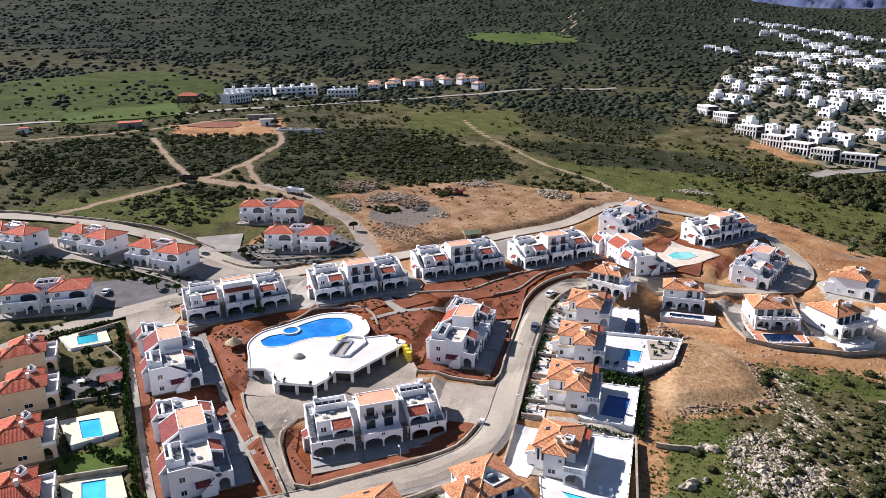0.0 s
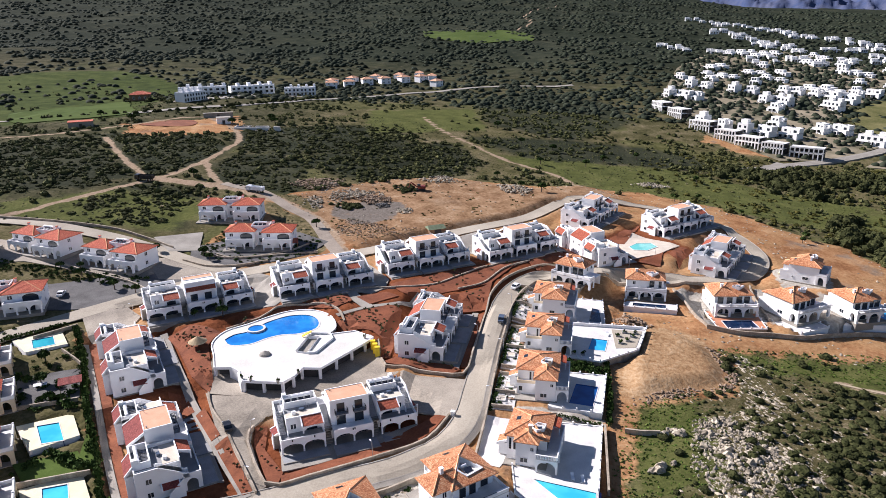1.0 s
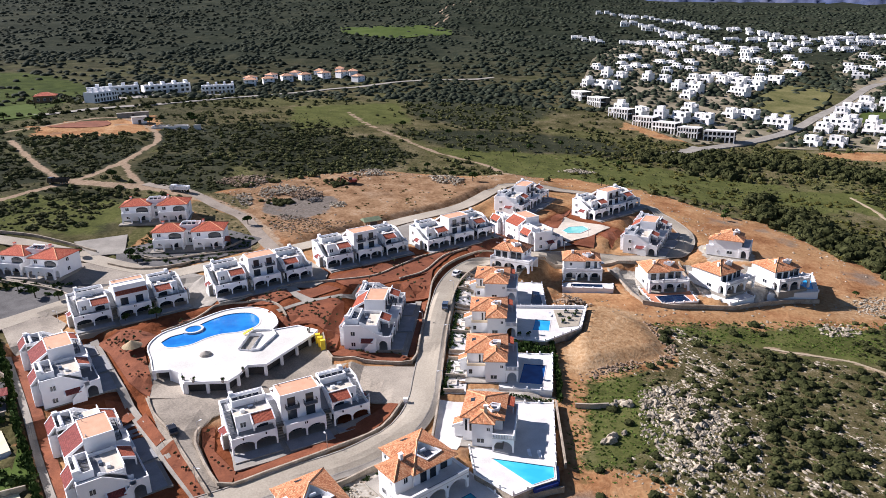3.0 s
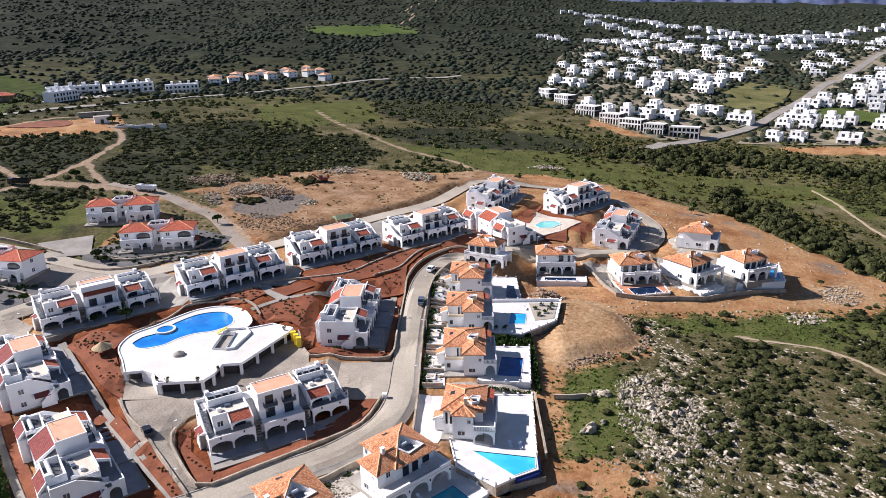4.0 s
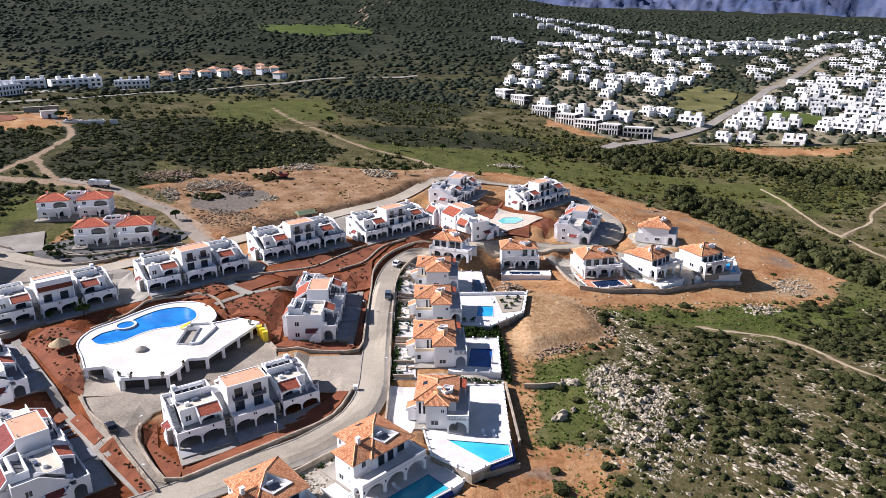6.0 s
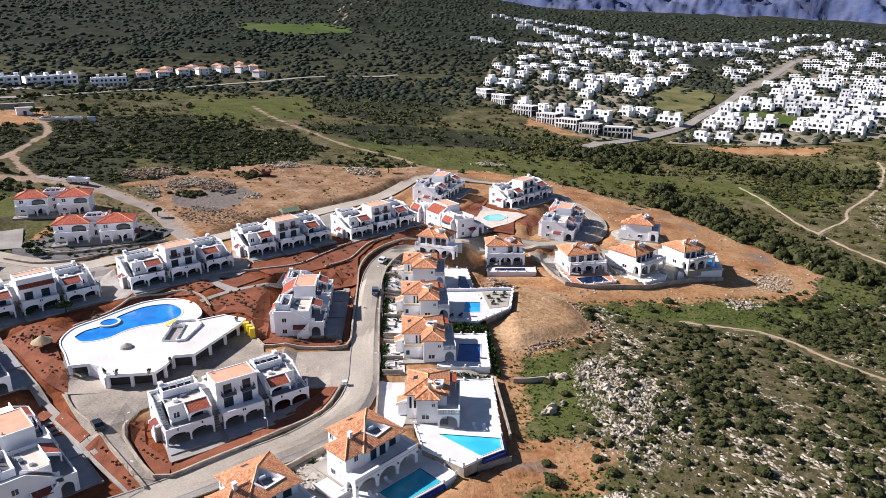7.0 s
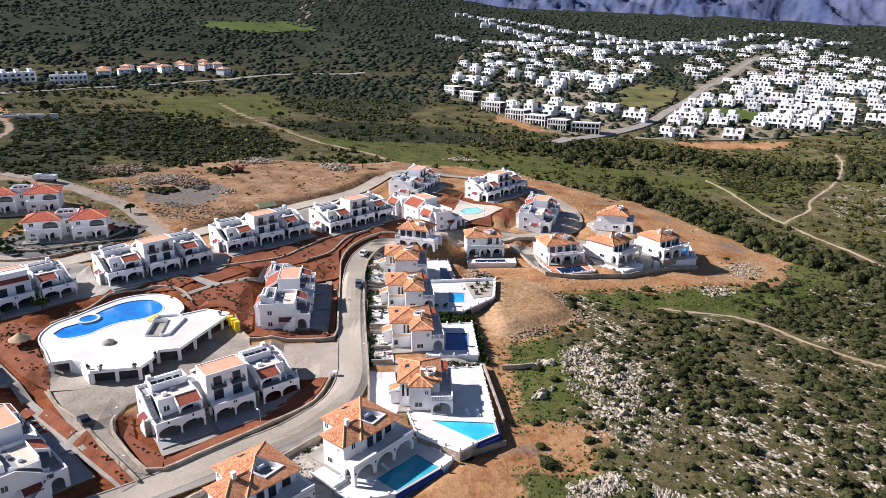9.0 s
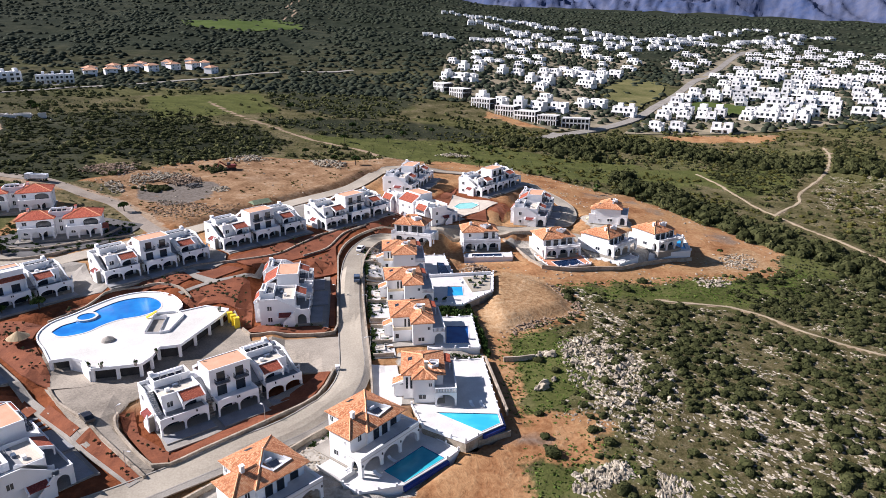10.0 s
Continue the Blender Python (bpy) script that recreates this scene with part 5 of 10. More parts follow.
    part("porch", Mb().box(x0 - 0.02, y1, 0.05, e0, y1 + 2.4, 2.9).tube_wall(x0 - 0.02, y1, e0 + 0.02, y1 + 2.4, 2.9, 3.5, 0.16), wall, v)
    p0 = e1 + 0.3
    part("porch", Mb().box(p0, y1 - D * 0.16, 0.05, p0 + 2.8, y1 + 1.9, 2.8).tube_wall(p0, y1 - D * 0.16, p0 + 2.8, y1 + 1.9, 2.8, 3.4, 0.16), wall, v)
    for i in range(4):
        part("entrance_step", Mb().box(p0, y1 + 1.9 + i * 0.45, -0.6, p0 + 2.8, y1 + 2.35 + i * 0.45, 0.7 - i * 0.17), DECK_CREAM, v)
    door(v, (e0 + e1) / 2, y1 + 1.7, 0.1, 1.2, 2.2, "+y")
    window(v, (e0 + e1) / 2, y1 + 1.7, 3.6, 0.9, 1.4, "+y")
    return v


def front_villa():
    """The two villas at the lane's mouth: a square block under a pyramid roof with a tank pit, a wing, and an arched terrace along the front."""
    v = thing("villa", "white villa with orange pyramid roof above an arcaded terrace", "villa", "villas by the lane")
    h, rise = 6.1, 2.4
    X0, X1, Y0, Y1 = 0.0, 10.5, 0.6, 12.1
    part("plinth", Mb().box(-3.6, 0.9, -2.4, 10.2, 11.8, 0.05), CONCRETE, v)
    part("wall", Mb().box(0.5, 1.1, 0.05, 6.1, 11.6, h), WHITE, v)
    part("wall", Mb().box(6.1, 1.9, 0.05, 10.0, 11.6, h), WHITE, v)
    wing = part("wing_wall", Mb().box(-3.2, 1.8, 0.05, 0.5, 7.3, h), WHITE, v)
    pit = [(3.1, 4.0), (5.5, 6.7), (7.9, 2.6), (4.3, 2.2)]

    def top(x, y):
        return h + 2 * rise * max(0.0, min((x - X0) / (X1 - X0), (X1 - x) / (X1 - X0), (y - Y0) / (Y1 - Y0), (Y1 - y) / (Y1 - Y0)))

    n = 44
    mb = Mb()
    for i in range(n):
        for j in range(n):
            q = [(X0 + (X1 - X0) * (i + a) / n, Y0 + (Y1 - Y0) * (j + b) / n) for a, b in ((0, 0), (1, 0), (1, 1), (0, 1))]
            if inside((q[0][0] + q[2][0]) / 2, (q[0][1] + q[2][1]) / 2, pit):
                continue
            q = [(x, y, top(x, y)) for x, y in q]
            if (i < n / 2) != (j < n / 2):
                q = q[1:] + q[:1]
            mb.face(q[0], q[1], q[2])
            mb.face(q[0], q[2], q[3])
    ring = [(X0, Y0), (X1, Y0), (X1, Y1), (X0, Y1)]
    for a, b in zip(ring, ring[1:] + ring[:1]):
        mb.face((*a, h - 0.16), (*b, h - 0.16), (*b, h), (*a, h))
    roof = part("roof", mb, TILE_ORANGE, v, "mottled clay tiles")
    part("eaves_board", Mb().prism(ring, h - 0.18, h - 0.10), WHITE, roof)
    apex = Vector(((X0 + X1) / 2, (Y0 + Y1) / 2, h + rise))
    cap = Mb()
    for a in ring:
        a = Vector((*a, h))
        q = a.lerp(apex, 1.0 if a.x > X0 or a.y > Y0 else 0.62)
        side = (q - a).cross(Vector((0, 0, 1))).normalized() * 0.17
        up = Vector((0, 0, 0.14))
        cap.hexa([a - side - up * 0.3, a + side - up * 0.3, a + up], [q - side - up * 0.3, q + side - up * 0.3, q + up])
    part("ridge", cap, RIDGE, roof, "rounded ridge tiles")
    hip_roof(v, -3.2, 1.8, 5.2, 7.3, h, 1.6, 0.5, TILE_ORANGE, "wing_roof", "mottled clay tiles")
    # the tank pit sunk into the front slope
    cx, cy = 5.2, 3.9
    inner = [(cx + (x - cx) * 0.88, cy + (y - cy) * 0.88) for x, y in pit]
    outer = [(cx + (x - cx) * 1.1, cy + (y - cy) * 1.1) for x, y in pit]
    wall = Mb()
    for i in range(4):
        j = (i + 1) % 4
        loop = [outer[i], outer[j], inner[j], inner[i]]
        wall.hexa([(*q, h + 0.2) for q in loop], [(*q, top(*outer[k]) + 0.16) for q, k in zip(loop, (i, j, j, i))])
    pen = part("roof_pen", wall, WHITE, roof, "white walled tank pit in the roof")
    part("pen_floor", Mb().prism(inner, h + 0.5, h + 0.6), DECK, pen)
    part("water_tank", Mb().lying(4.3, 5.6, 4.5, h + 1.25, 0.28), TANK, pen)
    part("solar_collector", Mb().hexa([(4.6, 2.9, h + 0.7), (6.2, 2.9, h + 0.7), (6.2, 3.9, h + 1.1), (4.6, 3.9, h + 1.1)], [(4.6, 2.9, h + 0.78), (6.2, 2.9, h + 0.78), (6.2, 3.9, h + 1.18), (4.6, 3.9, h + 1.18)]), SOLAR, pen)
    chim = part("chimney", Mb().box(-0.2, 4.2, h + 0.9, 0.45, 4.85, h + 2.6), WHITE, roof)
    part("chimney_cap", Mb().box(-0.3, 4.1, h + 2.6, 0.55, 4.95, h + 2.72), WHITE, chim)
    z0, z1 = top(4.6, 10.5) + 0.06, top(4.6, 9.6) + 0.06
    part("roof_light", Mb().hexa([(4.0, 9.6, z1 - 0.1), (5.3, 9.6, z1 - 0.1), (5.3, 10.5, z0 - 0.1), (4.0, 10.5, z0 - 0.1)], [(4.0, 9.6, z1), (5.3, 9.6, z1), (5.3, 10.5, z0), (4.0, 10.5, z0)]), GLASS, roof)
    # terrace on arches along the front, with solid parapets and raised ends
    ax0, ax1, ay = -4.2, 11.0, -1.9
    part("terrace_floor", Mb().box(ax0, ay, 3.15, ax1, 1.1, 3.35).box(ax0, 1.1, 3.15, -3.2, 2.4, 3.35).box(6.1, 1.1, 3.15, ax1, 1.9, 3.35), DECK, v)
    part("terrace_wing", Mb().box(10.0, 1.9, 3.15, ax1, 4.6, 3.35).box(10.0, 4.4, 0.05, ax1, 4.6, 3.15), DECK, v)
    part("arcade", Mb().arcade(ax0, ax1, ay, 0.05, 3.15, 3, 0.4, 0.6, 0.4), WHITE, v)
    for xx in (ax0, ax1 - 0.35):
        part("arcade_side", Mb().arcade(ay + 0.4, 1.1, xx, 0.05, 3.15, 1, side="x", spring=0.45), WHITE, v)
    part("parapet", Mb().box(ax0, ay, 3.35, ax1, ay + 0.25, 3.95), WHITE, v)
    for a, b in ((ax0, ax0 + 5.4), (ax1 - 2.6, ax1)):
        part("parapet_cap", Mb().box(a - 0.06, ay - 0.1, 3.95, b + 0.06, ay + 0.34, 4.14), WHITE, v)
    part("handrail", Mb().box(ax0 + 5.4, ay + 0.08, 4.05, ax1 - 2.6, ay + 0.14, 4.11), IRON, v)
    part("parapet", Mb().box(ax0, ay + 0.25, 3.35, ax0 + 0.2, 2.4, 4.0), WHITE, v)
    part("parapet", Mb().box(ax1 - 0.2, ay + 0.25, 3.35, ax1, 4.6, 4.0), WHITE, v)
    for i in range(4):
        xx = ax0 + 0.3 + (ax1 - ax0 - 0.6) * i / 3
        part("wall_lantern", Mb().box(xx - 0.1, ay - 0.14, 2.2, xx + 0.1, ay, 2.6), IRON, v)
    window(wing, -0.9, 1.8, 4.3, 1.0, 1.3, "-y")
    for xx in (2.6, 4.8):
        door(v, xx, 1.1, 3.37, 1.4, 2.1, "-y")
    door(v, 8.0, 1.9, 3.37, 1.6, 2.1, "-y")
    for xx, yy in ((-1.6, 1.8), (2.4, 1.1), (4.9, 1.1), (8.0, 1.9)):
        door(v, xx, yy, 0.1, 1.9, 2.2, "-y")
    window(wing, -3.2, 3.2, 4.3, 0.5, 0.7, "-x")
    window(wing, -3.2, 3.4, 1.2, 0.5, 0.7, "-x")
    window(wing, -3.2, 5.6, 1.0, 1.3, 1.2, "-x")
    for yy in (8.6, 10.6):
        window(v, 0.5, yy, 4.2, 1.0, 1.2, "-x")
    # walled side yard with steps
    side = part("side_yard", Mb().box(-7.0, 0.4, -1.8, -3.6, 7.0, -0.2).box(-7.0, 0.4, -0.2, -6.8, 7.0, 0.5).box(-6.8, 0.4, -0.2, -3.6, 0.6, 0.5), DECK, v)
    for i in range(4):
        part("step", Mb().box(-4.9, 0.6 + i * 0.32, -0.2, -3.62, 0.92 + i * 0.32, 0.05 + 0.17 * i), WHITE, side)
    for xx, z in ((2.8, 4.2), (7.2, 4.2), (2.8, 1.1)):
        window(v, xx, 11.6, z, 1.3, 1.2, "+y")
    door(v, 6.4, 11.6, 0.1, 1.2, 2.2, "+y")
    part("porch_roof", Mb().hexa([(5.2, 11.6, 2.6), (7.6, 11.6, 2.6), (7.6, 13.2, 2.5), (5.2, 13.2, 2.5)], [(5.2, 11.6, 3.3), (7.6, 11.6, 3.3), (7.6, 13.2, 2.65), (5.2, 13.2, 2.65)]), TILE_ORANGE, v)
    return v


def lane_villa(main, bow, reach, south, h=5.7, label="white villa with a mottled clay tiled roof and arched terrace"):
    """A two storey house: main block and narrower bow towards the south, a deep arched terrace on the east, a porch on the west.
    main: x0, y0, x1, y1; bow: x0, y0, x1; reach: the terrace's outer x; south: its south edge."""
    v = thing("villa", label, "villa", "villas by the lane")
    mx0, my0, mx1, my1 = main
    bx0, by0, bx1 = bow
    part("plinth", Mb().box(mx0 - 0.3, by0 - 0.3, -2.4, mx1 + 0.3, my1 + 0.3, 0.05), CONCRETE, v)
    part("wall", Mb().box(mx0, my0, 0.05, mx1, my1, h), WHITE, v)
    bay = part("bow_wall", Mb().box(bx0, by0, 0.05, bx1, my0, h), WHITE, v)
    half = min(mx1 - mx0, my1 - my0) / 2
    top = h + 0.30 * half + 0.2
    roof = hip_roof(v, mx0, my0, mx1, my1, h, top - h, 0.5, TILE_ORANGE, "roof", "mottled clay tiles")
    hip_roof(v, bx0, by0, bx1, my0 + 3.2, h - 0.02, 0.30 * (bx1 - bx0) / 2 + 0.5, 0.5, TILE_ORANGE, "bow_roof", "mottled clay tiles")
    cx = (mx0 + mx1) / 2
    kite_pen(roof, [(cx + 0.6, my0 + 2.2), (cx + 1.6, my0 + 4.2), (cx + 3.4, my0 + 4.0), (cx + 3.2, my0 + 2.0), (cx + 1.8, my0 + 1.2)], h, top - 0.25)
    chim = part("chimney", Mb().box(bx1 - 2.0, my0 + 0.2, h + 0.2, bx1 - 1.35, my0 + 0.8, h + 2.5), CREAM, roof, "cream plastered chimney")
    part("chimney_cap", Mb().box(bx1 - 2.1, my0 + 0.1, h + 2.5, bx1 - 1.25, my0 + 0.9, h + 2.62), WHITE, chim)
    # roof light on the west slope
    k = (top - h) / (half + 0.5)
    q0, q1, ys = 1.5, 2.4, (my0 + my1) / 2
    za, zb = h + k * q0 + 0.05, h + k * q1 + 0.05
    part("roof_light", Mb().hexa([(mx0 - 0.5 + q0, ys, za - 0.1), (mx0 - 0.5 + q1, ys, zb - 0.1), (mx0 - 0.5 + q1, ys + 1.4, zb - 0.1), (mx0 - 0.5 + q0, ys + 1.4, za - 0.1)],
             [(mx0 - 0.5 + q0, ys, za), (mx0 - 0.5 + q1, ys, zb), (mx0 - 0.5 + q1, ys + 1.4, zb), (mx0 - 0.5 + q0, ys + 1.4, za)]), GLASS, roof)
    # south faces
    window(v, bx1 - 0.9, by0, 3.7, 0.8, 0.9, "-y")
    window(v, (bx0 + bx1) / 2 - 0.4, by0, 0.9, 1.6, 1.1, "-y")
    for dx in (0.55, 1.45):
        part("slit_window", Mb().box(bx0 - dx - 0.22, my0 - 0.05, 2.4, bx0 - dx + 0.22, my0 + 0.03, 5.0), GLASS, v, "tall narrow dark window")
    if my0 - by0 < 3:
        return lane_east(v, bay, main, bow, reach, south)
    ledge = part("balcony", Mb().box(mx0, my0 - 1.9, 2.7, bx0, my0, 2.9), WHITE, v)
    part("balcony_parapet", Mb().box(mx0, my0 - 1.9, 2.9, bx0, my0 - 1.72, 3.6).box(mx0, my0 - 1.72, 2.9, mx0 + 0.18, my0, 3.6), CREAM, ledge)
    part("balcony_wall", Mb().box(mx0, my0 - 1.9, 0.05, bx0, my0, 2.7), WHITE, ledge)
    part("opening", Mb().box(mx0 + 0.5, my0 - 1.95, 0.9, mx0 + 1.3, my0 - 1.88, 2.0), GLASS, ledge)
    return lane_east(v, bay, main, bow, reach, south)


def lane_east(v, bay, main, bow, reach, south):
    """The porch on the lane side and the terrace on the garden side."""
    mx0, my0, mx1, my1 = main
    bx0, by0, bx1 = bow
    cx = (mx0 + mx1) / 2
    # west porch under its own tiles
    py = my0 + 1.2
    porch = part("porch", Mb().box(mx0 - 1.9, py, 0.05, mx0, py + 2.6, 2.7), WHITE, v)
    lean_to(porch, py - 0.2, py + 2.8, mx0, mx0 - 2.3, 3.7, 2.75, TILE_ORANGE, "porch_roof", along="x")
    door(porch, mx0 - 1.9, py + 1.3, 0.1, 1.1, 2.1, "-x")
    for z in (1.0, 3.8):
        window(v, mx0, my1 - 1.8, z, 1.2, 1.2, "-x")
        window(v, cx, my1, z, 1.3, 1.2, "+y")
    # east terrace on arches
    ty1 = my1 - 1.0
    part("terrace_floor", Mb().box(mx1, my0, 2.95, reach, ty1, 3.15).box(bx1, south, 2.95, reach, my0, 3.15), DECK, v)
    part("arcade", Mb().arcade(bx1 + 0.02, reach, south, 0.05, 2.95, 1, 0.32, 0.4, 0.45), WHITE, v)
    part("arcade_side", Mb().arcade(south + 0.32, ty1, reach - 0.35, 0.05, 2.95, 3, 0.35, 0.4, 0.5, side="x"), WHITE, v)
    part("parapet", Mb().box(reach - 0.22, south + 0.25, 3.15, reach, ty1, 4.05).box(mx1, ty1 - 0.22, 3.15, reach - 0.22, ty1, 4.05), WHITE, v)
    bal = Mb().box(bx1, south, 3.95, reach, south + 0.25, 4.07)
    n = max(4, int((reach - bx1) / 0.32))
    for i in range(n + 1):
        xx = bx1 + 0.1 + (reach - bx1 - 0.3) * i / n
        bal.box(xx - 0.07, south + 0.06, 3.15, xx + 0.07, south + 0.19, 3.95)
    part("balustrade", bal, WHITE, v, "white turned balustrade")
    # covered end of the terrace, and dark doors
    part("veranda_roof", Mb().hexa([(mx1, my1 - 4.0, 5.5), (mx1 + 1.9, my1 - 4.0, 4.9), (mx1 + 1.9, my1 - 0.2, 4.9), (mx1, my1 - 0.2, 5.5)], [(mx1, my1 - 4.0, 5.68), (mx1 + 1.9, my1 - 4.0, 5.08), (mx1 + 1.9, my1 - 0.2, 5.08), (mx1, my1 - 0.2, 5.68)]), TILE_RED, v, "red clay tiled veranda roof")
    for yy in (my1 - 3.9, my1 - 0.5):
        part("veranda_post", Mb().box(mx1 + 1.6, yy, 3.15, mx1 + 1.85, yy + 0.25, 4.95), WHITE, v)
    for yy in (my0 + 1.6, my0 + 4.6):
        door(v, mx1, yy, 3.17, 1.8, 2.1, "+x")
        door(v, mx1, yy, 0.1, 2.2, 2.2, "+x")
    door(bay, bx1, (by0 + my0) / 2, 3.17, 1.4, 2.1, "+x")
    return v


for i, (vx, vy, vr, vz, vw, vd, aw) in enumerate(VILLAS):
    if aw and i > 1:
        place(villa(vw, vd, aw, solid=i == 7), vx, vy, vz, vr)
mouth_villa = front_villa()
place(copy_thing(mouth_villa, Matrix.Identity(4)), -29.4, 93.5, 2.0, 39)
place(mouth_villa, -11.4, 107.0, 2.2, 43)
for vx, vy, vz, vr, *plan in ((0.6, 130.0, 3.6, -5, (-4.2, -4.2, 4.0, 5.8), (-2.0, -6.0, 2.2), 6.6, -7.4), (1.0, 155.8, 4.6, 0, (-5.3, -2.8, 4.1, 7.0), (-0.8, -7.2, 3.9), 6.9, -7.0),
                              (1.0, 178.8, 5.2, 0, (-5.2, -2.4, 4.1, 6.8), (-0.8, -6.8, 3.9), 7.0, -6.6), (1.6, 202.6, 5.6, -3, (-5.3, -2.6, 4.3, 6.8), (-2.4, -6.8, 4.1), 7.0, -6.6)):
    place(lane_villa(*plan), vx, vy, vz, vr)


lone("podium", Mb().box(5.4, 196.2, 1.8, 8.75, 209.6, 5.6), WHITE, "white podium wall below the villa's terrace", "wall", kind="structure")

# ---- terraces and pools ----
def fill_with_hole(outer, holes, z):
    bm = bmesh.new()
    edges = []
    for loop in [outer] + holes:
        vs = [bm.verts.new((x, y, z)) for x, y in loop]
        edges += [bm.edges.new((a, b)) for a, b in zip(vs, vs[1:] + vs[:1])]
    bmesh.ops.triangle_fill(bm, use_beauty=True, use_dissolve=False, edges=edges)
    bm.verts.index_update()
    tris = [[tuple(v.co) for v in f.verts] for f in bm.faces]
    bm.free()
    return tris


def terrace(outer, z, pools, material, label, water, thick=2.5, rim=0.35, edge_h=0.18, stone=False, group="pool terraces", spill=()):
    """A paved terrace on a retaining wall, with sunken pools."""
    t = thing("pool_terrace", label, "terrace", group, "structure")
    COVERED.append((None, 2.0, outer))
    mb = Mb()
    for tri in fill_with_hole(outer, pools, z):
        mb.face(*tri)
    part("paving", mb, material, t)
    for (xa, ya), (xb, yb) in spill:
        n = math.hypot(xb - xa, yb - ya)
        ox, oy = (yb - ya) / n * 0.55, -(xb - xa) / n * 0.55
        part("overflow_channel", Mb().hexa([(xa, ya, z - 1.1), (xb, yb, z - 1.1), (xb + ox, yb + oy, z - 1.1), (xa + ox, ya + oy, z - 1.1)], [(xa, ya, z - 0.2), (xb, yb, z - 0.2), (xb + ox, yb + oy, z - 0.45), (xa + ox, ya + oy, z - 0.45)]), BLUE_TILE, t, "dark blue tiled overflow edge of the pool")
    side = Mb()
    for a, b in zip(outer, outer[1:] + outer[:1]):
        side.face((*a, z), (*b, z), (*b, z - thick), (*a, z - thick))
    part("retaining_wall", side, STONE_WALL if stone or material is DECK_CLAY else WHITE, t)
    for p in pools:
        basin, cop = Mb(), Mb()
        cx, cy = sum(q[0] for q in p) / len(p), sum(q[1] for q in p) / len(p)
        for a, b in zip(p, p[1:] + p[:1]):
            basin.face((*a, z), (*b, z), (*b, z - 1.4), (*a, z - 1.4))
            big = [(cx + (q[0] - cx) * (1 + rim / max(1.0, math.hypot(q[0] - cx, q[1] - cy))), cy + (q[1] - cy) * (1 + rim / max(1.0, math.hypot(q[0] - cx, q[1] - cy)))) for q in (a, b)]
            cop.hexa([(*a, z + 0.004), (*b, z + 0.004), (*big[1], z + 0.004), (*big[0], z + 0.004)], [(*a, z + 0.07), (*b, z + 0.07), (*big[1], z + 0.07), (*big[0], z + 0.07)])
        pool = part("swimming_pool", basin, BLUE_TILE, t, "tiled pool basin")
        part("coping", cop, DECK, pool, "pale stone coping")
        part("water", Mb().face(*[(*q, z - 0.12) for q in p]), water, pool, "clear blue pool water")
    for (xa, ya), (xb, yb) in zip(outer, outer[1:] + outer[:1]):
        n = math.hypot(xb - xa, yb - ya)
        near_house = min(math.hypot((xa + xb) / 2 - v[0], (ya + yb) / 2 - v[1]) for v in VILLAS) < 9.5
        spills = any(away((xa + xb) / 2, (ya + yb) / 2, list(e)) < 1.6 for e in spill)
        if edge_h and not near_house and n > 2 and not spills:
            ux, uy = (xb - xa) / n, (yb - ya) / n
            mx, my = -uy * 0.11, ux * 0.11
            part("edge_wall", Mb().prism([(xa - mx, ya - my), (xb - mx, yb - my), (xb + mx, yb + my), (xa + mx, ya + my)], z - 0.3, z + edge_h), WHITE, t)
            for i in range(int(n / 3.2) + 1):
                f = min(1.0, i * 3.2 / n)
                qx, qy = xa + (xb - xa) * f, ya + (yb - ya) * f
                part("post", Mb().box(qx - 0.17, qy - 0.17, z - 0.2, qx + 0.17, qy + 0.17, z + edge_h + 0.5), WHITE, t)
    return t


terrace([(-16.5, 106.5), (-16.5, 102), (-13.6, 99.2), (-6.2, 100.3), (2.5, 106.9), (4.9, 109.2), (-2.2, 117.8), (-4, 117)], 1.95, [[(-9.3, 104.8), (-1.7, 111.5), (2.0, 107.2), (-6.0, 101)]], DECK, "pale paved villa terrace with a rectangular pool", WATER_TEAL, rim=0.15, spill=(((-6.2, 100.3), (2.5, 106.9)),))
terrace([(-2.5, 123.8), (-1.1, 115.4), (6.3, 109.2), (9.9, 111.7), (14.5, 114.2), (14.6, 118.8), (15.6, 141.5), (4, 141.5), (4, 124)], 3.55, [[(2.1, 120.2), (14.1, 118), (14.0, 114.7), (9.8, 112.3)]], DECK, "white paved villa terrace with a wedge shaped pool", WATER_CYAN, rim=0.15, stone=True, spill=(((9.9, 111.7), (14.5, 114.2)), ((14.5, 114.2), (14.6, 118.8))))
terrace([(3.5, 146.2), (15.6, 145.3), (16.8, 163.4), (3.5, 163.8)], 4.55, [[(9.5, 158.2), (14.8, 157.5), (13.5, 148), (8.1, 148.7)]], DECK, "pale paved terrace with a dark blue pool", WATER_DEEP)
terrace([(6.5, 171.4), (15.4, 170), (25.6, 178.8), (28.6, 193), (7, 193.4)], 5.1, [[(13.4, 183.6), (17.5, 183), (16.7, 176.3), (12.3, 176.5)]], DECK, "paved terrace with a bright blue pool and raised beds", WATER_SKY, stone=True)
terrace([(7.6, 217), (7.6, 197.4), (17.2, 197.2), (16.8, 216)], 3.3, [[(12.6, 199), (16.2, 198.8), (15.7, 208.6), (13.5, 209.4)]], DECK, "pale terrace with an empty dark pool", WATER_DARK)
terrace([(23.4, 214.6), (39.4, 213.4), (39.9, 218.6), (23.8, 219.4)], 2.55, [[(26.2, 215.6), (36.2, 214.9), (36.4, 217.3), (26.4, 217.9)]], DECK, "raised terrace with a narrow unfilled pool", WATER_DARK)
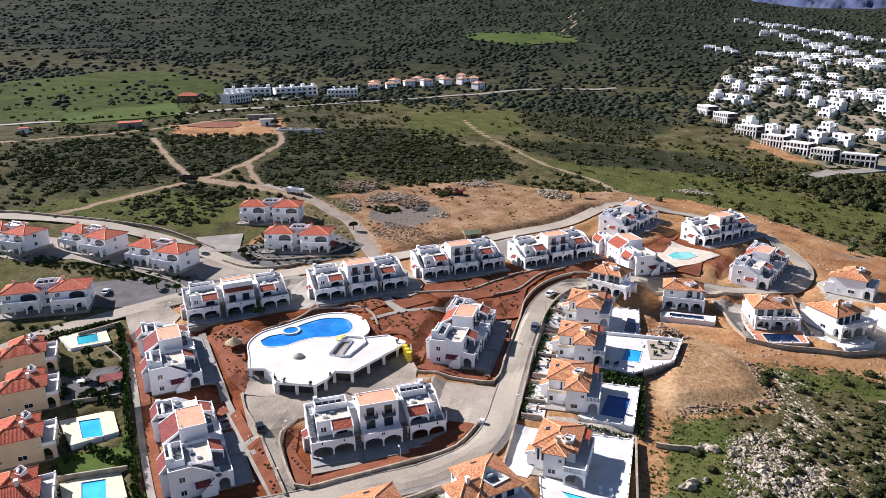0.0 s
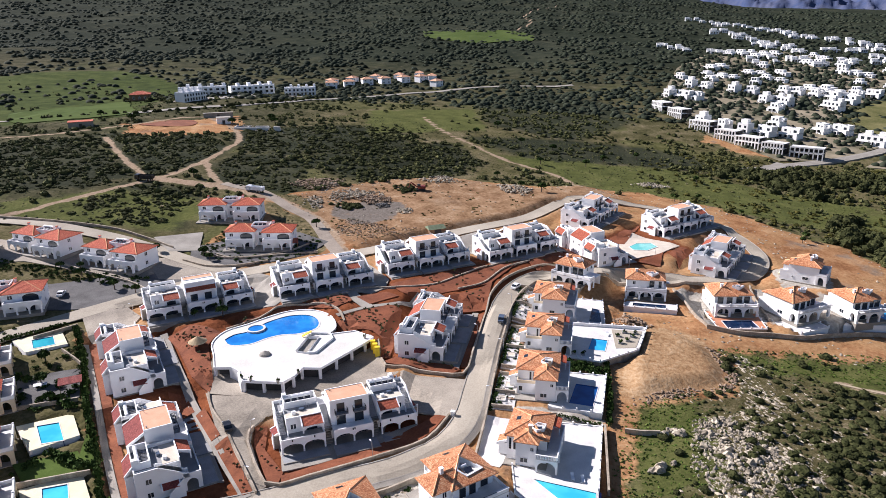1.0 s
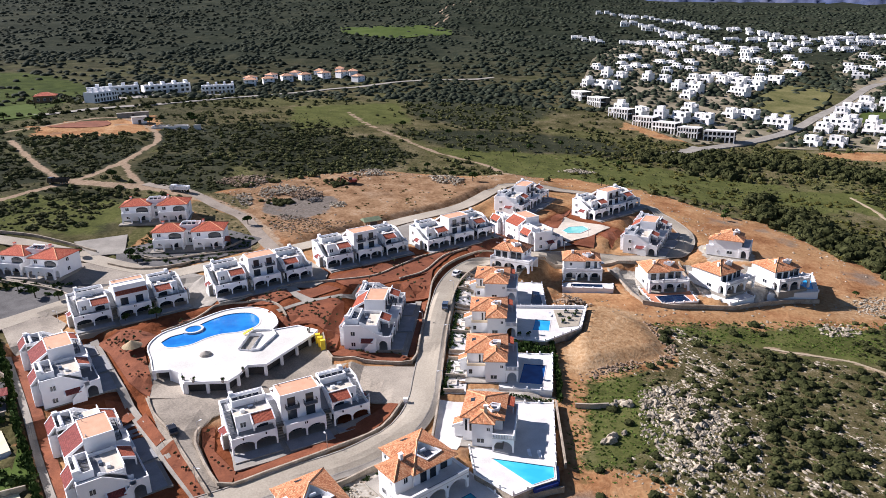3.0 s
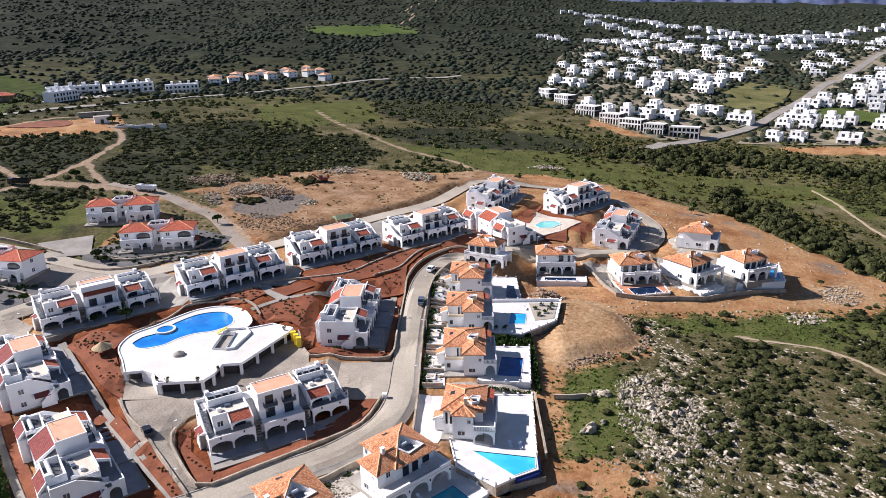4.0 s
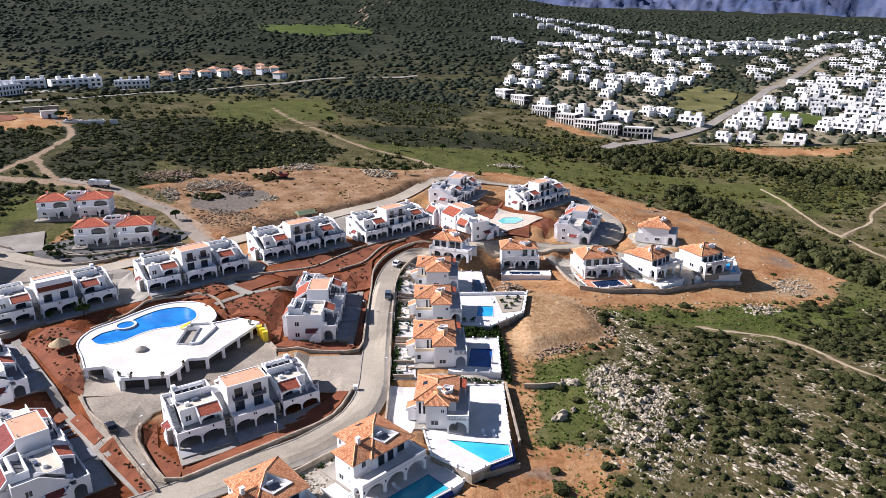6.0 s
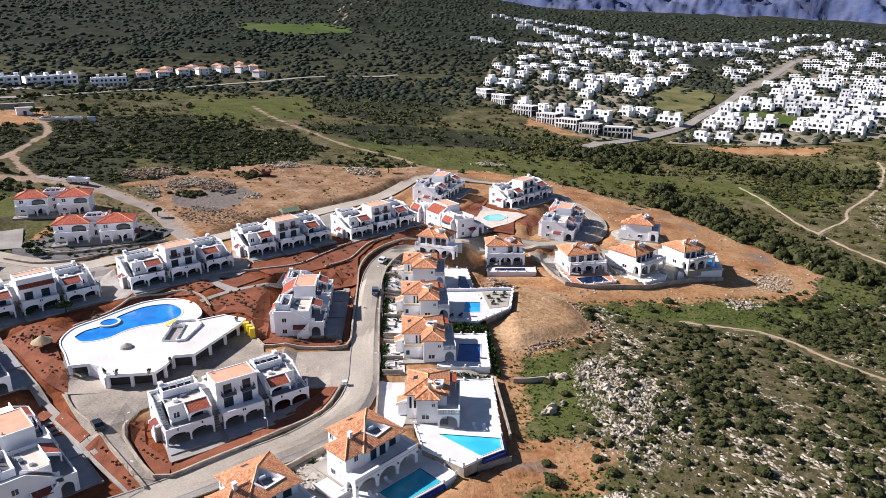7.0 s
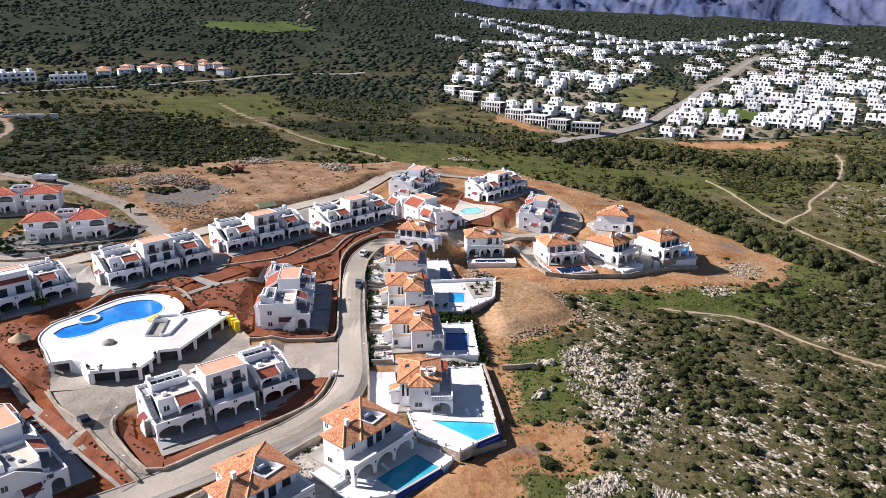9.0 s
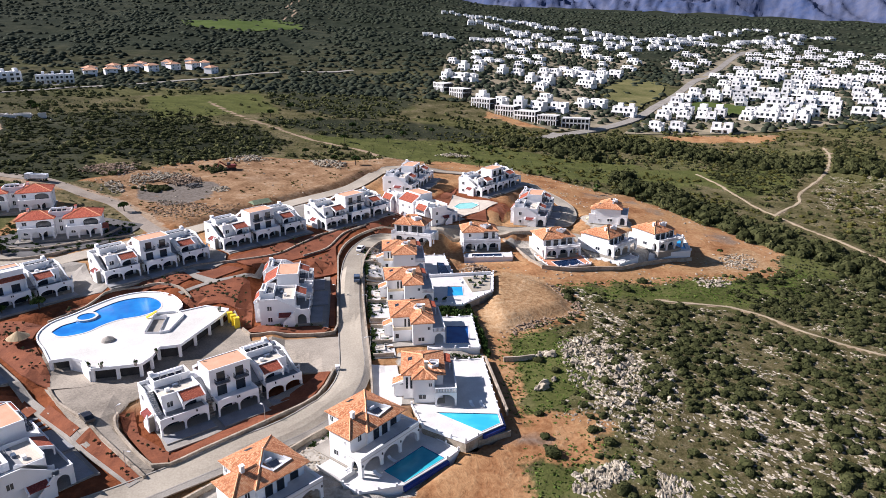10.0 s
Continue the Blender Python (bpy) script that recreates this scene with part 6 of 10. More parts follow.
terrace([(48.5, 219), (50.6, 205.2), (64.6, 208.2), (64, 219)], 0.75, [[(52.5, 212), (61.2, 213.6), (62.4, 208.6), (53.5, 206.6)]], DECK_CLAY, "terracotta paved terrace with a dark unfilled pool", WATER_DARK)
terrace([(67.5, 214.5), (74, 207.2), (83, 213), (80, 218)], 0.4, [], DECK, "pale paved villa terrace", WATER_BLUE)
terrace([(88, 216), (104.6, 218.6), (109, 234.5), (99, 235)], 0.1, [[(97.6, 221.4), (101.4, 233.4), (107.4, 233.2), (103.8, 220.4)]], DECK, "pale terrace with a bright blue pool", WATER_SKY)

# peach houses behind the hedge, with pool gardens
PEACH_HOUSES = [(-137, 133.5), (-125, 120.5), (-112, 105), (-99.5, 90.5)]
peach = None
for i, (hx, hy) in enumerate(PEACH_HOUSES):
    m = pose(hx, hy, gz(hx, hy) - 0.2, 0, 0, 130)
    if peach is None:
        peach = villa(10.0, 8.6, 10.0, CREAM, TILE_RED, "cream two storey house with red orange tiled roof", 2, "cream houses with gardens")
        peach.matrix_basis = m
    else:
        copy_thing(peach, m)
for outer, pool, w in (([(-141, 149), (-133, 158), (-124.5, 150), (-132, 143.5)], [(-135.8, 150.2), (-131.8, 153.4), (-127.6, 149), (-131.6, 145.8)], WATER_TEAL),
                       ([(-112, 116.5), (-103, 123.5), (-95.5, 116), (-102, 108.8)], [(-107.4, 117.4), (-103.6, 119.6), (-97.6, 113.6), (-101.4, 111.6)], WATER_CYAN),
                       ([(-97, 99.5), (-88, 106.5), (-80.5, 99), (-89, 92)], [(-92.6, 100.6), (-88.6, 102.8), (-83.6, 96.8), (-87.4, 94.6)], WATER_CYAN)):
    terrace(outer, sum(gz(*p) for p in outer) / len(outer) + 0.35, [pool], DECK_CREAM, "cream paved garden terrace with a pool", w, edge_h=0, group="garden pool terraces")


drape("garden_yard", [(-126, 133), (-113.8, 140.6), (-105.4, 129), (-116, 122.6)], GREY_GRAVEL, "grey gravel garden yard behind the hedge", "yard", 0.14)
LAWN = plain("garden_lawn", (0.05, 0.085, 0.016), (0.10, 0.145, 0.035), 0.95, (0.3, 3), 0.4, 0.05, spec=0.05, world_space=True)
drape("lawn", [(-103.4, 105.4), (-93, 111.8), (-87, 107), (-96.6, 100.6)], LAWN, "rough green garden lawn", "lawn", 0.14)
drape("lawn", [(-95.5, 118.5), (-92, 115), (-86.6, 108.4), (-90, 107)], LAWN, "strip of green lawn beside the hedge", "lawn", 0.15)
drape("lawn", [(-78.5, 101.6), (-74, 97), (-70.4, 92), (-80, 92)], LAWN, "strip of green lawn beside the hedge", "lawn", 0.15)
for line in ([(-124, 147), (-113, 141.4)], [(-116.6, 121.6), (-104.8, 127.8)], [(-98, 100), (-86, 106.4)]):
    wall_along("garden_wall", curve(line, 2.5), 1.0, 0.35, STONE_WALL, "brown stone wall between the gardens")
arb = thing("garden_canopy", "low maroon tiled canopy on posts in the garden", "canopy", m=pose(-109.7, 131.9, lie(-109.7, 131.9), 0, 0, 36))
part("roof", Mb().hexa([(-2.6, -1.5, 2.0), (2.6, -1.5, 2.0), (2.6, 1.5, 2.5), (-2.6, 1.5, 2.5)], [(-2.6, -1.5, 2.15), (2.6, -1.5, 2.15), (2.6, 1.5, 2.65), (-2.6, 1.5, 2.65)]), TILE_MAROON, arb)
for qx_ in (-2.3, 2.3):
    for qy_ in (-1.3, 1.3):
        part("post", Mb().box(qx_ - 0.07, qy_ - 0.07, -0.3, qx_ + 0.07, qy_ + 0.07, 2.2 + 0.15 * qy_), WOOD, arb)
table = thing("garden_table", "white garden table on the gravel yard", "table", m=pose(-117.4, 131, lie(-117.4, 131) + 0.14, 0, 0, 36))
part("tabletop", Mb().box(-1.5, -0.8, 0.7, 1.5, 0.8, 0.76), TANK, table)
for qx_ in (-1.3, 1.3):
    for qy_ in (-0.6, 0.6):
        part("leg", Mb().box(qx_ - 0.05, qy_ - 0.05, 0, qx_ + 0.05, qy_ + 0.05, 0.7), TANK, table)


# paired red roofed houses up the slope
def paired_house():
    h = thing("paired_house", "pair of white houses with red orange tiled roofs", "house", "red roofed houses")
    part("plinth", Mb().box(-12.4, -8.2, -2.5, 12.4, 5.2, 0.05), CONCRETE, h)
    for s in (-1, 1):
        x0, x1 = (-12.0, -1.6) if s < 0 else (1.6, 12.0)
        y0 = -4.5 + (1.0 if s < 0 else -0.6)
        w = part("wall", Mb().box(x0, y0, 0.05, x1, 4.5, 5.9), WHITE, h)
        hip_roof(w, x0, y0, x1, 4.5, 5.9, 2.0, 0.5, TILE_RED, "roof", "red orange clay tiles")
        ax0, ax1 = x0 + 0.6, x1 + 0.2
        part("arcade", Mb().arcade(ax0, ax1, y0 - 2.8, 0.05, 2.95, 3, 0.35, 0.45, 0.45), WHITE, w)
        part("arcade_side", Mb().arcade(y0 - 2.45, y0, ax1 - 0.35, 0.05, 2.95, 1, side="x"), WHITE, w)
        part("terrace_floor", Mb().box(ax0, y0 - 2.8, 2.95, ax1, y0, 3.15), WHITE, w)
        part("terrace_parapet", Mb().box(ax0, y0 - 2.8, 3.15, ax1, y0 - 2.6, 3.9).box(ax0, y0 - 2.6, 3.15, ax0 + 0.2, y0, 3.9).box(ax1 - 0.2, y0 - 2.6, 3.15, ax1, y0, 3.9), WHITE, w)
        # upper porch; a wide dark door stands in for its shaded recess
        part("chimney", Mb().box(x0 + 2.6, 1.0, 6.4, x0 + 3.3, 1.7, 8.3), WHITE, w)
        part("chimney_cap", Mb().box(x0 + 2.5, 0.9, 8.3, x0 + 3.4, 1.8, 8.42), TILE_RED, w)
        part("upper_porch", Mb().arcade(x0 + 5.0, x1 - 0.4, y0 - 0.12, 3.15, 5.7, 1, 0.1, 0.3, 0.5), WHITE, w)
        door(w, (x0 + 5.0 + x1 - 0.4) / 2, y0 - 0.02, 3.17, 4.2, 2.3, "-y")
        door(w, x0 + 7, y0, 0.1, 2.4, 2.2, "-y")
        for z in (1.0, 4.0):
            window(w, x0 + 2.2, y0, z, 1.4, 1.3, "-y")
            window(w, x1, y0 + 4.0, z, 1.3, 1.3, "+x")
            window(w, x0, y0 + 4.0, z, 1.3, 1.3, "-x")
            window(w, x0 + 3.0, 4.5, z, 1.4, 1.3, "+y")
            window(w, x0 + 7.0, 4.5, z, 1.4, 1.3, "+y")
    link = part("link_wall", Mb().box(-1.6, -1.5, 0.05, 1.6, 4.2, 5.6), WHITE, h)
    part("tank_pen", Mb().tube_wall(-3.2, -0.8, 3.4, 3.8, 5.6, 7.3, 0.2), WHITE, h)
    water_heater(h, -2.4, 0.4, 6.2, n=3)
    window(link, 0, -1.5, 1.0, 1.0, 1.8, "-y")
    window(link, 0, -1.5, 3.8, 1.0, 1.2, "-y")
    return h


arb = thing("pergola", "dark red tiled pergola beside the upper house", "pergola", m=pose(-93.5, 227.5, gz(-93.5, 227.5), 0, 0, 20))
part("roof", Mb().hexa([(-3, -2, 2.3), (3, -2, 2.3), (3, 2, 2.9), (-3, 2, 2.9)], [(-3, -2, 2.45), (3, -2, 2.45), (3, 2, 3.05), (-3, 2, 3.05)]), TILE_WINE, arb)
for qx_ in (-2.8, 2.8):
    for qy_ in (-1.8, 1.8):
        part("post", Mb().box(qx_ - 0.09, qy_ - 0.09, -0.3, qx_ + 0.09, qy_ + 0.09, 2.6 + 0.15 * qy_), WOOD, arb)
pair = None
for hx, hy, hr in ((-203, 199, -8), (-175, 206, -10), (-144.5, 203, -8), (-105, 229, 12), (-128, 252, 14), (-158, 165, 30)):
    m = pose(hx, hy, gz(hx, hy), 0, 0, hr)
    if pair is None:
        pair = paired_house()
        pair.matrix_basis = m
    else:
        copy_thing(pair, m)

# ---- club house: a white deck on columns with a figure-of-eight pool ----
ROOF_Z, FLOOR_Z = 8.1, 4.75
club = thing("club_house", "white flat roofed club house with a curved blue rooftop pool", "club house")
EDGE = [(-82.3, 150.2), (-79.0, 144.4), (-74.8, 145.3), (-72.0, 143.8), (-68.9, 139.4), (-58.9, 140.4), (-57.4, 143.9), (-57.0, 148.2), (-52.6, 148.8), (-45.4, 165.6), (-44.8, 168.4), (-51.0, 171.2), (-57.5, 168.0)]
BACK = curve([(-57.5, 168.0), (-57.0, 173.0), (-61.5, 180.4), (-68.3, 183.2), (-74.9, 181.0), (-79.5, 175.4), (-82.5, 170.6), (-86.6, 165), (-86.6, 157.5), (-82.3, 150.2)], 1.5)
DECK_LINE = EDGE[:-1] + BACK[:-1]
POOL = curve([(-84.2, 160), (-83.2, 163.4), (-80.2, 166), (-79.0, 169.6), (-77.2, 173.6), (-73.2, 178.2), (-67.6, 179.4), (-63.6, 176.2), (-62.4, 171.2), (-65.6, 167.2), (-70.2, 165.6), (-73.4, 162.8), (-76.2, 158.8), (-81.0, 157.2), (-84.2, 160)], 1.2)[:-1]
WELL = [(-62.2, 156.2), (-62.4, 165.2), (-59.2, 165.6), (-58.8, 155.8)]
top = Mb()
for tri in fill_with_hole(DECK_LINE, [POOL, WELL], ROOF_Z):
    top.face(*tri)
part("roof_deck", top, CLUB_DECK, club, "off white deck and roof")
fascia = Mb()
for a, b_ in zip(DECK_LINE, DECK_LINE[1:] + DECK_LINE[:1]):
    fascia.face((*a, ROOF_Z + 0.25), (*b_, ROOF_Z + 0.25), (*b_, ROOF_Z - 0.45), (*a, ROOF_Z - 0.45))
part("fascia", fascia, WHITE, club)
line_in = offset(DECK_LINE + DECK_LINE[:1], 0.3)[:-1]
kerb = Mb()
for i in range(len(DECK_LINE)):
    j = (i + 1) % len(DECK_LINE)
    a, b_, c_, d_ = DECK_LINE[i], DECK_LINE[j], line_in[j], line_in[i]
    kerb.face((*a, ROOF_Z + 0.25), (*b_, ROOF_Z + 0.25), (*c_, ROOF_Z + 0.25), (*d_, ROOF_Z + 0.25))
    kerb.face((*d_, ROOF_Z + 0.25), (*c_, ROOF_Z + 0.25), (*c_, ROOF_Z - 0.02), (*d_, ROOF_Z - 0.02))
part("deck_kerb", kerb, WHITE, club)
floor_ = Mb()
for tri in fill_with_hole([(-81, 151), (-78.6, 145.4), (-74.6, 146), (-68.6, 140.4), (-59.2, 141.2), (-57.6, 148.6), (-53, 149.4), (-46.4, 165.6), (-52, 168)], [], FLOOR_Z + 0.35):
    floor_.face(*tri)
part("floor", floor_, ASPHALT, club, "dark concrete undercroft floor")
ceil_ = Mb()
for tri in fill_with_hole(DECK_LINE, [], ROOF_Z - 0.45):
    ceil_.face(*tri)
part("soffit", ceil_, CONCRETE, club)
back = Mb()
INNER = offset(EDGE[:11], 1.5)
for a, b_ in zip(INNER, INNER[1:]):
    back.face((*a, FLOOR_Z - 1), (*b_, FLOOR_Z - 1), (*b_, ROOF_Z - 0.45), (*a, ROOF_Z - 0.45))
for a, b_ in zip(BACK, BACK[1:]):
    back.face((*a, FLOOR_Z - 1), (*b_, FLOOR_Z - 1), (*b_, ROOF_Z), (*a, ROOF_Z))
part("inner_wall", back, GARAGE_SHADE, club, "garage wall under the deck, near black to stand for shade")
for i, (x, y) in enumerate([(-82.0, 150.6), (-78.8, 144.9), (-75.0, 145.7), (-72.2, 144.3), (-68.7, 139.9), (-63.8, 140.4), (-59.2, 140.9), (-57.8, 144.0), (-57.3, 148.2), (-52.9, 149.2), (-50.6, 154.6), (-48.3, 160.0), (-46.2, 165.0), (-45.4, 168.2)]):
    part("column", Mb().box(x - 0.32, y - 0.32, FLOOR_Z - 1, x + 0.32, y + 0.32, ROOF_Z - 0.45), WHITE, club)
part("end_wall", Mb().prism([(-74.8, 145.3), (-72.6, 144.2), (-69.4, 139.6), (-68.9, 140.2), (-71.8, 144.6), (-74.2, 146.2)], FLOOR_Z - 1, ROOF_Z - 0.4), WHITE, club)
well = Mb()
for a, b_ in zip(WELL, WELL[1:] + WELL[:1]):
    well.face((*a, ROOF_Z + 0.5), (*b_, ROOF_Z + 0.5), (*b_, FLOOR_Z), (*a, FLOOR_Z))
part("light_well", well, WHITE, club, "open light well with low walls")
part("light_well_floor", Mb().prism(WELL, FLOOR_Z - 0.2, FLOOR_Z + 0.02), DECK_GREY, club)
for line in ([(-58.8, 155.8), (-56.8, 156.4), (-55.2, 165.2), (-57.2, 168.2)], [(-62.4, 165.2), (-62.0, 167.4), (-57.6, 168.0)]):
    for a, b_ in zip(line, line[1:]):
        n_ = math.hypot(b_[0] - a[0], b_[1] - a[1])
        mx_, my_ = -(b_[1] - a[1]) / n_ * 0.12, (b_[0] - a[0]) / n_ * 0.12
        part("upstand", Mb().prism([(a[0] - mx_, a[1] - my_), (b_[0] - mx_, b_[1] - my_), (b_[0] + mx_, b_[1] + my_), (a[0] + mx_, a[1] + my_)], ROOF_Z - 0.1, ROOF_Z + 0.6), WHITE, club)
basin, cop = Mb(), Mb()
rim_ = offset(POOL + POOL[:1], 0.45)[:-1]
for i in range(len(POOL)):
    j = (i + 1) % len(POOL)
    basin.face((*POOL[i], ROOF_Z), (*POOL[j], ROOF_Z), (*POOL[j], ROOF_Z - 1.5), (*POOL[i], ROOF_Z - 1.5))
    cop.hexa([(*POOL[i], ROOF_Z + 0.004), (*POOL[j], ROOF_Z + 0.004), (*rim_[j], ROOF_Z + 0.004), (*rim_[i], ROOF_Z + 0.004)],
             [(*POOL[i], ROOF_Z + 0.06), (*POOL[j], ROOF_Z + 0.06), (*rim_[j], ROOF_Z + 0.06), (*rim_[i], ROOF_Z + 0.06)])
pool = part("swimming_pool", basin, BLUE_TILE, club, "figure of eight pool basin")
part("coping", cop, DECK, pool)
wat = Mb()
for tri in fill_with_hole(POOL, [], ROOF_Z - 0.12):
    wat.face(*tri)
part("water", wat, WATER_BLUE, pool, "bright blue pool water")
spa = Mb()
ring = [(-78.8 + 2.7 * math.cos(a * math.pi / 12), 167.8 + 2.7 * math.sin(a * math.pi / 12)) for a in range(24)]
rin = [(-78.8 + 2.1 * math.cos(a * math.pi / 12), 167.8 + 2.1 * math.sin(a * math.pi / 12)) for a in range(24)]
for i in range(24):
    j = (i + 1) % 24
    spa.hexa([(*ring[i], ROOF_Z - 0.5), (*ring[j], ROOF_Z - 0.5), (*rin[j], ROOF_Z - 0.5), (*rin[i], ROOF_Z - 0.5)],
             [(*ring[i], ROOF_Z + 0.35), (*ring[j], ROOF_Z + 0.35), (*rin[j], ROOF_Z + 0.35), (*rin[i], ROOF_Z + 0.35)])
hot = part("hot_tub", spa, DECK, club, "round raised hot tub")
part("water", Mb().face(*[(*p, ROOF_Z + 0.2) for p in rin]), WATER_BLUE, hot)

# ---- compound: paving, garden beds, low walls ----
drape("forecourt", [(-76, 137), (-70.5, 137.5), (-59.5, 142), (-57.5, 149), (-53.5, 150), (-46.6, 165), (-43.4, 168.6), (-38.6, 157.4), (-38, 155), (-17, 155.4), (-16.8, 140), (-19, 138), (-30, 141), (-44, 141), (-54, 136.5), (-59.5, 131.5), (-60.5, 127), (-59, 122.5), (-49.5, 109.6), (-51, 106.5), (-66, 121.6), (-78, 138)], ASPHALT, "stained grey asphalt forecourt of the club house", "forecourt", 0.14)
drape("paving", [(-136, 170), (-125, 176), (-116, 170), (-114, 163), (-117, 152), (-123, 156)], ASPHALT, "pale asphalt turning area", "paving", 0.13)
drape("junction", [(-136, 209), (-128.5, 210), (-112, 204.2), (-106, 200), (-113, 195.4), (-125, 194), (-130, 199)], ASPHALT, "worn asphalt where two lanes meet", "road", 0.12)
drape("parking", [(-158, 181), (-131, 198.5), (-113, 195), (-121, 186), (-132, 170.6), (-145, 167)], GREY_GRAVEL, "dark grey gravel parking area", "parking", 0.10)
WEST = curve([(-121, 154), (-101, 131), (-87, 114.5), (-74, 100), (-66, 92)])
ribbon("path_west", offset(WEST, -1.2), 0.75, 0.75, CONCRETE, "pale concrete path behind the apartment blocks", "path", 0.16)
ribbon("path_garden", curve([(-104.5, 163), (-82.5, 137.4), (-67.5, 121.6), (-52, 106)]), 1.0, 1.0, CONCRETE, "concrete garden path in front of the blocks", "path", 0.2)
drape("house_yard", [(-222, 190), (-205, 188), (-188, 188), (-176, 195), (-160, 194), (-146, 192), (-131, 191.5), (-128, 199), (-131, 209), (-160, 213), (-176, 214), (-190, 208), (-222, 207)], ASPHALT, "grey paved yards round the red roofed houses", "yard", 0.12)
ribbon("path_north", [(-60, 195), (-56, 190), (-51.5, 185.8)], 1.6, 1.6, CONCRETE, "concrete cross path between red beds", "path", 0.2)
ribbon("path_north_b", curve([(-59, 179), (-52, 185.5), (-43, 191), (-39, 199)]), 0.8, 0.8, CONCRETE, "narrow concrete path between red beds", "path", 0.22)
ribbon("path_block", [(-20.8, 160), (-20.4, 176), (-20.8, 194)], 0.9, 0.9, CONCRETE, "concrete path along the block", "path", 0.2)
drape("block_terrace", [(-50.6, 119.2), (-24.9, 135.3), (-23.2, 132.4), (-33.6, 125.4), (-42, 118.4), (-48.4, 114.6)], CONCRETE, "grey paved terrace before the arcade", "terrace", 0.2)
BEDS = [[(-60, 127), (-58, 129), (-55, 121), (-48, 114.4), (-47.5, 111), (-50, 111), (-58, 122)],
        [(-47, 111), (-42, 114.5), (-32, 121.4), (-24, 128.4), (-20.6, 134), (-19, 138), (-21.5, 138.6), (-25, 134.4), (-34.4, 124.6), (-42.6, 117.6), (-48, 113.2)],
        [(-103, 162), (-97, 167), (-88, 165.6), (-87.4, 157), (-82.8, 149.6), (-78.6, 143), (-77, 138), (-84, 142.4), (-96, 156)],
        [(-76, 129.6), (-75, 132), (-66, 122.4), (-67.4, 121)], [(-66, 119.8), (-64, 122), (-51.4, 107.6), (-53, 106.4)], [(-86, 135), (-82, 136), (-77, 131), (-80, 128)],
        [(-58.6, 176), (-53, 182.6), (-46, 188.4), (-42, 188), (-39.6, 173), (-38.6, 161.4), (-41, 161.4), (-42.6, 169), (-46, 172), (-51, 173.4), (-56, 171)],
        [(-40, 159.6), (-36, 158.6), (-21, 157.6), (-19.4, 159.6), (-22, 161), (-37, 162.2)], [(-19.6, 161), (-18.2, 161), (-18.2, 193), (-19.6, 193)],
        [(-19.4, 195.6), (-17.8, 195.6), (-18.4, 214), (-22, 206), (-27, 201.6), (-37, 193.6), (-24, 194)],
        [(-87, 174), (-79, 178.6), (-72, 187), (-65, 190), (-60.4, 193), (-57.6, 189), (-62, 182.6), (-68, 185), (-76, 182.4), (-81.4, 176), (-88, 167.6)],
        [(-57, 191.6), (-49, 197), (-44.6, 195), (-51.6, 187.6)], [(-50, 203), (-31, 218), (-17, 231), (-11, 235), (-15, 224), (-19, 212), (-27, 204.6), (-38, 195.6), (-44, 197.6)],
        [(-9, 235), (1, 246), (10, 243), (4, 236.4), (-5, 229)], [(0, 260), (4, 265), (13, 242), (3, 246)], [(29, 247), (39, 258.6), (37, 246)], [(15, 266), (23, 275), (31, 289), (33, 292), (25.4, 266)],
        offset(WEST, -0.3) + offset(WEST, 1.9)[::-1], [(44, 250), (48, 262), (52, 268), (46, 268), (41, 258)]]
for i, bed in enumerate(BEDS):
    drape("garden_bed", bed, RED_SOIL, "bare red earth planting bed", "garden bed", 0.24, cell=2.5)
WALLS = [([(-60.4, 127), (-59.4, 122), (-50, 110.2), (-47, 110.2), (-42, 113.7), (-32, 120.6), (-24, 127.4), (-20, 133), (-18.2, 138.5)], 0.75),
         ([(-40.6, 161), (-38.4, 157.6), (-21, 156.6), (-18.4, 157.4), (-17.6, 161), (-17.6, 195), (-17.2, 207), (-14, 219), (-7, 230), (2, 237.4), (12, 240.6)], 0.8),
         ([(-66, 190), (-59, 198), (-47, 201), (-36, 206), (-29, 216), (-18, 230), (-10, 236.6)], 0.6), ([(-28, 204.6), (-21, 212), (-16, 226), (-8, 235)], 0.6),
         ([(-77, 137.6), (-73, 131.6), (-64, 122.4), (-50.6, 107.4)], 0.7), ([(-88, 168), (-82, 176.4), (-76.4, 183), (-68, 186), (-60, 182.6), (-55.6, 176)], 0.6),
         ([(-10.4, 122), (-10.2, 141), (-10.6, 160), (-10.8, 180), (-10.2, 198), (-7.6, 211), (-2, 222), (5, 228.4)], 1.0),
         ([(-26, 113), (-20, 118.6), (-12.5, 123)], 1.0), ([(-33, 108.5), (-26, 113)], 1.0), ([(-45, 99), (-38, 105), (-33, 108.5)], 1.0),
         ([(15, 232.4), (30, 233.6), (44, 235), (54, 237.6)], 1.0), ([(40, 231), (44, 214), (47.5, 205)], 0.9), ([(65.5, 239), (66, 222), (66.5, 214)], 0.8),
         ([(-171, 199), (-150, 193), (-133, 189.6), (-125, 186)], 0.8), ([(-240, 221), (-204, 226), (-169, 228), (-150, 224), (-134, 218)], 0.9), ([(-116, 216), (-108, 214), (-96, 219), (-82, 225)], 0.7),
         ([(-129, 160), (-136, 151)], 1.0), ([(47, 204.6), (56, 203.6), (66, 205.6), (74, 206.4), (84, 211.4), (96, 216), (105, 218)], 1.3),
         ([(16.6, 120), (16.2, 141.6)], 1.4), ([(9, 111.2), (15.8, 113.6)], 1.2), ([(20.5, 141.5), (24, 141.2), (28, 142)], 1.2)]
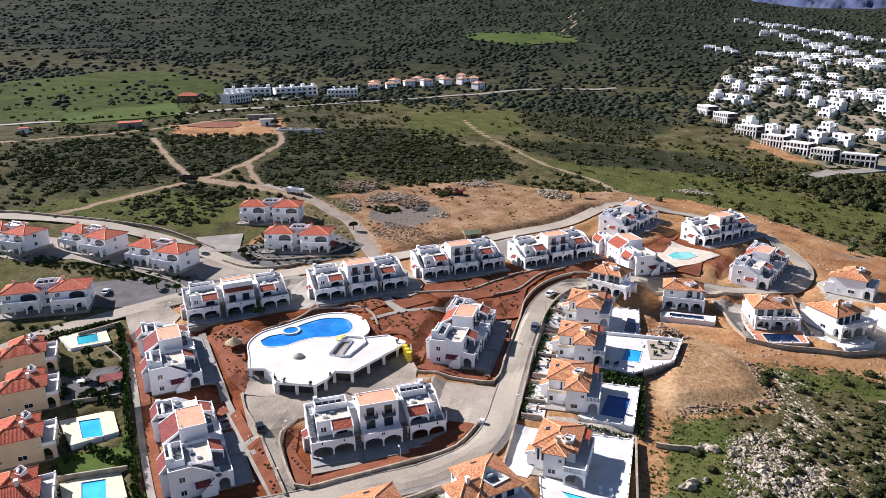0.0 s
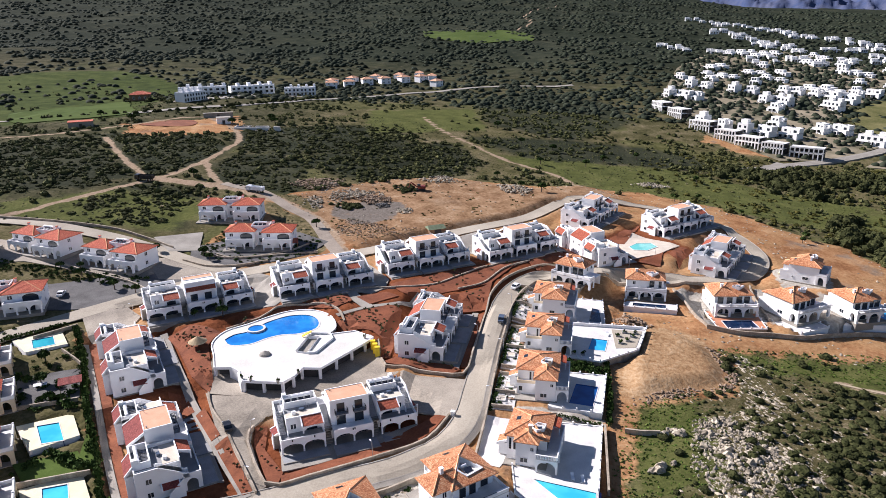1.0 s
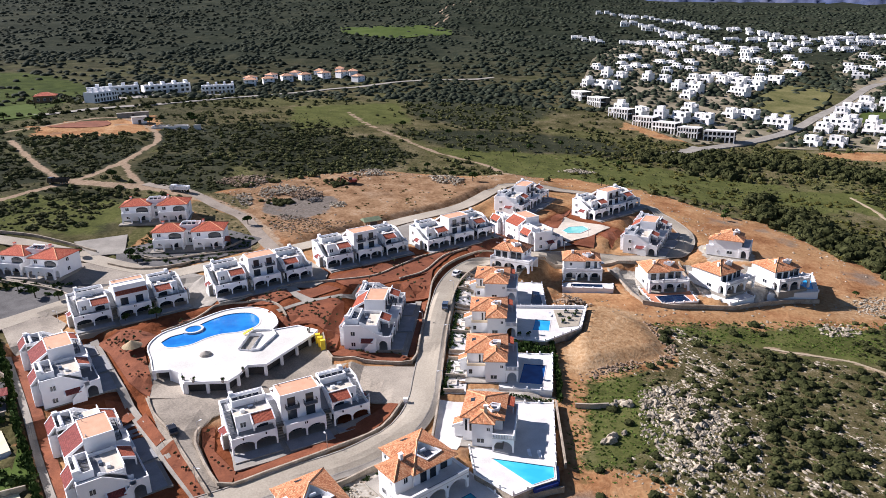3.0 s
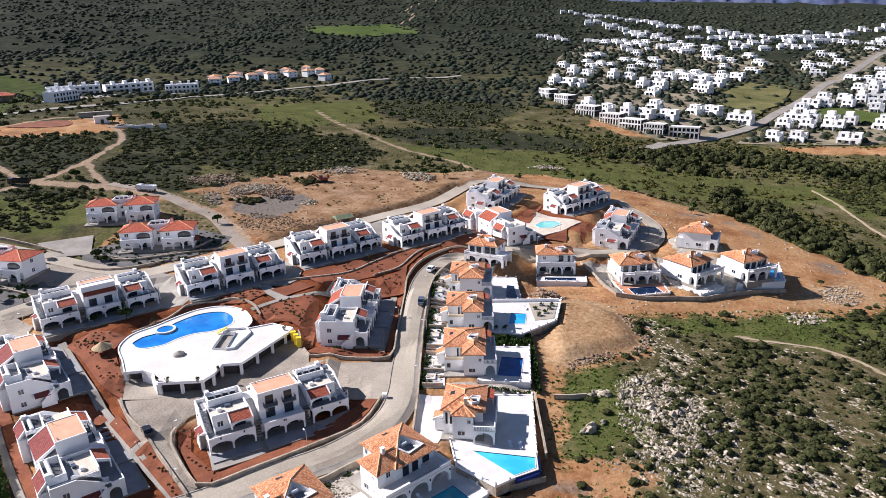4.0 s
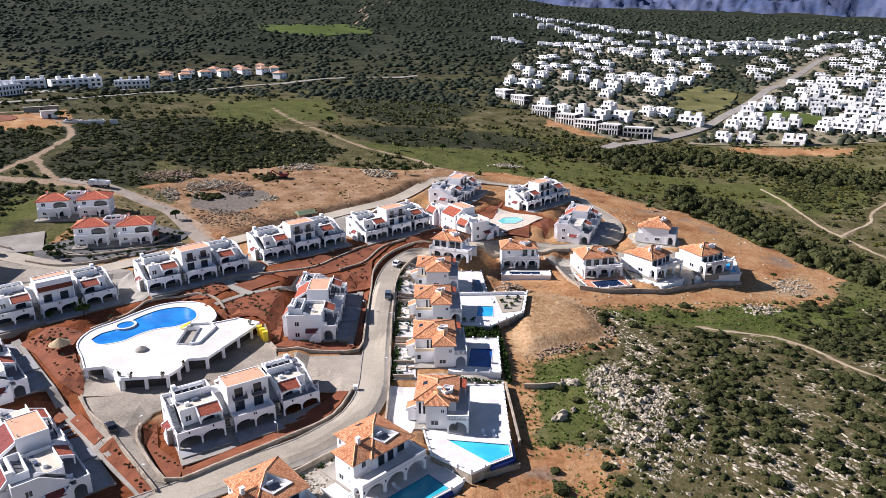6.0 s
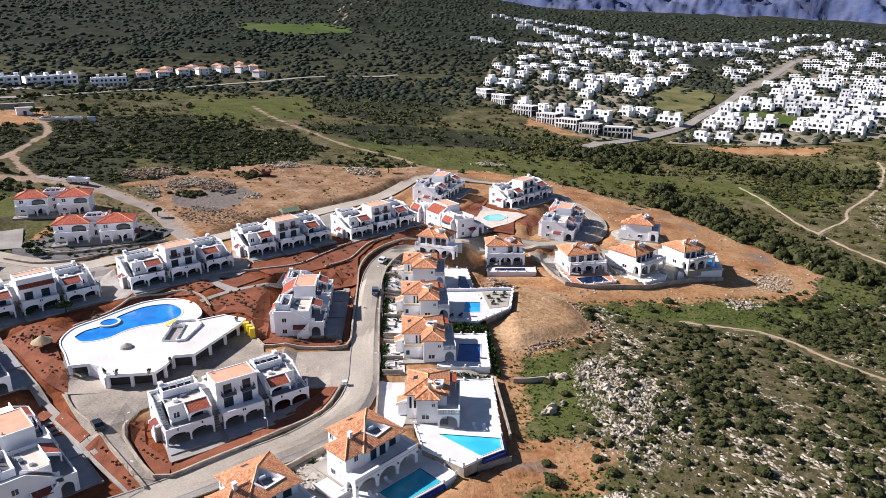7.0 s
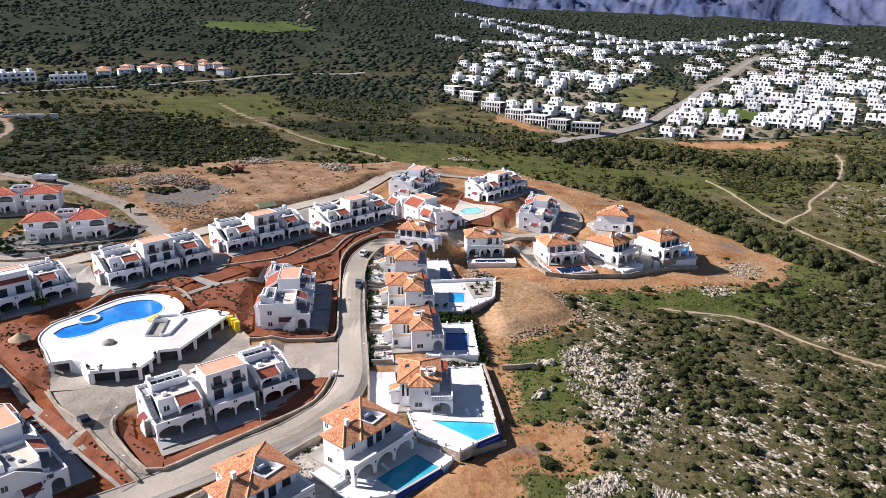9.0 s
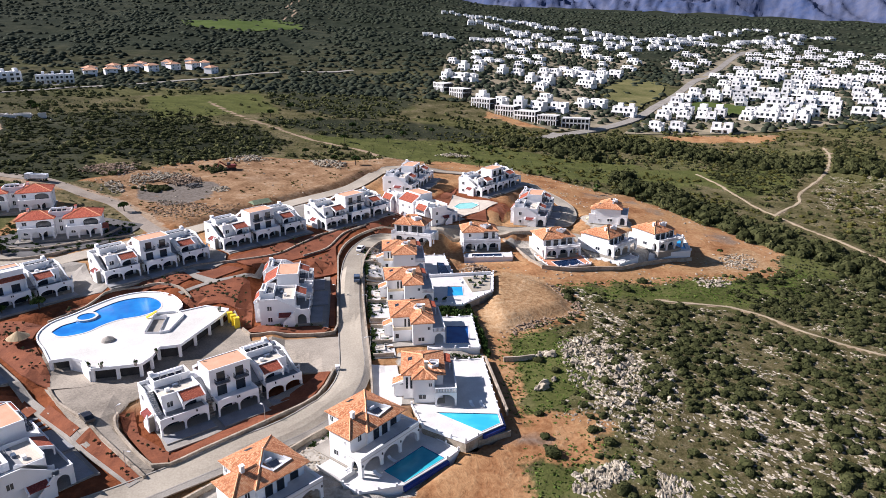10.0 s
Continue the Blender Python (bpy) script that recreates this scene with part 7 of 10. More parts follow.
for line, h in WALLS:
    wall_along("low_wall", curve(line, 2.5), h, 0.42, STONE_WALL, "low rubble stone garden wall")
for x, y in ((-17.5, 138.8),):
    lone("gate_post", Mb().box(x - 0.4, y - 0.4, lie(x, y) - 0.5, x + 0.4, y + 0.4, lie(x, y) + 1.0).box(x - 0.5, y - 0.5, lie(x, y) + 1.0, x + 0.5, y + 0.5, lie(x, y) + 1.12), WHITE, "squat white plastered wall post at the bed end", "post")
drape("paving", [(-83, 151.5), (-80.5, 143), (-77, 137.6), (-70.5, 137.5), (-59.5, 142), (-57, 149), (-66, 150), (-76, 152)], ASPHALT, "dark asphalt under the club deck", "paving", 0.17)
drape("yard", [(-10, 124), (-10, 141), (-4.2, 141), (-4, 126), (-5, 123)], DECK, "pale concrete villa forecourt", "yard", 0.12)
for a, b_ in ((143.5, 160), (163, 187), (190, 213)):
    drape("yard", [(-9.6, a), (-9.6, b_), (-4.4, b_), (-4.2, a)], DECK, "pale paved villa front yard", "yard", 0.13)
    for yw in (a + 0.4, (a + b_) / 2 - 1, b_ - 0.4):
        wall_along("yard_wall", [(-9.4, yw), (-7, yw), (-4.6, yw)], 1.1, 0.35, STONE_WALL, "brown stone wall between front yards")
    for i in range(2):
        yb_ = a + (b_ - a) * (0.28 + 0.4 * i)
        zb_ = lie(-7, yb_) + 0.13
        bed = thing("raised_bed", "white walled raised garden bed in the front yard", "raised bed", "front yard beds", m=pose(-7.6 + 1.2 * (i % 2), yb_, zb_))
        part("bed_wall", Mb().tube_wall(-1.1, -1.3, 1.1, 1.3, -0.2, 0.35, 0.16), DECK, bed)
        part("soil", Mb().box(-0.94, -1.14, -0.2, 0.94, 1.14, 0.25), ROOF_TERRACE, bed, "dry beige soil")
drape("pool_surround", [(22, 268), (29, 277.6), (46, 269), (37, 256), (28, 250), (25, 258)], ROOF_TERRACE, "beige paved pool surround", "terrace", 0.2)
lake = [(27.2, 263), (30, 267.6), (35.4, 268.6), (37.4, 264.6), (33.4, 259.6), (28.6, 259.6)]
zl = max(lie(*p) for p in lake) + 0.32
sp = thing("small_pool", "angular turquoise pool with pale stone coping", "pool")
cp = Mb()
for a, b_ in zip(lake, lake[1:] + lake[:1]):
    big = [(32.0 + (q[0] - 32.0) * 1.08, 263.8 + (q[1] - 263.8) * 1.08) for q in (a, b_)]
    cp.hexa([(*a, zl - 0.5), (*b_, zl - 0.5), (*big[1], zl - 0.5), (*big[0], zl - 0.5)], [(*a, zl), (*b_, zl), (*big[1], zl), (*big[0], zl)])
part("coping", cp, DECK, sp)
part("water", Mb().face(*[(*q, zl - 0.06) for q in lake]), water_mat("pale_green_water", (0.10, 0.46, 0.44), (0.16, 0.58, 0.54)), sp)

# ---- leaves, shrubs and trees ----
rng = np.random.default_rng(7)


def clump(n, size, flat=0.75, leaf=0.2):
    """Leaf sprays set over an uneven dome about 1 m in radius: n quads as an array n x 4 x 3."""
    lumps = [(rng.uniform(-0.5, 0.5), rng.uniform(-0.5, 0.5), rng.uniform(0.1, 0.55), rng.uniform(0.35, 0.65)) for _ in range(5)]
    out = []
    for i in range(n):
        lx, ly, lz, r = lumps[i % 5]
        d = rng.normal(size=3)
        d /= np.linalg.norm(d)
        d[2] = abs(d[2]) * 1.0 - 0.15
        p = np.array([lx, ly, lz * flat]) + d * r * np.array([1, 1, flat]) * rng.uniform(0.75, 1.1)
        nrm = d + rng.normal(size=3) * 0.55
        nrm /= np.linalg.norm(nrm)
        u = np.cross(nrm, rng.normal(size=3))
        u /= np.linalg.norm(u)
        v = np.cross(nrm, u)
        s = leaf * rng.uniform(0.6, 1.3)
        out.append([p + u * s * 1.2, p + v * s * 0.8, p - u * s, p - v * s * 0.9])
    return np.array(out)


def lump(seed):
    """A small uneven faceted body: triangles as an array n x 3 x 3."""
    bm = bmesh.new()
    bmesh.ops.create_icosphere(bm, subdivisions=1, radius=1.0)
    r = np.random.default_rng(seed)
    for v in bm.verts:
        v.co = v.co * r.uniform(0.6, 1.3)
        v.co.z = max(v.co.z, -0.35) * 0.85
    tri = np.array([[tuple(v.co) for v in f.verts] for f in bm.faces if f.calc_center_median().z > -0.22])
    bm.free()
    return tri


def tuft(seed):
    """A small rounded body for far or low growth: its corners and faces."""
    r = np.random.default_rng(seed)
    ring = [(math.cos(a) * r.uniform(0.75, 1.2), math.sin(a) * r.uniform(0.75, 1.2), r.uniform(0.0, 0.35)) for a in (0.2, 1.8, 3.3, 4.9)]
    co = np.array(ring + [(r.uniform(-0.25, 0.25), r.uniform(-0.25, 0.25), r.uniform(0.7, 1.0)), (0, 0, -0.4)])
    return co, np.array([(i, (i + 1) % 4, 4) for i in range(4)] + [((i + 1) % 4, i, 5) for i in range(4)])


def bush(seed, n=64, leaf=0.16, flat=0.8, fine=2):
    """A rounded dense bush: a lumpy body under small leaf sprays, as triangles n x 3 x 3."""
    r = np.random.default_rng(seed)
    bm = bmesh.new()
    bmesh.ops.create_icosphere(bm, subdivisions=fine, radius=1.0)
    lobes = [Vector((r.normal(), r.normal(), abs(r.normal()) * 0.8)).normalized() for _ in range(5)]
    for v in bm.verts:
        d = v.co.normalized()
        swell = max(max(0.0, d.dot(q)) ** 3 for q in lobes)
        v.co = d * (0.62 + 0.36 * swell + 0.10 * noise.noise(d * 3.0 + Vector((seed, 0, 0))))
        v.co.z = max(v.co.z * flat, -0.12) + 0.1
    faces = [f for f in bm.faces if f.calc_center_median().z > -0.01]
    core = np.array([[tuple(v.co) for v in f.verts] for f in faces])
    mids = [(f.calc_center_median(), f.normal.copy()) for f in faces]
    bm.free()
    out = []
    for i in range(n):
        c, nrm = mids[int(r.integers(0, len(mids)))]
        p = np.array(c) * r.uniform(0.98, 1.16) + r.normal(size=3) * 0.05
        w = np.array(nrm) + r.normal(size=3) * 0.5
        w /= np.linalg.norm(w)
        u = np.cross(w, r.normal(size=3))
        u /= np.linalg.norm(u)
        q = np.cross(w, u)
        sz = leaf * r.uniform(0.6, 1.3)
        out.append([p + u * sz * 1.3, p + q * sz - u * sz * 0.6, p - q * sz - u * sz * 0.6])
    return np.concatenate([core, np.array(out)])


def dome(seed):
    """A low rounded body of two rings and a crown, for far trees: its corners and faces."""
    r = np.random.default_rng(seed)
    co = []
    for rad, z in ((1.0, 0.15), (0.78, 0.62)):
        co += [(math.cos(a) * rad * r.uniform(0.8, 1.15), math.sin(a) * rad * r.uniform(0.8, 1.15), z * r.uniform(0.75, 1.2)) for a in np.arange(6) * 1.047 + r.uniform(0, 1)]
    co += [(r.uniform(-0.2, 0.2), r.uniform(-0.2, 0.2), r.uniform(0.88, 1.05))]
    f = []
    for i in range(6):
        j = (i + 1) % 6
        f += [(i, j, 6 + j), (i, 6 + j, 6 + i), (6 + i, 6 + j, 12)]
    return np.array(co), np.array(f)


def scatter(name, templates, pts, sizes, material, label, category, k, tall=(0.8, 1.2), heading=None):
    """Many plants or stones as one body of stuff: templates turned, sized and set on the land."""
    n = len(pts)
    z = grid_heights(pts[:, 0], pts[:, 1])
    turn, hgt, kind = rng.uniform(0, 6.283, n), rng.uniform(*tall, n), rng.integers(0, len(templates), n)
    if heading is not None:
        turn = rng.normal(heading, 0.3, n)
    allv, allf, at = [], [], 0
    for t, tpl in enumerate(templates):
        sel = np.where(kind == t)[0]
        if not len(sel):
            continue
        v, f = tpl if isinstance(tpl, tuple) else (tpl.reshape(-1, 3), np.arange(tpl.size // 3).reshape(-1, k))
        c, s, sz = np.cos(turn[sel])[:, None], np.sin(turn[sel])[:, None], sizes[sel][:, None]
        X = (v[:, 0] * c - v[:, 1] * s) * sz + pts[sel, 0][:, None]
        Y = (v[:, 0] * s + v[:, 1] * c) * sz + pts[sel, 1][:, None]
        Zc = v[:, 2] * sz * hgt[sel][:, None] + z[sel][:, None] - 0.05
        allv.append(np.stack([X, Y, Zc], -1).reshape(-1, 3))
        allf.append((f[None] + (at + np.arange(len(sel)) * len(v))[:, None, None]).reshape(-1, k))
        at += len(sel) * len(v)
    faces = np.concatenate(allf)
    me = fast_mesh(name, np.concatenate(allv), faces, k)
    if isinstance(templates[0], tuple):
        me.polygons.foreach_set("use_smooth", np.ones(len(faces), bool))
    me.materials.append(material)
    return tagged(new(name, me), label, category, kind="stuff")


DALE = [(82, 474), (114, 469), (141, 465), (175, 466), (201, 448), (221, 431), (246, 419), (262, 400), (235, 380), (202, 384), (178, 384), (140, 390), (107, 440), (79, 459)]
TOWN_A = [(66, 600), (80, 560), (94, 527), (110, 506), (130, 474), (165, 482), (205, 522), (215, 560), (196, 580), (215, 640), (260, 690), (330, 790), (300, 900), (235, 1010), (140, 900), (99, 790), (72, 650)]
TOWN_B = [(178, 470), (230, 462), (288, 460), (390, 478), (560, 690), (760, 950), (640, 1040), (470, 960), (350, 800), (305, 640), (218, 520)]
TOWN_FIELD = [(212, 540), (206, 575), (222, 630), (262, 680), (285, 640), (240, 570)]
TOWN_PARK = [(262, 536), (282, 518), (302, 512), (322, 536), (300, 556), (284, 572), (268, 556)]
TOWN_ROAD = curve([(118, 455), (150, 474), (178, 492), (208, 518), (255, 575), (300, 632), (352, 700), (420, 790), (500, 890), (560, 960)], 10)
GULLY = [(92, 436), (118, 424), (129, 388), (131, 345), (133, 312), (134, 287), (143, 270), (150, 258), (158, 240), (166, 226), (172, 206), (186, 188)]
GULLY_B = [(132, 444), (164, 433), (200, 412), (244, 379), (300, 360)]
THICKETS = [[(-129, 332), (-110, 377), (-73, 410), (-49, 377), (-61, 340), (-91, 318)], [(-84, 590), (-40, 643), (19, 620), (44, 556), (0, 473), (-51, 490)],
            [(-250, 340), (-200, 300), (-185, 330), (-190, 370), (-230, 385)], [(-230, 262), (-190, 290), (-250, 330), (-330, 310), (-320, 260)],
            [(-185, 270), (-135, 272), (-140, 250), (-160, 240), (-200, 240)], [(95, 130), (150, 100), (210, 180), (150, 190)], [(112, 198), (127, 197), (152, 206), (166, 196), (150, 170), (130, 157), (122, 162), (117, 174), (111, 183)], DALE, [(300, 300), (240, 290), (200, 250), (190, 215), (240, 180), (330, 220)]]


def free(x, y):
    """Where wild plants may stand: 1 open land, less in meadows, 0 on roads, earth and plots."""
    ok = np.where(inside(x, y, SITE), 0.0, 1.0)
    xw, yw = warp(x, y)
    for poly in CLEARED:
        ok *= 1 - within(xw, yw, poly, 2) * 0.995
    for line in TRACKS:
        ok *= away(x, y, line) > 3.2
    ok *= (away(x, y, FAR_ROAD) > 7) & (away(x, y, TOWN_ROAD) > 8) & (away(x, y, MAIN_ROAD) > 5) & (away(x, y, BACK_ROAD) > 5)
    for poly in (TOWN_A, TOWN_B):
        ok *= np.where(inside(x, y, poly), 0.35, 1.0)
    ok *= np.where(inside(x, y, TOWN_FIELD) | inside(x, y, TOWN_PARK), 0.12, 1.0)
    for poly in GRASS:
        ok *= 1 - within(xw, yw, poly, 8) * (0.98 if poly in GRASS[:2] else 0.86)
    return ok


def field(x, y, scale, seed):
    return np.array([noise.fractal(Vector((a / scale, b_ / scale, seed)), 0.8, 2.0, 3) for a, b_ in zip(x, y)])


def wild(n, xr, yr, cover, seed, scale=28.0):
    """Random places, denser in thickets and in noisy patches."""
    x, y = rng.uniform(*xr, n), rng.uniform(*yr, n)
    d = np.clip(0.28 + 1.25 * field(x, y, scale, seed), 0.06, 1.0) * cover
    xw, yw = warp(x, y, 14.0, 25.0)
    for poly in THICKETS:
        d = np.maximum(d, 0.72 * within(xw, yw, poly, 8))
    for line in (GULLY, GULLY_B):
        d = np.maximum(d, np.clip(1.6 - away(x, y, line) / 14, 0, 1))
    keep = rng.random(n) < d * free(x, y)
    return np.stack([x[keep], y[keep]], -1)


NEAR = [clump(80, 1.0, 0.8, 0.18) for _ in range(6)]
MID = [clump(33, 1.0, 0.75, 0.28) for _ in range(5)]
FAR = [tuft(s) for s in range(10)]
BUSH = [bush(s + 20) for s in range(7)]
BUSH_FAR = [bush(s + 50, 32, 0.25, 0.8, 1) for s in range(6)]
DOME = [dome(s + 5) for s in range(10)]
p = wild(8200, (20, 245), (62, 235), 0.95, 1, 20)
scatter("maquis_shrubs", BUSH, p, rng.uniform(0.5, 1.7, len(p)) * rng.uniform(0.7, 1.25, len(p)), SHRUB, "dark evergreen scrub bushes on the stony hillside", "shrubs", 3, (0.7, 1.1))
p = wild(24000, (-640, 440), (215, 560), 1.0, 5)
keep = (p[:, 0] > -60 - 1.08 * p[:, 1]) & (p[:, 0] < 60 + 0.85 * p[:, 1])
p = p[keep]
scatter("scrub", BUSH_FAR, p, rng.uniform(0.8, 2.1, len(p)) * rng.uniform(0.8, 1.3, len(p)), SHRUB_MID, "dense dark green maquis scrub and small trees", "shrubs", 3, (0.8, 1.3))
def wild_far(n, r0, r1, cover, seed, scale):
    """Random places on a wide fan of far slopes, evenly spread by angle and by the log of the distance."""
    r = r0 * (r1 / r0) ** rng.random(n)
    a = rng.uniform(radians(-49), radians(42), n)
    x, y = r * np.sin(a), r * np.cos(a)
    d = np.clip(0.5 + 0.9 * field(x, y, scale, seed), 0.12, 1.0) * cover
    for poly in THICKETS:
        d = np.maximum(d, 0.95 * inside(x, y, poly))
    keep = (rng.random(n) < d * free(x, y)) & (y > 420)
    return np.stack([x[keep], y[keep]], -1)


p = wild_far(36000, 560, 2900, 1.15, 9, 90)
dist = np.hypot(p[:, 0], p[:, 1])
scatter("far_scrub", DOME, p, rng.uniform(1.5, 3.6, len(p)) * (0.7 + dist / 1700), SHRUB_FAR, "distant dark green scrub on the hill slopes", "shrubs", 3, (0.55, 0.9))
t_ = rng.random(900)
gl = np.array(curve(GULLY, 3) + curve(GULLY_B, 3))
p = gl[(t_ * (len(gl) - 1)).astype(int)] + rng.normal(size=(900, 2)) * np.array([8.0, 8.0])
p = p[free(p[:, 0], p[:, 1]) > 0.3]
scatter("valley_trees", BUSH, p, rng.uniform(1.8, 3.9, len(p)), SHRUB, "dense dark trees filling the valley bottom", "trees", 3, (1.0, 1.5))
p = np.stack([rng.uniform(46, 235, 4600), rng.uniform(70, 260, 4600)], -1)
p = p[(free(p[:, 0], p[:, 1]) > 0.5) & (field(p[:, 0], p[:, 1], 22, 33) > -0.12) & (rng.random(4600) < 0.22 + 0.48 * (p[:, 0] > 62) + 0.22 * (p[:, 1] > 140)) & ~inside(p[:, 0], p[:, 1], GRASS[3])]
scatter("hill_bushes", BUSH, p, rng.uniform(0.6, 1.45, len(p)) * rng.uniform(0.8, 1.6, len(p)), SHRUB, "big rounded dark bushes on the stony hillside", "shrubs", 3, (0.75, 1.05))
x, y = rng.uniform(40, 300, 2600), rng.uniform(255, 470, 2600)
keep = (free(x, y) > 0.1) & (field(x, y, 24, 41) > 0.02) & (x < 40 + 0.8 * y)
p = np.stack([x[keep], y[keep]], -1)
scatter("broom_bushes", BUSH_FAR, p, rng.uniform(0.6, 1.9, len(p)), BROOM, "yellowish green broom bushes in the valley", "shrubs", 3, (0.7, 1.1))
x, y = rng.uniform(100, 330, 21000), rng.uniform(165, 425, 21000)
cover_ = np.max([within(x, y, q, 9) for q in ([(207, 404), (239, 412), (256, 385), (235, 357), (206, 324), (186, 332), (191, 364)], [(113, 200), (135, 208), (137, 191), (130, 171), (117, 169), (108, 180)],
                                               [(293, 422), (324, 422), (286, 370), (267, 368)])], axis=0)
keep = (rng.random(21000) < np.clip(0.5 + 1.2 * field(x, y, 11, 77), 0.06, 0.8) * cover_) & (away(x, y, TRACKS[6]) > 3) & (away(x, y, TRACKS[8]) > 3) & (away(x, y, TRACKS[7]) > 2)
p = np.stack([x[keep], y[keep]], -1)
scatter("valley_thicket", BUSH_FAR, p, rng.uniform(0.8, 1.5, len(p)) * rng.uniform(0.7, 1.5, len(p)), SHRUB, "dense dark thickets on the valley slopes", "shrubs", 3, (0.6, 1.0))
x, y = rng.uniform(-330, -40, 24000), rng.uniform(200, 450, 24000)
cover_ = np.max([within(x, y, q, 6) for q in HEATH + HEATH_FAR[:2]], axis=0)
keep = (rng.random(24000) < np.clip(0.42 + 1.1 * field(x, y, 13, 71), 0.10, 0.75) * cover_) & (free(x, y) > 0.05)
p = np.stack([x[keep], y[keep]], -1)
scatter("heath", BUSH_FAR, p, rng.uniform(0.5, 1.5, len(p)) * rng.uniform(0.7, 1.7, len(p)), SHRUB, "dense low dark green heath", "shrubs", 3, (0.45, 0.85))
x, y = rng.uniform(-122, 20, 1500), rng.uniform(235, 345, 1500)
keep = inside(x, y, CLEARED[0]) & (field(x, y, 10, 61) > 0.12) & (away(x, y, BACK_ROAD) > 5)
p = np.stack([x[keep], y[keep]], -1)
p = np.concatenate([p, rng.normal(size=(46, 2)) * np.array([2.6, 1.6]) + np.array([-88, 278]), rng.normal(size=(40, 2)) * np.array([2.6, 2.6]) + np.array([-70.5, 308])])
x, y = rng.uniform(-122, -50, 1200), rng.uniform(226, 286, 1200)
keep = np.max([inside(x, y, q) for q in ([(-122, 272), (-113, 267.6), (-96.7, 252), (-82.5, 233), (-85, 226), (-98, 242), (-110, 254)], [(-121, 284), (-108.4, 279), (-98, 270), (-103, 268), (-114, 274)], [(-88, 262), (-79, 263), (-62, 253), (-54, 250), (-69, 237), (-82, 245)])], axis=0) > 0
scatter("verge_weeds", MID, np.stack([x[keep], y[keep]], -1), rng.uniform(0.2, 0.6, int(keep.sum())), OLIVE, "dry tufts on the banks beside the track", "weeds", 4, (0.5, 1.0))
scatter("thorn_thicket", BUSH, p[-86:], rng.uniform(0.8, 1.6, 86), SHRUB, "dark thorn bushes among the rubble", "shrubs", 3, (0.8, 1.2))
p = p[:-86]
scatter("clearing_weeds", MID, p, rng.uniform(0.25, 0.8, len(p)), BROOM, "weeds and low bushes on the cleared earth", "weeds", 4, (0.5, 0.9))
x, y = np.concatenate([rng.uniform(-124, -84, 260), rng.uniform(-220, -128, 260)]), np.concatenate([rng.uniform(211, 240, 260), rng.uniform(186, 194, 260)])
keep = (away(x, y, SIDE_ROAD) > 4.5) & (away(x, y, BACK_ROAD) > 5) & (np.hypot(x + 105, y - 229) > 11)
p = np.stack([x[keep], y[keep]], -1)
scatter("plot_shrubs", NEAR, p, rng.uniform(0.4, 1.1, len(p)), HEDGE, "garden shrubs round the red roofed houses", "shrubs", 4, (0.8, 1.3))
# low growth that roughens the open land
x, y = rng.uniform(-330, 300, 34000), rng.uniform(205, 470, 34000)
keep = (free(x, y) > 0.05) & (rng.random(34000) < 0.55) & (x > -40 - 1.05 * y) & (x < 40 + 0.8 * y)
p = np.stack([x[keep], y[keep]], -1)
half_ = len(p) // 2
scatter("low_scrub", FAR, p[:half_], rng.uniform(0.25, 0.75, half_), SHRUB_MID, "low dark heath between the bushes", "shrubs", 3, (0.5, 0.9))
scatter("dry_tufts", FAR, p[half_:], rng.uniform(0.2, 0.6, len(p) - half_), OLIVE, "dry yellowish green tufts in the grass", "grass", 3, (0.4, 0.8))
x, y = rng.uniform(30, 245, 15000), rng.uniform(62, 235, 15000)
keep = (free(x, y) > 0.05) & (rng.random(15000) < 0.8) & ~inside(x, y, GRASS[3]) & ~inside(x, y, GRASS[6])
p = np.stack([x[keep], y[keep]], -1)
half_ = len(p) // 2
scatter("low_scrub", FAR, p[:half_], rng.uniform(0.3, 0.95, half_), SHRUB, "low thorny scrub on the stony hillside", "shrubs", 3, (0.5, 0.9))
scatter("dry_tufts", FAR, p[half_:], rng.uniform(0.15, 0.45, len(p) - half_), OLIVE, "grey green tufts among the stones", "grass", 3, (0.5, 0.9))
# weeds and grass tufts on the near green patches
x, y = rng.uniform(15, 145, 26000), rng.uniform(66, 215, 26000)
gmask = np.zeros(len(x))
for poly in GRASS:
    gmask = np.maximum(gmask, within(x, y, poly, 6))
keep = rng.random(len(x)) < np.clip(gmask, 0.012, 1) * (free(x, y) > 0) * 0.85
p = np.stack([x[keep], y[keep]], -1)
scatter("grass_tufts", [clump(7, 1.0, 0.5, 0.5) for _ in range(4)], p, rng.uniform(0.25, 0.58, len(p)), WEED, "patchy green grass and low weeds", "grass", 4, (0.4, 0.9))


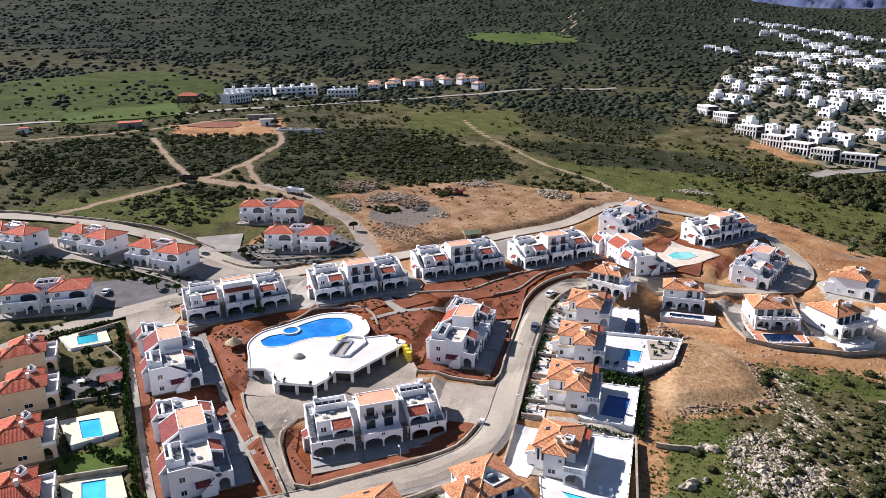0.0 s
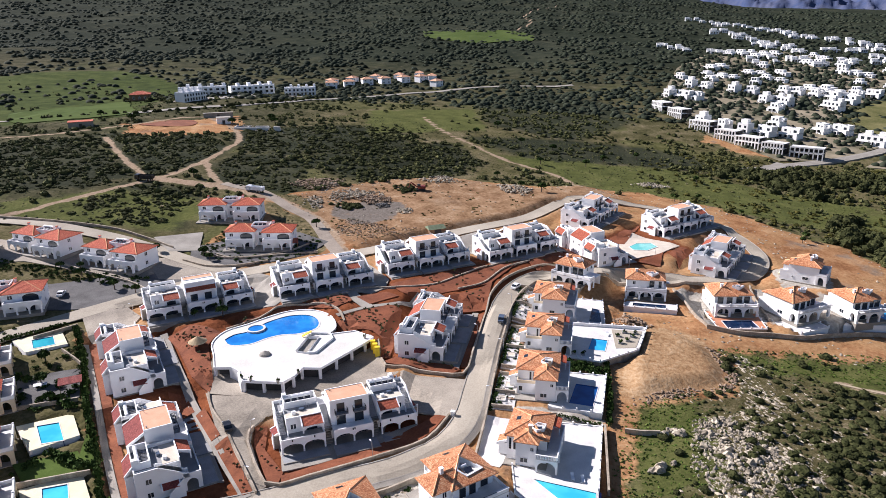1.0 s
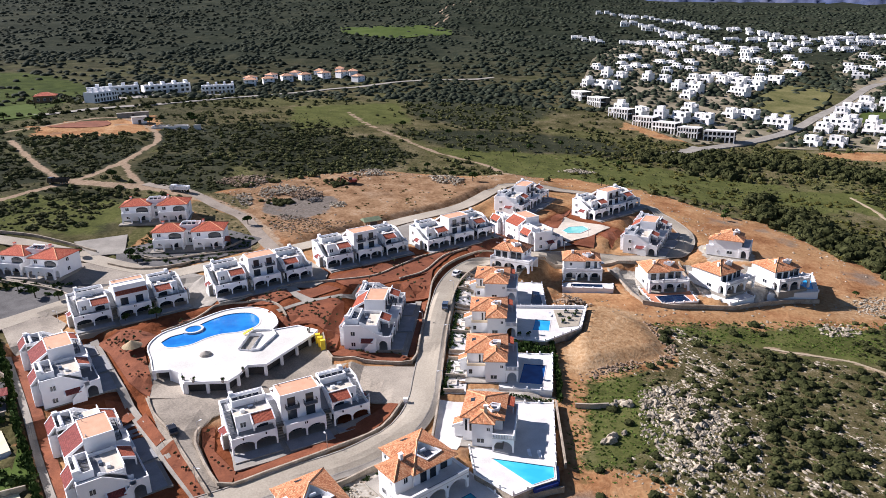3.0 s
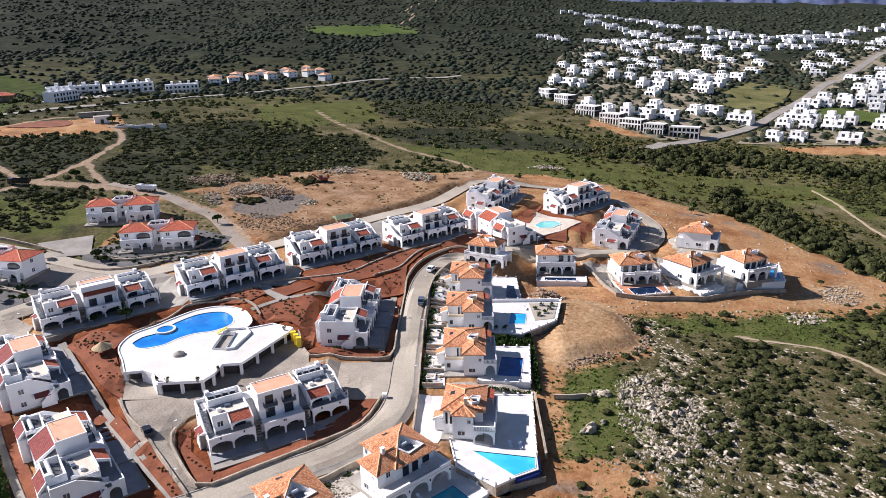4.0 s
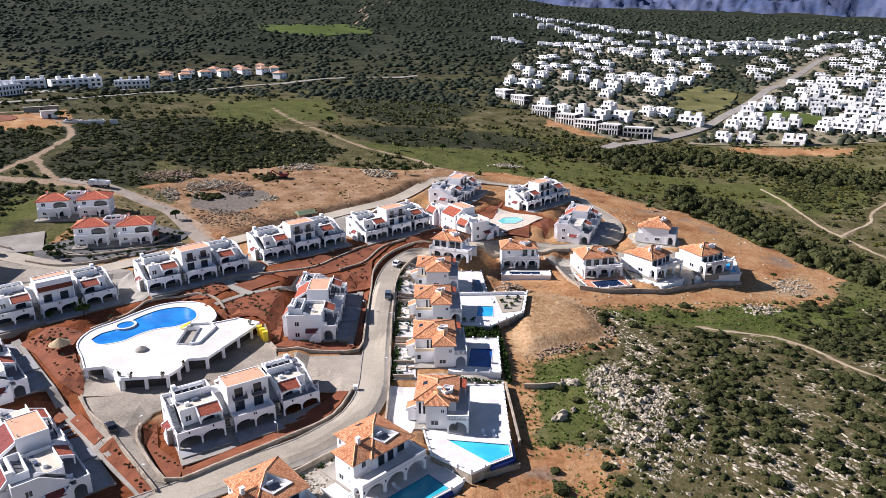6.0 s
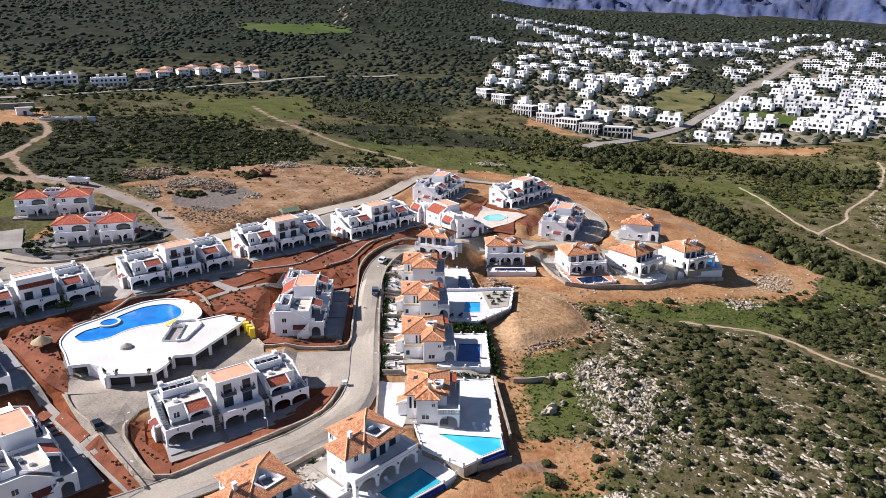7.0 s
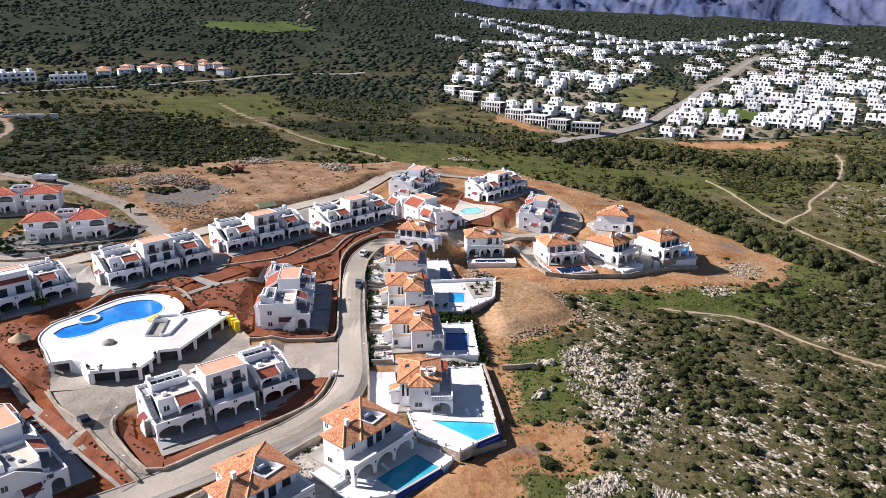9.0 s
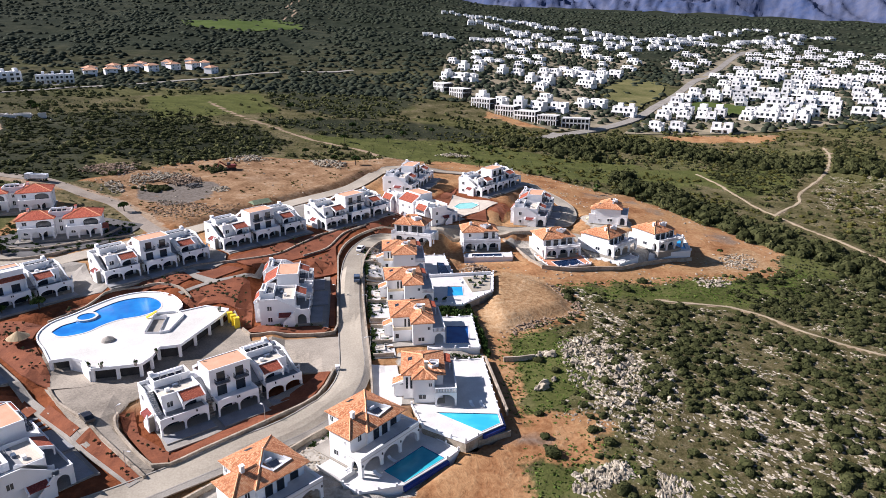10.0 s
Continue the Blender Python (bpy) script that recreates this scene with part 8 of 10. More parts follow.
def tree(name, label, h, spread_, material, n=150, leaf=0.16, group="", trunk=0.14):
    """Tapered trunk, a few limbs and a crown of leaf sprays with gaps."""
    t = thing(name, label, "tree", group)
    mb = Mb().cyl(0, 0, -0.3, h * 0.45, trunk, trunk * 0.6, 7)
    for k in range(5):
        a = k * 1.257 + 0.4
        x_, y_ = math.cos(a) * spread_ * 0.5, math.sin(a) * spread_ * 0.5
        b0, b1 = h * 0.38, h * (0.62 + 0.06 * (k % 3))
        w = trunk * 0.35
        mb.hexa([(-w, -w, b0), (w, -w, b0), (w, w, b0), (-w, w, b0)], [(x_ - w * 0.5, y_ - w * 0.5, b1), (x_ + w * 0.5, y_ - w * 0.5, b1), (x_ + w * 0.5, y_ + w * 0.5, b1), (x_ - w * 0.5, y_ + w * 0.5, b1)])
    part("trunk", mb, BARK, t)
    q = clump(n, 1.0, 0.9, leaf).reshape(-1, 3) * np.array([spread_, spread_, h * 0.55]) + np.array([0, 0, h * 0.40])
    me = fast_mesh("crown", q, np.arange(len(q)).reshape(-1, 4), 4)
    me.materials.append(material)
    cr = new("crown", me)
    cr.parent = t
    return t


sapling = tree("young_tree", "spindly young tree in red soil", 2.2, 0.8, OLIVE, 44, 0.26, "young garden trees", 0.06)
sapling.matrix_basis = pose(-92, 158, lie(-92, 158))
for bi, count in ((2, 34), (6, 40), (10, 16), (12, 20), (0, 5), (13, 8), (7, 7), (4, 5), (9, 8)):
    bed = BEDS[bi]
    xs_, ys_ = [q[0] for q in bed], [q[1] for q in bed]
    made = 0
    while made < count:
        x_, y_ = rng.uniform(min(xs_), max(xs_)), rng.uniform(min(ys_), max(ys_))
        if inside(x_, y_, bed) and away(x_, y_, bed, True) > 0.5:
            s_ = float(rng.uniform(0.32, 0.72))
            c_ = copy_thing(sapling, pose(x_, y_, lie(x_, y_) + 0.15, 0, 0, float(rng.uniform(0, 360))))
            c_.scale = (s_, s_, s_)
            made += 1
olive = tree("olive_tree", "rounded grey green olive tree", 4.6, 2.4, HEDGE, 210, 0.16, "field trees", 0.22)
olive.matrix_basis = pose(-120, 214, lie(-120, 214))
for x_, y_, s_ in ((-116, 211, 0.8), (-166, 290, 1.1), (-138, 214, 0.9), (-20, 330, 1.0), (-10, 326, 1.2), (-34, 352, 1.0), (52, 342, 1.1), (64, 352, 0.9), (80, 330, 0.8), (100, 302, 1.0), (97, 296, 0.7), (-150, 190, 0.9), (-142, 188, 0.8),
                   (-134, 184, 1.0), (-126, 183, 0.8), (-160, 193, 0.8), (-154, 195, 0.7), (-96, 178, 0.9), (-92, 174, 1.0), (-100, 172, 0.7), (120, 226, 0.6), (-124, 141, 1.0), (-118, 132, 0.9), (-111, 126, 0.8),
                   (-60, 450, 1.3), (-30, 440, 1.2), (-10, 430, 1.3), (20, 420, 1.2), (-50, 480, 1.4), (40, 440, 1.2), (70, 400, 1.1), (-92, 250, 1.0), (-15, 395, 1.1), (10, 404, 1.2), (-200, 396, 1.4), (-186, 420, 1.4), (-180, 412, 1.2), (-262, 388, 1.4), (-290, 398, 1.3)):
    c_ = copy_thing(olive, pose(x_, y_, lie(x_, y_), 0, 0, x_ * 37 % 360))
    c_.scale = (s_, s_, s_)


x, y = rng.uniform(-170, -70, 3000), rng.uniform(75, 162, 3000)
keep = inside(x, y, GARDENS) & (rng.random(3000) < 0.3)
for hx, hy in ((-137, 133.5), (-125, 120.5), (-112, 105), (-99.5, 90.5)):
    keep &= np.hypot(x - hx, y - hy) > 8.5
for cx, cy, r_ in ((-133, 150.5, 10), (-103.5, 116, 10), (-88, 99, 10)):
    keep &= np.hypot(x - cx, y - cy) > r_
p = np.stack([x[keep], y[keep]], -1)
scatter("garden_shrubs", NEAR, p, rng.uniform(0.5, 1.5, len(p)), HEDGE, "dark garden shrubs round the cream houses", "shrubs", 4, (0.8, 1.5))


def hedge(line, h, w, label):
    """A clipped but uneven hedge along a line."""
    pts = np.array(curve(line, 0.55))
    q = []
    for px, py in pts:
        c3 = clump(16, 1.0, 1.0, 0.34).reshape(-1, 3) * np.array([w, w, h * 0.8 * rng.uniform(0.8, 1.15)]) + np.array([px + rng.normal() * 0.1, py + rng.normal() * 0.1, lie(px, py) + h * 0.1])
        q.append(c3)
    q = np.concatenate(q)
    me = fast_mesh("hedge", q, np.arange(len(q)).reshape(-1, 4), 4)
    me.materials.append(HEDGE)
    return tagged(new("hedge", me), label, "hedge", kind="stuff")


hedge([(-128, 158), (-115, 143.5), (-102, 127), (-88.6, 111.6), (-79, 100), (-70, 92)], 2.2, 1.0, "tall dark green boundary hedge")
hedge([(-112, 127), (-104, 125)], 1.6, 1.2, "garden hedge between plots")
hedge([(-98, 110), (-91, 108), (-86, 108)], 1.5, 1.4, "garden hedge between plots")
hedge([(17, 143), (17.6, 152), (17.4, 161), (17, 172)], 1.7, 0.9, "leafy hedge along the terrace wall")
hedge([(4, 143.4), (10, 143), (15, 143)], 0.8, 0.6, "low garden shrubs between terraces")
for yy, hh in ((165.2, 1.3), (166.8, 1.6), (168.4, 1.2)):
    hedge([(6.4, yy), (11, yy + 0.2), (15.8, yy - 0.2)], hh, 1.1, "dark garden shrubs between two terraces")
for y0_, y1_ in ((143, 158), (165, 186), (192, 209)):
    hedge([(-9.4, y0_), (-9.2, (y0_ + y1_) / 2), (-9.0, y1_)], 0.8, 0.7, "low shrubs along the front garden wall")
hedge([(-133, 160), (-140, 152), (-146, 144)], 1.2, 0.9, "roadside garden hedge")
hedge([(-20, 119), (-15, 121.6)], 0.7, 0.6, "low shrubs in the front garden")

# ---- stones ----
def rock(seed):
    """A craggy stone with ledges and hollows."""
    bm = bmesh.new()
    bmesh.ops.create_icosphere(bm, subdivisions=2, radius=1.0)
    r = np.random.default_rng(seed)
    for v in bm.verts:
        n = noise.noise(v.co * 1.3 + Vector((seed, 0, 0))) + 0.6 * noise.noise(v.co * 3.1 + Vector((0, seed, 0)))
        v.co = v.co * (0.9 + 0.55 * n + r.uniform(-0.07, 0.07))
        v.co.z = max(v.co.z, -0.35)
    tri = np.array([[tuple(v.co) for v in f.verts] for f in bm.faces])
    bm.free()
    return tri


BOULDERS = []
for s_ in range(6):
    mb = Mb()
    for tri in rock(40 + s_) * np.array([1.0, 0.8, 0.75]):
        mb.face(*tri)
    me = to_mesh(mb, ROCK, "boulder")
    BOULDERS.append(me)


def outcrop(label, poly, count, size, group=""):
    """Pale limestone blocks bedded close together."""
    o = thing("rock_outcrop", label, "rock", group)
    xs_, ys_ = [q[0] for q in poly], [q[1] for q in poly]
    made = 0
    while made < count:
        x_, y_ = rng.uniform(min(xs_), max(xs_)), rng.uniform(min(ys_), max(ys_))
        if inside(x_, y_, poly):
            b_ = new("boulder", BOULDERS[int(rng.integers(0, 6))])
            s_ = size * float(rng.uniform(0.5, 1.5)) * (2.2 if made % 9 == 0 and count > 100 else 1.0)
            b_.matrix_basis = pose(x_, y_, lie(x_, y_) + 0.12 * s_ * (made % 9 > 0), float(rng.uniform(-25, 25)), float(rng.uniform(-25, 25)), float(rng.uniform(0, 360))) @ Matrix.Diagonal((s_, s_ * float(rng.uniform(0.5, 0.9)), s_ * float(rng.uniform(0.7, 1.3)), 1))
            b_.parent = o
            made += 1
    return o


def crags(label, poly, count, size):
    """Upright splinters and ribs of limestone crowded together, weathered pale, with dark clefts between."""
    xs_, ys_ = [q[0] for q in poly], [q[1] for q in poly]
    x_, y_ = rng.uniform(min(xs_), max(xs_), count * 3), rng.uniform(min(ys_), max(ys_), count * 3)
    rib = np.abs(np.sin((x_ * 0.9 + y_ * 0.35) / 1.1 + field(x_, y_, 6, 14) * 5))
    ok_ = inside(x_, y_, poly) & (rng.random(count * 3) < 0.15 + 0.85 * (rib > 0.45))
    pts = np.stack([x_[ok_], y_[ok_]], -1)[:count]
    forms = []
    for k in range(8):
        t_ = lump(300 + k) * np.array([1.25, 0.6, 0.75])
        forms.append(t_ + np.array([0.5, 0.35, 0]) * t_[:, :, 2:3])
    return scatter("limestone_crags", forms, pts, size * rng.uniform(0.4, 1.3, len(pts)) * rng.uniform(0.6, 1.2, len(pts)), ROCK, label, "rock", 3, (0.35, 1.25), 0.9)


outcrop("jagged pale limestone outcrop on the hill", [(35, 142), (37, 150), (44, 155), (52, 146), (52, 136), (44, 132), (38, 136)], 280, 0.46)
crags("jagged limestone ribs of the outcrop", [(33, 133), (36, 151), (44, 155), (50, 149), (54, 140), (55, 130), (48, 124), (40, 126), (34, 129)], 1300, 0.46)
crags("broken limestone ledges below the outcrop", [(26, 120), (37, 124), (48, 128), (58, 126), (56, 116), (44, 110), (33, 115)], 600, 0.36)
crags("low jagged limestone ledge near the dirt track", [(23.6, 97.6), (24.6, 102), (30.4, 103.4), (36, 105.4), (36, 101), (29, 97.6)], 420, 0.6)
crags("broken limestone ledge in the grass", [(37.5, 95), (40.6, 101.5), (45.6, 98.8), (44, 94)], 220, 0.55)
outcrop("low jagged limestone ledge near the dirt track", [(24.4, 98.4), (25, 101.6), (30.4, 102.8), (35.6, 104.6), (34.8, 101.4), (29, 98.4)], 60, 0.55)
outcrop("broken pale limestone ledge on the hill", [(38, 127), (49, 136), (63, 140), (54, 124), (40, 114)], 170, 0.34)


def heap(label, poly, count, size, rise, material=ROCK):
    """A dumped pile of broken stones and earth, highest in its middle."""
    mx, my = sum(q[0] for q in poly) / len(poly), sum(q[1] for q in poly) / len(poly)
    reach = max(math.hypot(q[0] - mx, q[1] - my) for q in poly)
    q = []
    while len(q) < count:
        x_, y_ = rng.normal(mx, reach * 0.5), rng.normal(my, reach * 0.5)
        if inside(x_, y_, poly):
            up = rise * max(0.0, 1 - away(x_, y_, [(mx, my), (mx + 0.1, my)]) / reach) ** 0.7 * rng.uniform(0.3, 1.0)
            s_ = size * rng.uniform(0.35, 1.3)
            a = rng.uniform(0, 6.28)
            tri = lump(int(rng.integers(0, 60))).reshape(-1, 3) * np.array([s_, s_ * 0.75, s_ * 0.6])
            q.append(np.stack([tri[:, 0] * math.cos(a) - tri[:, 1] * math.sin(a) + x_, tri[:, 0] * math.sin(a) + tri[:, 1] * math.cos(a) + y_, tri[:, 2] + lie(x_, y_) + up * 0.85], -1))
    q = np.concatenate(q)
    me = fast_mesh("rubble_heap", q, np.arange(len(q)).reshape(-1, 3), 3)
    me.materials.append(material)
    return tagged(new("rubble_heap", me), label, "rubble", kind="stuff")


heap("long bank of grey and red building rubble", [(-124, 296), (-119, 306), (-102, 314), (-100, 307), (-104, 297), (-111, 293)], 420, 0.6, 1.8, RUBBLE)
heap("pale slabs dumped among the rubble", [(-112, 303), (-104, 308), (-101, 303), (-106, 298)], 60, 0.75, 1.0)
heap("spoil heap of dark earth and broken stone", [(-88, 288), (-84, 297), (-74, 294), (-72, 284), (-80, 281)], 330, 0.6, 2.0, RUBBLE)
heap("rough bank of pale broken stone", [(-101, 296), (-92, 302), (-80, 302), (-76, 297), (-86, 294), (-90, 288), (-93.7, 277), (-99, 281)], 420, 0.55, 1.2)
heap("grey pile of crushed stone", [(-78, 283), (-74, 285), (-71, 281), (-75, 278)], 120, 0.5, 1.6, GREY_GRAVEL)
heap("small tip of pale broken stone", [(-111, 284.4), (-103.2, 286), (-97.6, 272), (-100.7, 269.4), (-105, 276)], 170, 0.55, 0.9)
heap("low mound of stones on cleared earth", [(-68, 280), (-61, 280), (-59, 273), (-65, 272)], 110, 0.5, 0.6)
heap("stony earth bank above the road", [(-87, 260), (-79, 262), (-62, 252.6), (-53, 256), (-53, 250), (-69, 238), (-81, 245)], 420, 0.38, 0.9, RUBBLE)
heap("row of pale stones beside the dig", [(-72, 326), (-59, 340), (-48, 330), (-60, 322)], 190, 0.65, 1.2)
heap("big pile of pale quarried boulders", [(-32, 334), (-20, 338), (-14, 324), (-16, 315), (-27, 318)], 240, 0.75, 1.8)
heap("pile of pale boulders in the meadow", [(32, 372), (42, 368), (56, 378), (46, 384)], 190, 0.65, 1.1)
heap("ragged tip of pale sand and stones", [(112, 212), (116, 222), (132, 230), (133, 220), (124, 210)], 330, 0.4, 0.3)
heap("bank of loose rubble under the earth mound", [(44, 192), (49, 192), (51, 178), (48, 168), (40, 164), (41, 167), (47, 172), (47, 182)], 160, 0.55, 0.3, RUBBLE)
heap("bank of loose rubble under the earth mound", [(40, 164), (34, 160), (22, 153), (22, 156), (33, 164), (41, 168)], 110, 0.45, 0.2, RUBBLE)
heap("rubble along the green strip", [(94, 200), (104, 204), (112, 202), (108, 196), (98, 194)], 110, 0.6, 0.3)
heap("heap of brown building rubble by the terrace", [(19, 197), (27, 195), (31, 200), (24, 207), (20, 205)], 200, 0.6, 2.2, RUBBLE)
heap("loose pale stones in the yard between two villas", [(-29, 109.5), (-22, 114.5), (-19.5, 110), (-22, 104), (-26, 106)], 130, 0.3, 0.15)
heap("loose building stones in the front yard", [(-9, 196), (-5, 196), (-5, 212), (-9, 212)], 110, 0.45, 0.3)
outcrop("pair of big weathered boulders in grass", [(28, 141.6), (33, 143.6), (34, 146), (29, 144.4)], 9, 1.1)
outcrop("pair of big weathered boulders in grass", [(25, 128), (30, 130.4), (30, 132.6), (25, 130.2)], 9, 1.0)
x, y = np.concatenate([rng.uniform(24, 190, 64000), rng.uniform(200, 300, 20000)]), np.concatenate([rng.uniform(62, 210, 64000), rng.uniform(255, 355, 20000)])
d = np.clip(field(x, y, 16, 21) * 1.6 + 0.30 - 0.16 * (y > 128) + 0.12 * (x > 90) + 0.38 * (y < 150) * (x > 52) + 0.45 * (y < 122) * (x > 56), 0.06, 1)
d = np.maximum(d, 0.9 * (inside(x, y, [(34, 140), (36, 152), (45, 157), (54, 148), (64, 141), (54, 122), (39, 112), (36, 128)])))
d = np.where((y > 215) & ~inside(x, y, [(231, 340), (262, 362), (292, 364), (304, 330), (262, 272), (228, 284), (214, 298)]), 0.02, d)
d = np.where((y > 255) & (x > 205), np.clip(d * 2.2, 0, 0.9), d) * (free(x, y) > 0.3)
stripe = np.abs(np.sin((x * 0.8 + y * 0.6) / 5.0 + field(x, y, 25, 4) * 4))
keep = rng.random(len(x)) < d * (0.18 + 0.6 * (stripe > 0.62))
p = np.stack([x[keep], y[keep]], -1)
scatter("field_stones", [lump(80 + k) * np.array([1.45, 0.8, 1.0]) for k in range(6)], p, rng.uniform(0.14, 0.42, len(p)) * rng.uniform(0.5, 1.8, len(p)) * np.where((p[:, 1] > 128) & (p[:, 0] > 58), 0.8, 1.0), ROCK, "pale limestone ribs and scattered stones", "stones", 3, (0.4, 0.9), -0.9)
x, y = rng.uniform(-130, 150, 16000), rng.uniform(195, 345, 16000)
edge_d = np.full(len(x), 99.0)
for poly in CLEARED[:3]:
    edge_d = np.minimum(edge_d, away(x, y, poly, True))
keep = (rng.random(len(x)) < np.clip(0.5 - edge_d / 9, 0.05, 0.4)) & ((np.array([within(x, y, q, 5) for q in CLEARED[:3]]).max(0) > 0)) & (away(x, y, MAIN_ROAD) > 4) & (away(x, y, BACK_ROAD) > 5) & ~(inside(x, y, [(46, 203), (108, 219), (94, 245), (60, 236)]))
p = np.stack([x[keep], y[keep]], -1)
scatter("spoil_stones", [lump(90 + k) for k in range(5)], p, rng.uniform(0.12, 0.6, len(p)), ROCK, "loose stones along the edge of the cleared earth", "stones", 3, (0.4, 0.9))

# ---- the white town beyond the valley ----
ribbon("road_town", TOWN_ROAD, 3.6, 3.6, CONCRETE, "pale grey main road of the white town", "road", 0.5, thick=1.0)
ribbon("road_town_b", curve([(130, 466), (118, 452), (96, 440)], 8), 4, 4, CONCRETE, "pale road end at the town's edge", "road", 0.6, thick=1.0)
drape("town_ground", TOWN_A, plain("town_earth", (0.085, 0.085, 0.05), (0.32, 0.27, 0.19), 0.95, (0.03, 0.12), 0.3, spec=0.03, world_space=True), "dusty ground with yards and lanes between houses", "ground", 0.3, cell=20)
drape("town_ground", TOWN_B, bpy.data.materials["town_earth"], "dusty ground with yards and lanes between houses", "ground", 0.3, cell=20)
drape("town_field", ragged(TOWN_FIELD, 9, 8), plain("town_meadow", (0.07, 0.08, 0.025), (0.20, 0.18, 0.08), 0.95, (0.05, 0.5), 0.3, spec=0.03, world_space=True), "rough open field inside the town", "field", 0.6, cell=20)
MEADOW = plain("bright_meadow", (0.045, 0.072, 0.016), (0.088, 0.118, 0.034), 0.95, (0.02, 0.2), 0.3, spec=0.03, world_space=True)
drape("meadow", ragged([(-250, 1160), (-170, 1150), (-90, 1120), (-70, 1020), (-110, 985), (-160, 965), (-220, 1020)], 15, 9), MEADOW, "bright green sown field on the far slope", "field", 0.8, cell=20)
drape("meadow", ragged([(-366, 410), (-345, 446), (-327, 474), (-300, 440), (-280, 414), (-302, 388), (-330, 370)], 8, 6), MEADOW, "bright green meadow by the far road", "field", 0.4, cell=10)
drape("town_lawn", ragged(TOWN_PARK, 8, 3), plain("town_lawn_grass", (0.05, 0.075, 0.018), (0.09, 0.115, 0.034), 0.95, (0.05, 0.5), 0.2, spec=0.03, world_space=True), "bright green lawn between white houses", "lawn", 0.7, cell=20)


def town_house(boxes, wins, label, name="town_house"):
    """A cubic white house of stacked boxes with roof parapets and dark openings."""
    h = thing(name, label, "house", "houses of the white town")
    for x0, y0, z0, x1, y1, z1 in boxes:
        w = part("wall", Mb().box(x0, y0, z0 - (2.5 if z0 == 0 else 0), x1, y1, z1), WHITE_OLD, h)
        part("parapet", Mb().tube_wall(x0, y0, x1, y1, z1, z1 + 0.7, 0.3), WHITE_OLD, w)
    for x, y, z, ww, hh in wins:
        mb = Mb().box(x - ww / 2, y - 0.06, z, x + ww / 2, y + 0.05, z + hh)
        part("window", mb, GLASS, h, "dark window opening")
    for i, (x0, y0, z0, x1, y1, z1) in enumerate(boxes):
        yc = y0 + (y1 - y0) * (0.35 if i % 2 else 0.62)
        part("window", Mb().box(x0 - 0.06, yc - 0.5, z0 + 0.9, x0 + 0.05, yc + 0.5, z0 + 2.1), GLASS, h, "dark window opening")
    x0, y0, z0, x1, y1, z1 = boxes[0]
    part("porch", Mb().box(x0 + 0.5, y0 - 2.0, 2.6, x0 + (x1 - x0) * 0.6, y0, 2.85).box(x0 + 0.5, y0 - 2.0, -2.5, x0 + 0.9, y0 - 1.6, 2.6).box(x0 + (x1 - x0) * 0.6 - 0.4, y0 - 2.0, -2.5, x0 + (x1 - x0) * 0.6, y0 - 1.6, 2.6), WHITE_OLD, h)
    return h


HOUSE_KINDS = [
    town_house([(-5, -4, 0, 5, 4, 3.2), (-5, -1, 3.2, 2, 4, 6.2), (2, 1, 3.2, 5, 4, 5.4)], [(-3, -4, 0.6, 1.8, 1.9), (1, -4, 0.6, 2.2, 1.9), (-2.6, -1, 3.9, 1.6, 1.8), (0.4, -1, 3.9, 1.2, 1.6)], "white cubic two storey town house"),
    town_house([(-7, -4, 0, 7, 4, 3.2), (-7, 0, 3.2, -1, 4, 6.2), (1, -1.5, 3.2, 7, 4, 6.4)], [(-5, -4, 0.6, 2, 1.9), (-1, -4, 0.6, 2, 1.9), (3, -4, 0.6, 2, 1.9), (-4, 0, 3.9, 1.8, 1.8), (4, -1.5, 3.9, 2.4, 1.8)], "white terraced town house pair with roof terraces"),
    town_house([(-4, -4, 0, 4, 4, 6.2), (-4, 0, 6.2, 1, 4, 8.6)], [(-2, -4, 0.7, 1.6, 1.8), (2, -4, 0.7, 1.6, 1.8), (-2, -4, 3.8, 1.6, 1.6), (2, -4, 3.8, 1.6, 1.6)], "tall white town house with a roof room"),
    town_house([(-9, -4, 0, 9, 4, 3.1), (-9, -2, 3.1, 9, 4, 6.2), (-6, 1, 6.2, -2, 4, 8.4), (3, 1, 6.2, 7, 4, 8.4)], [(-7, -4, 0.5, 2.2, 2), (-3, -4, 0.5, 2.2, 2), (1, -4, 0.5, 2.2, 2), (5, -4, 0.5, 2.2, 2), (-6, -2, 3.6, 2, 1.9), (-2, -2, 3.6, 2, 1.9), (2, -2, 3.6, 2, 1.9), (6, -2, 3.6, 2, 1.9)], "long white terrace of town houses"),
]
UNFINISHED = thing("concrete_shell", "unfinished grey white concrete building with open bays", "building", "houses of the white town")
for f in range(2):
    part("floor_slab", Mb().box(-14, -5, f * 3.2 + 2.9 - (3 if f == 0 else 0) * 0, 14, 5, f * 3.2 + 3.2), WHITE_OLD, UNFINISHED)
# Near black colour stands in for the unlit depth of the bays.
part("back_wall", Mb().box(-14, 1.0, -2.5, 14, 5, 6.1), DARK_IN, UNFINISHED, "interior wall coloured dark to look unlit")
for i in range(8):
    part("column", Mb().box(-14 + i * 3.9, -5, -2.5, -14 + i * 3.9 + 0.9, -4.2, 6.1), WHITE_OLD, UNFINISHED)
part("parapet", Mb().box(-14, -5, 6.4, 14, -4.7, 7.0).box(-14, -5, 3.2, 14, -4.7, 3.7), WHITE_OLD, UNFINISHED)
spots = []
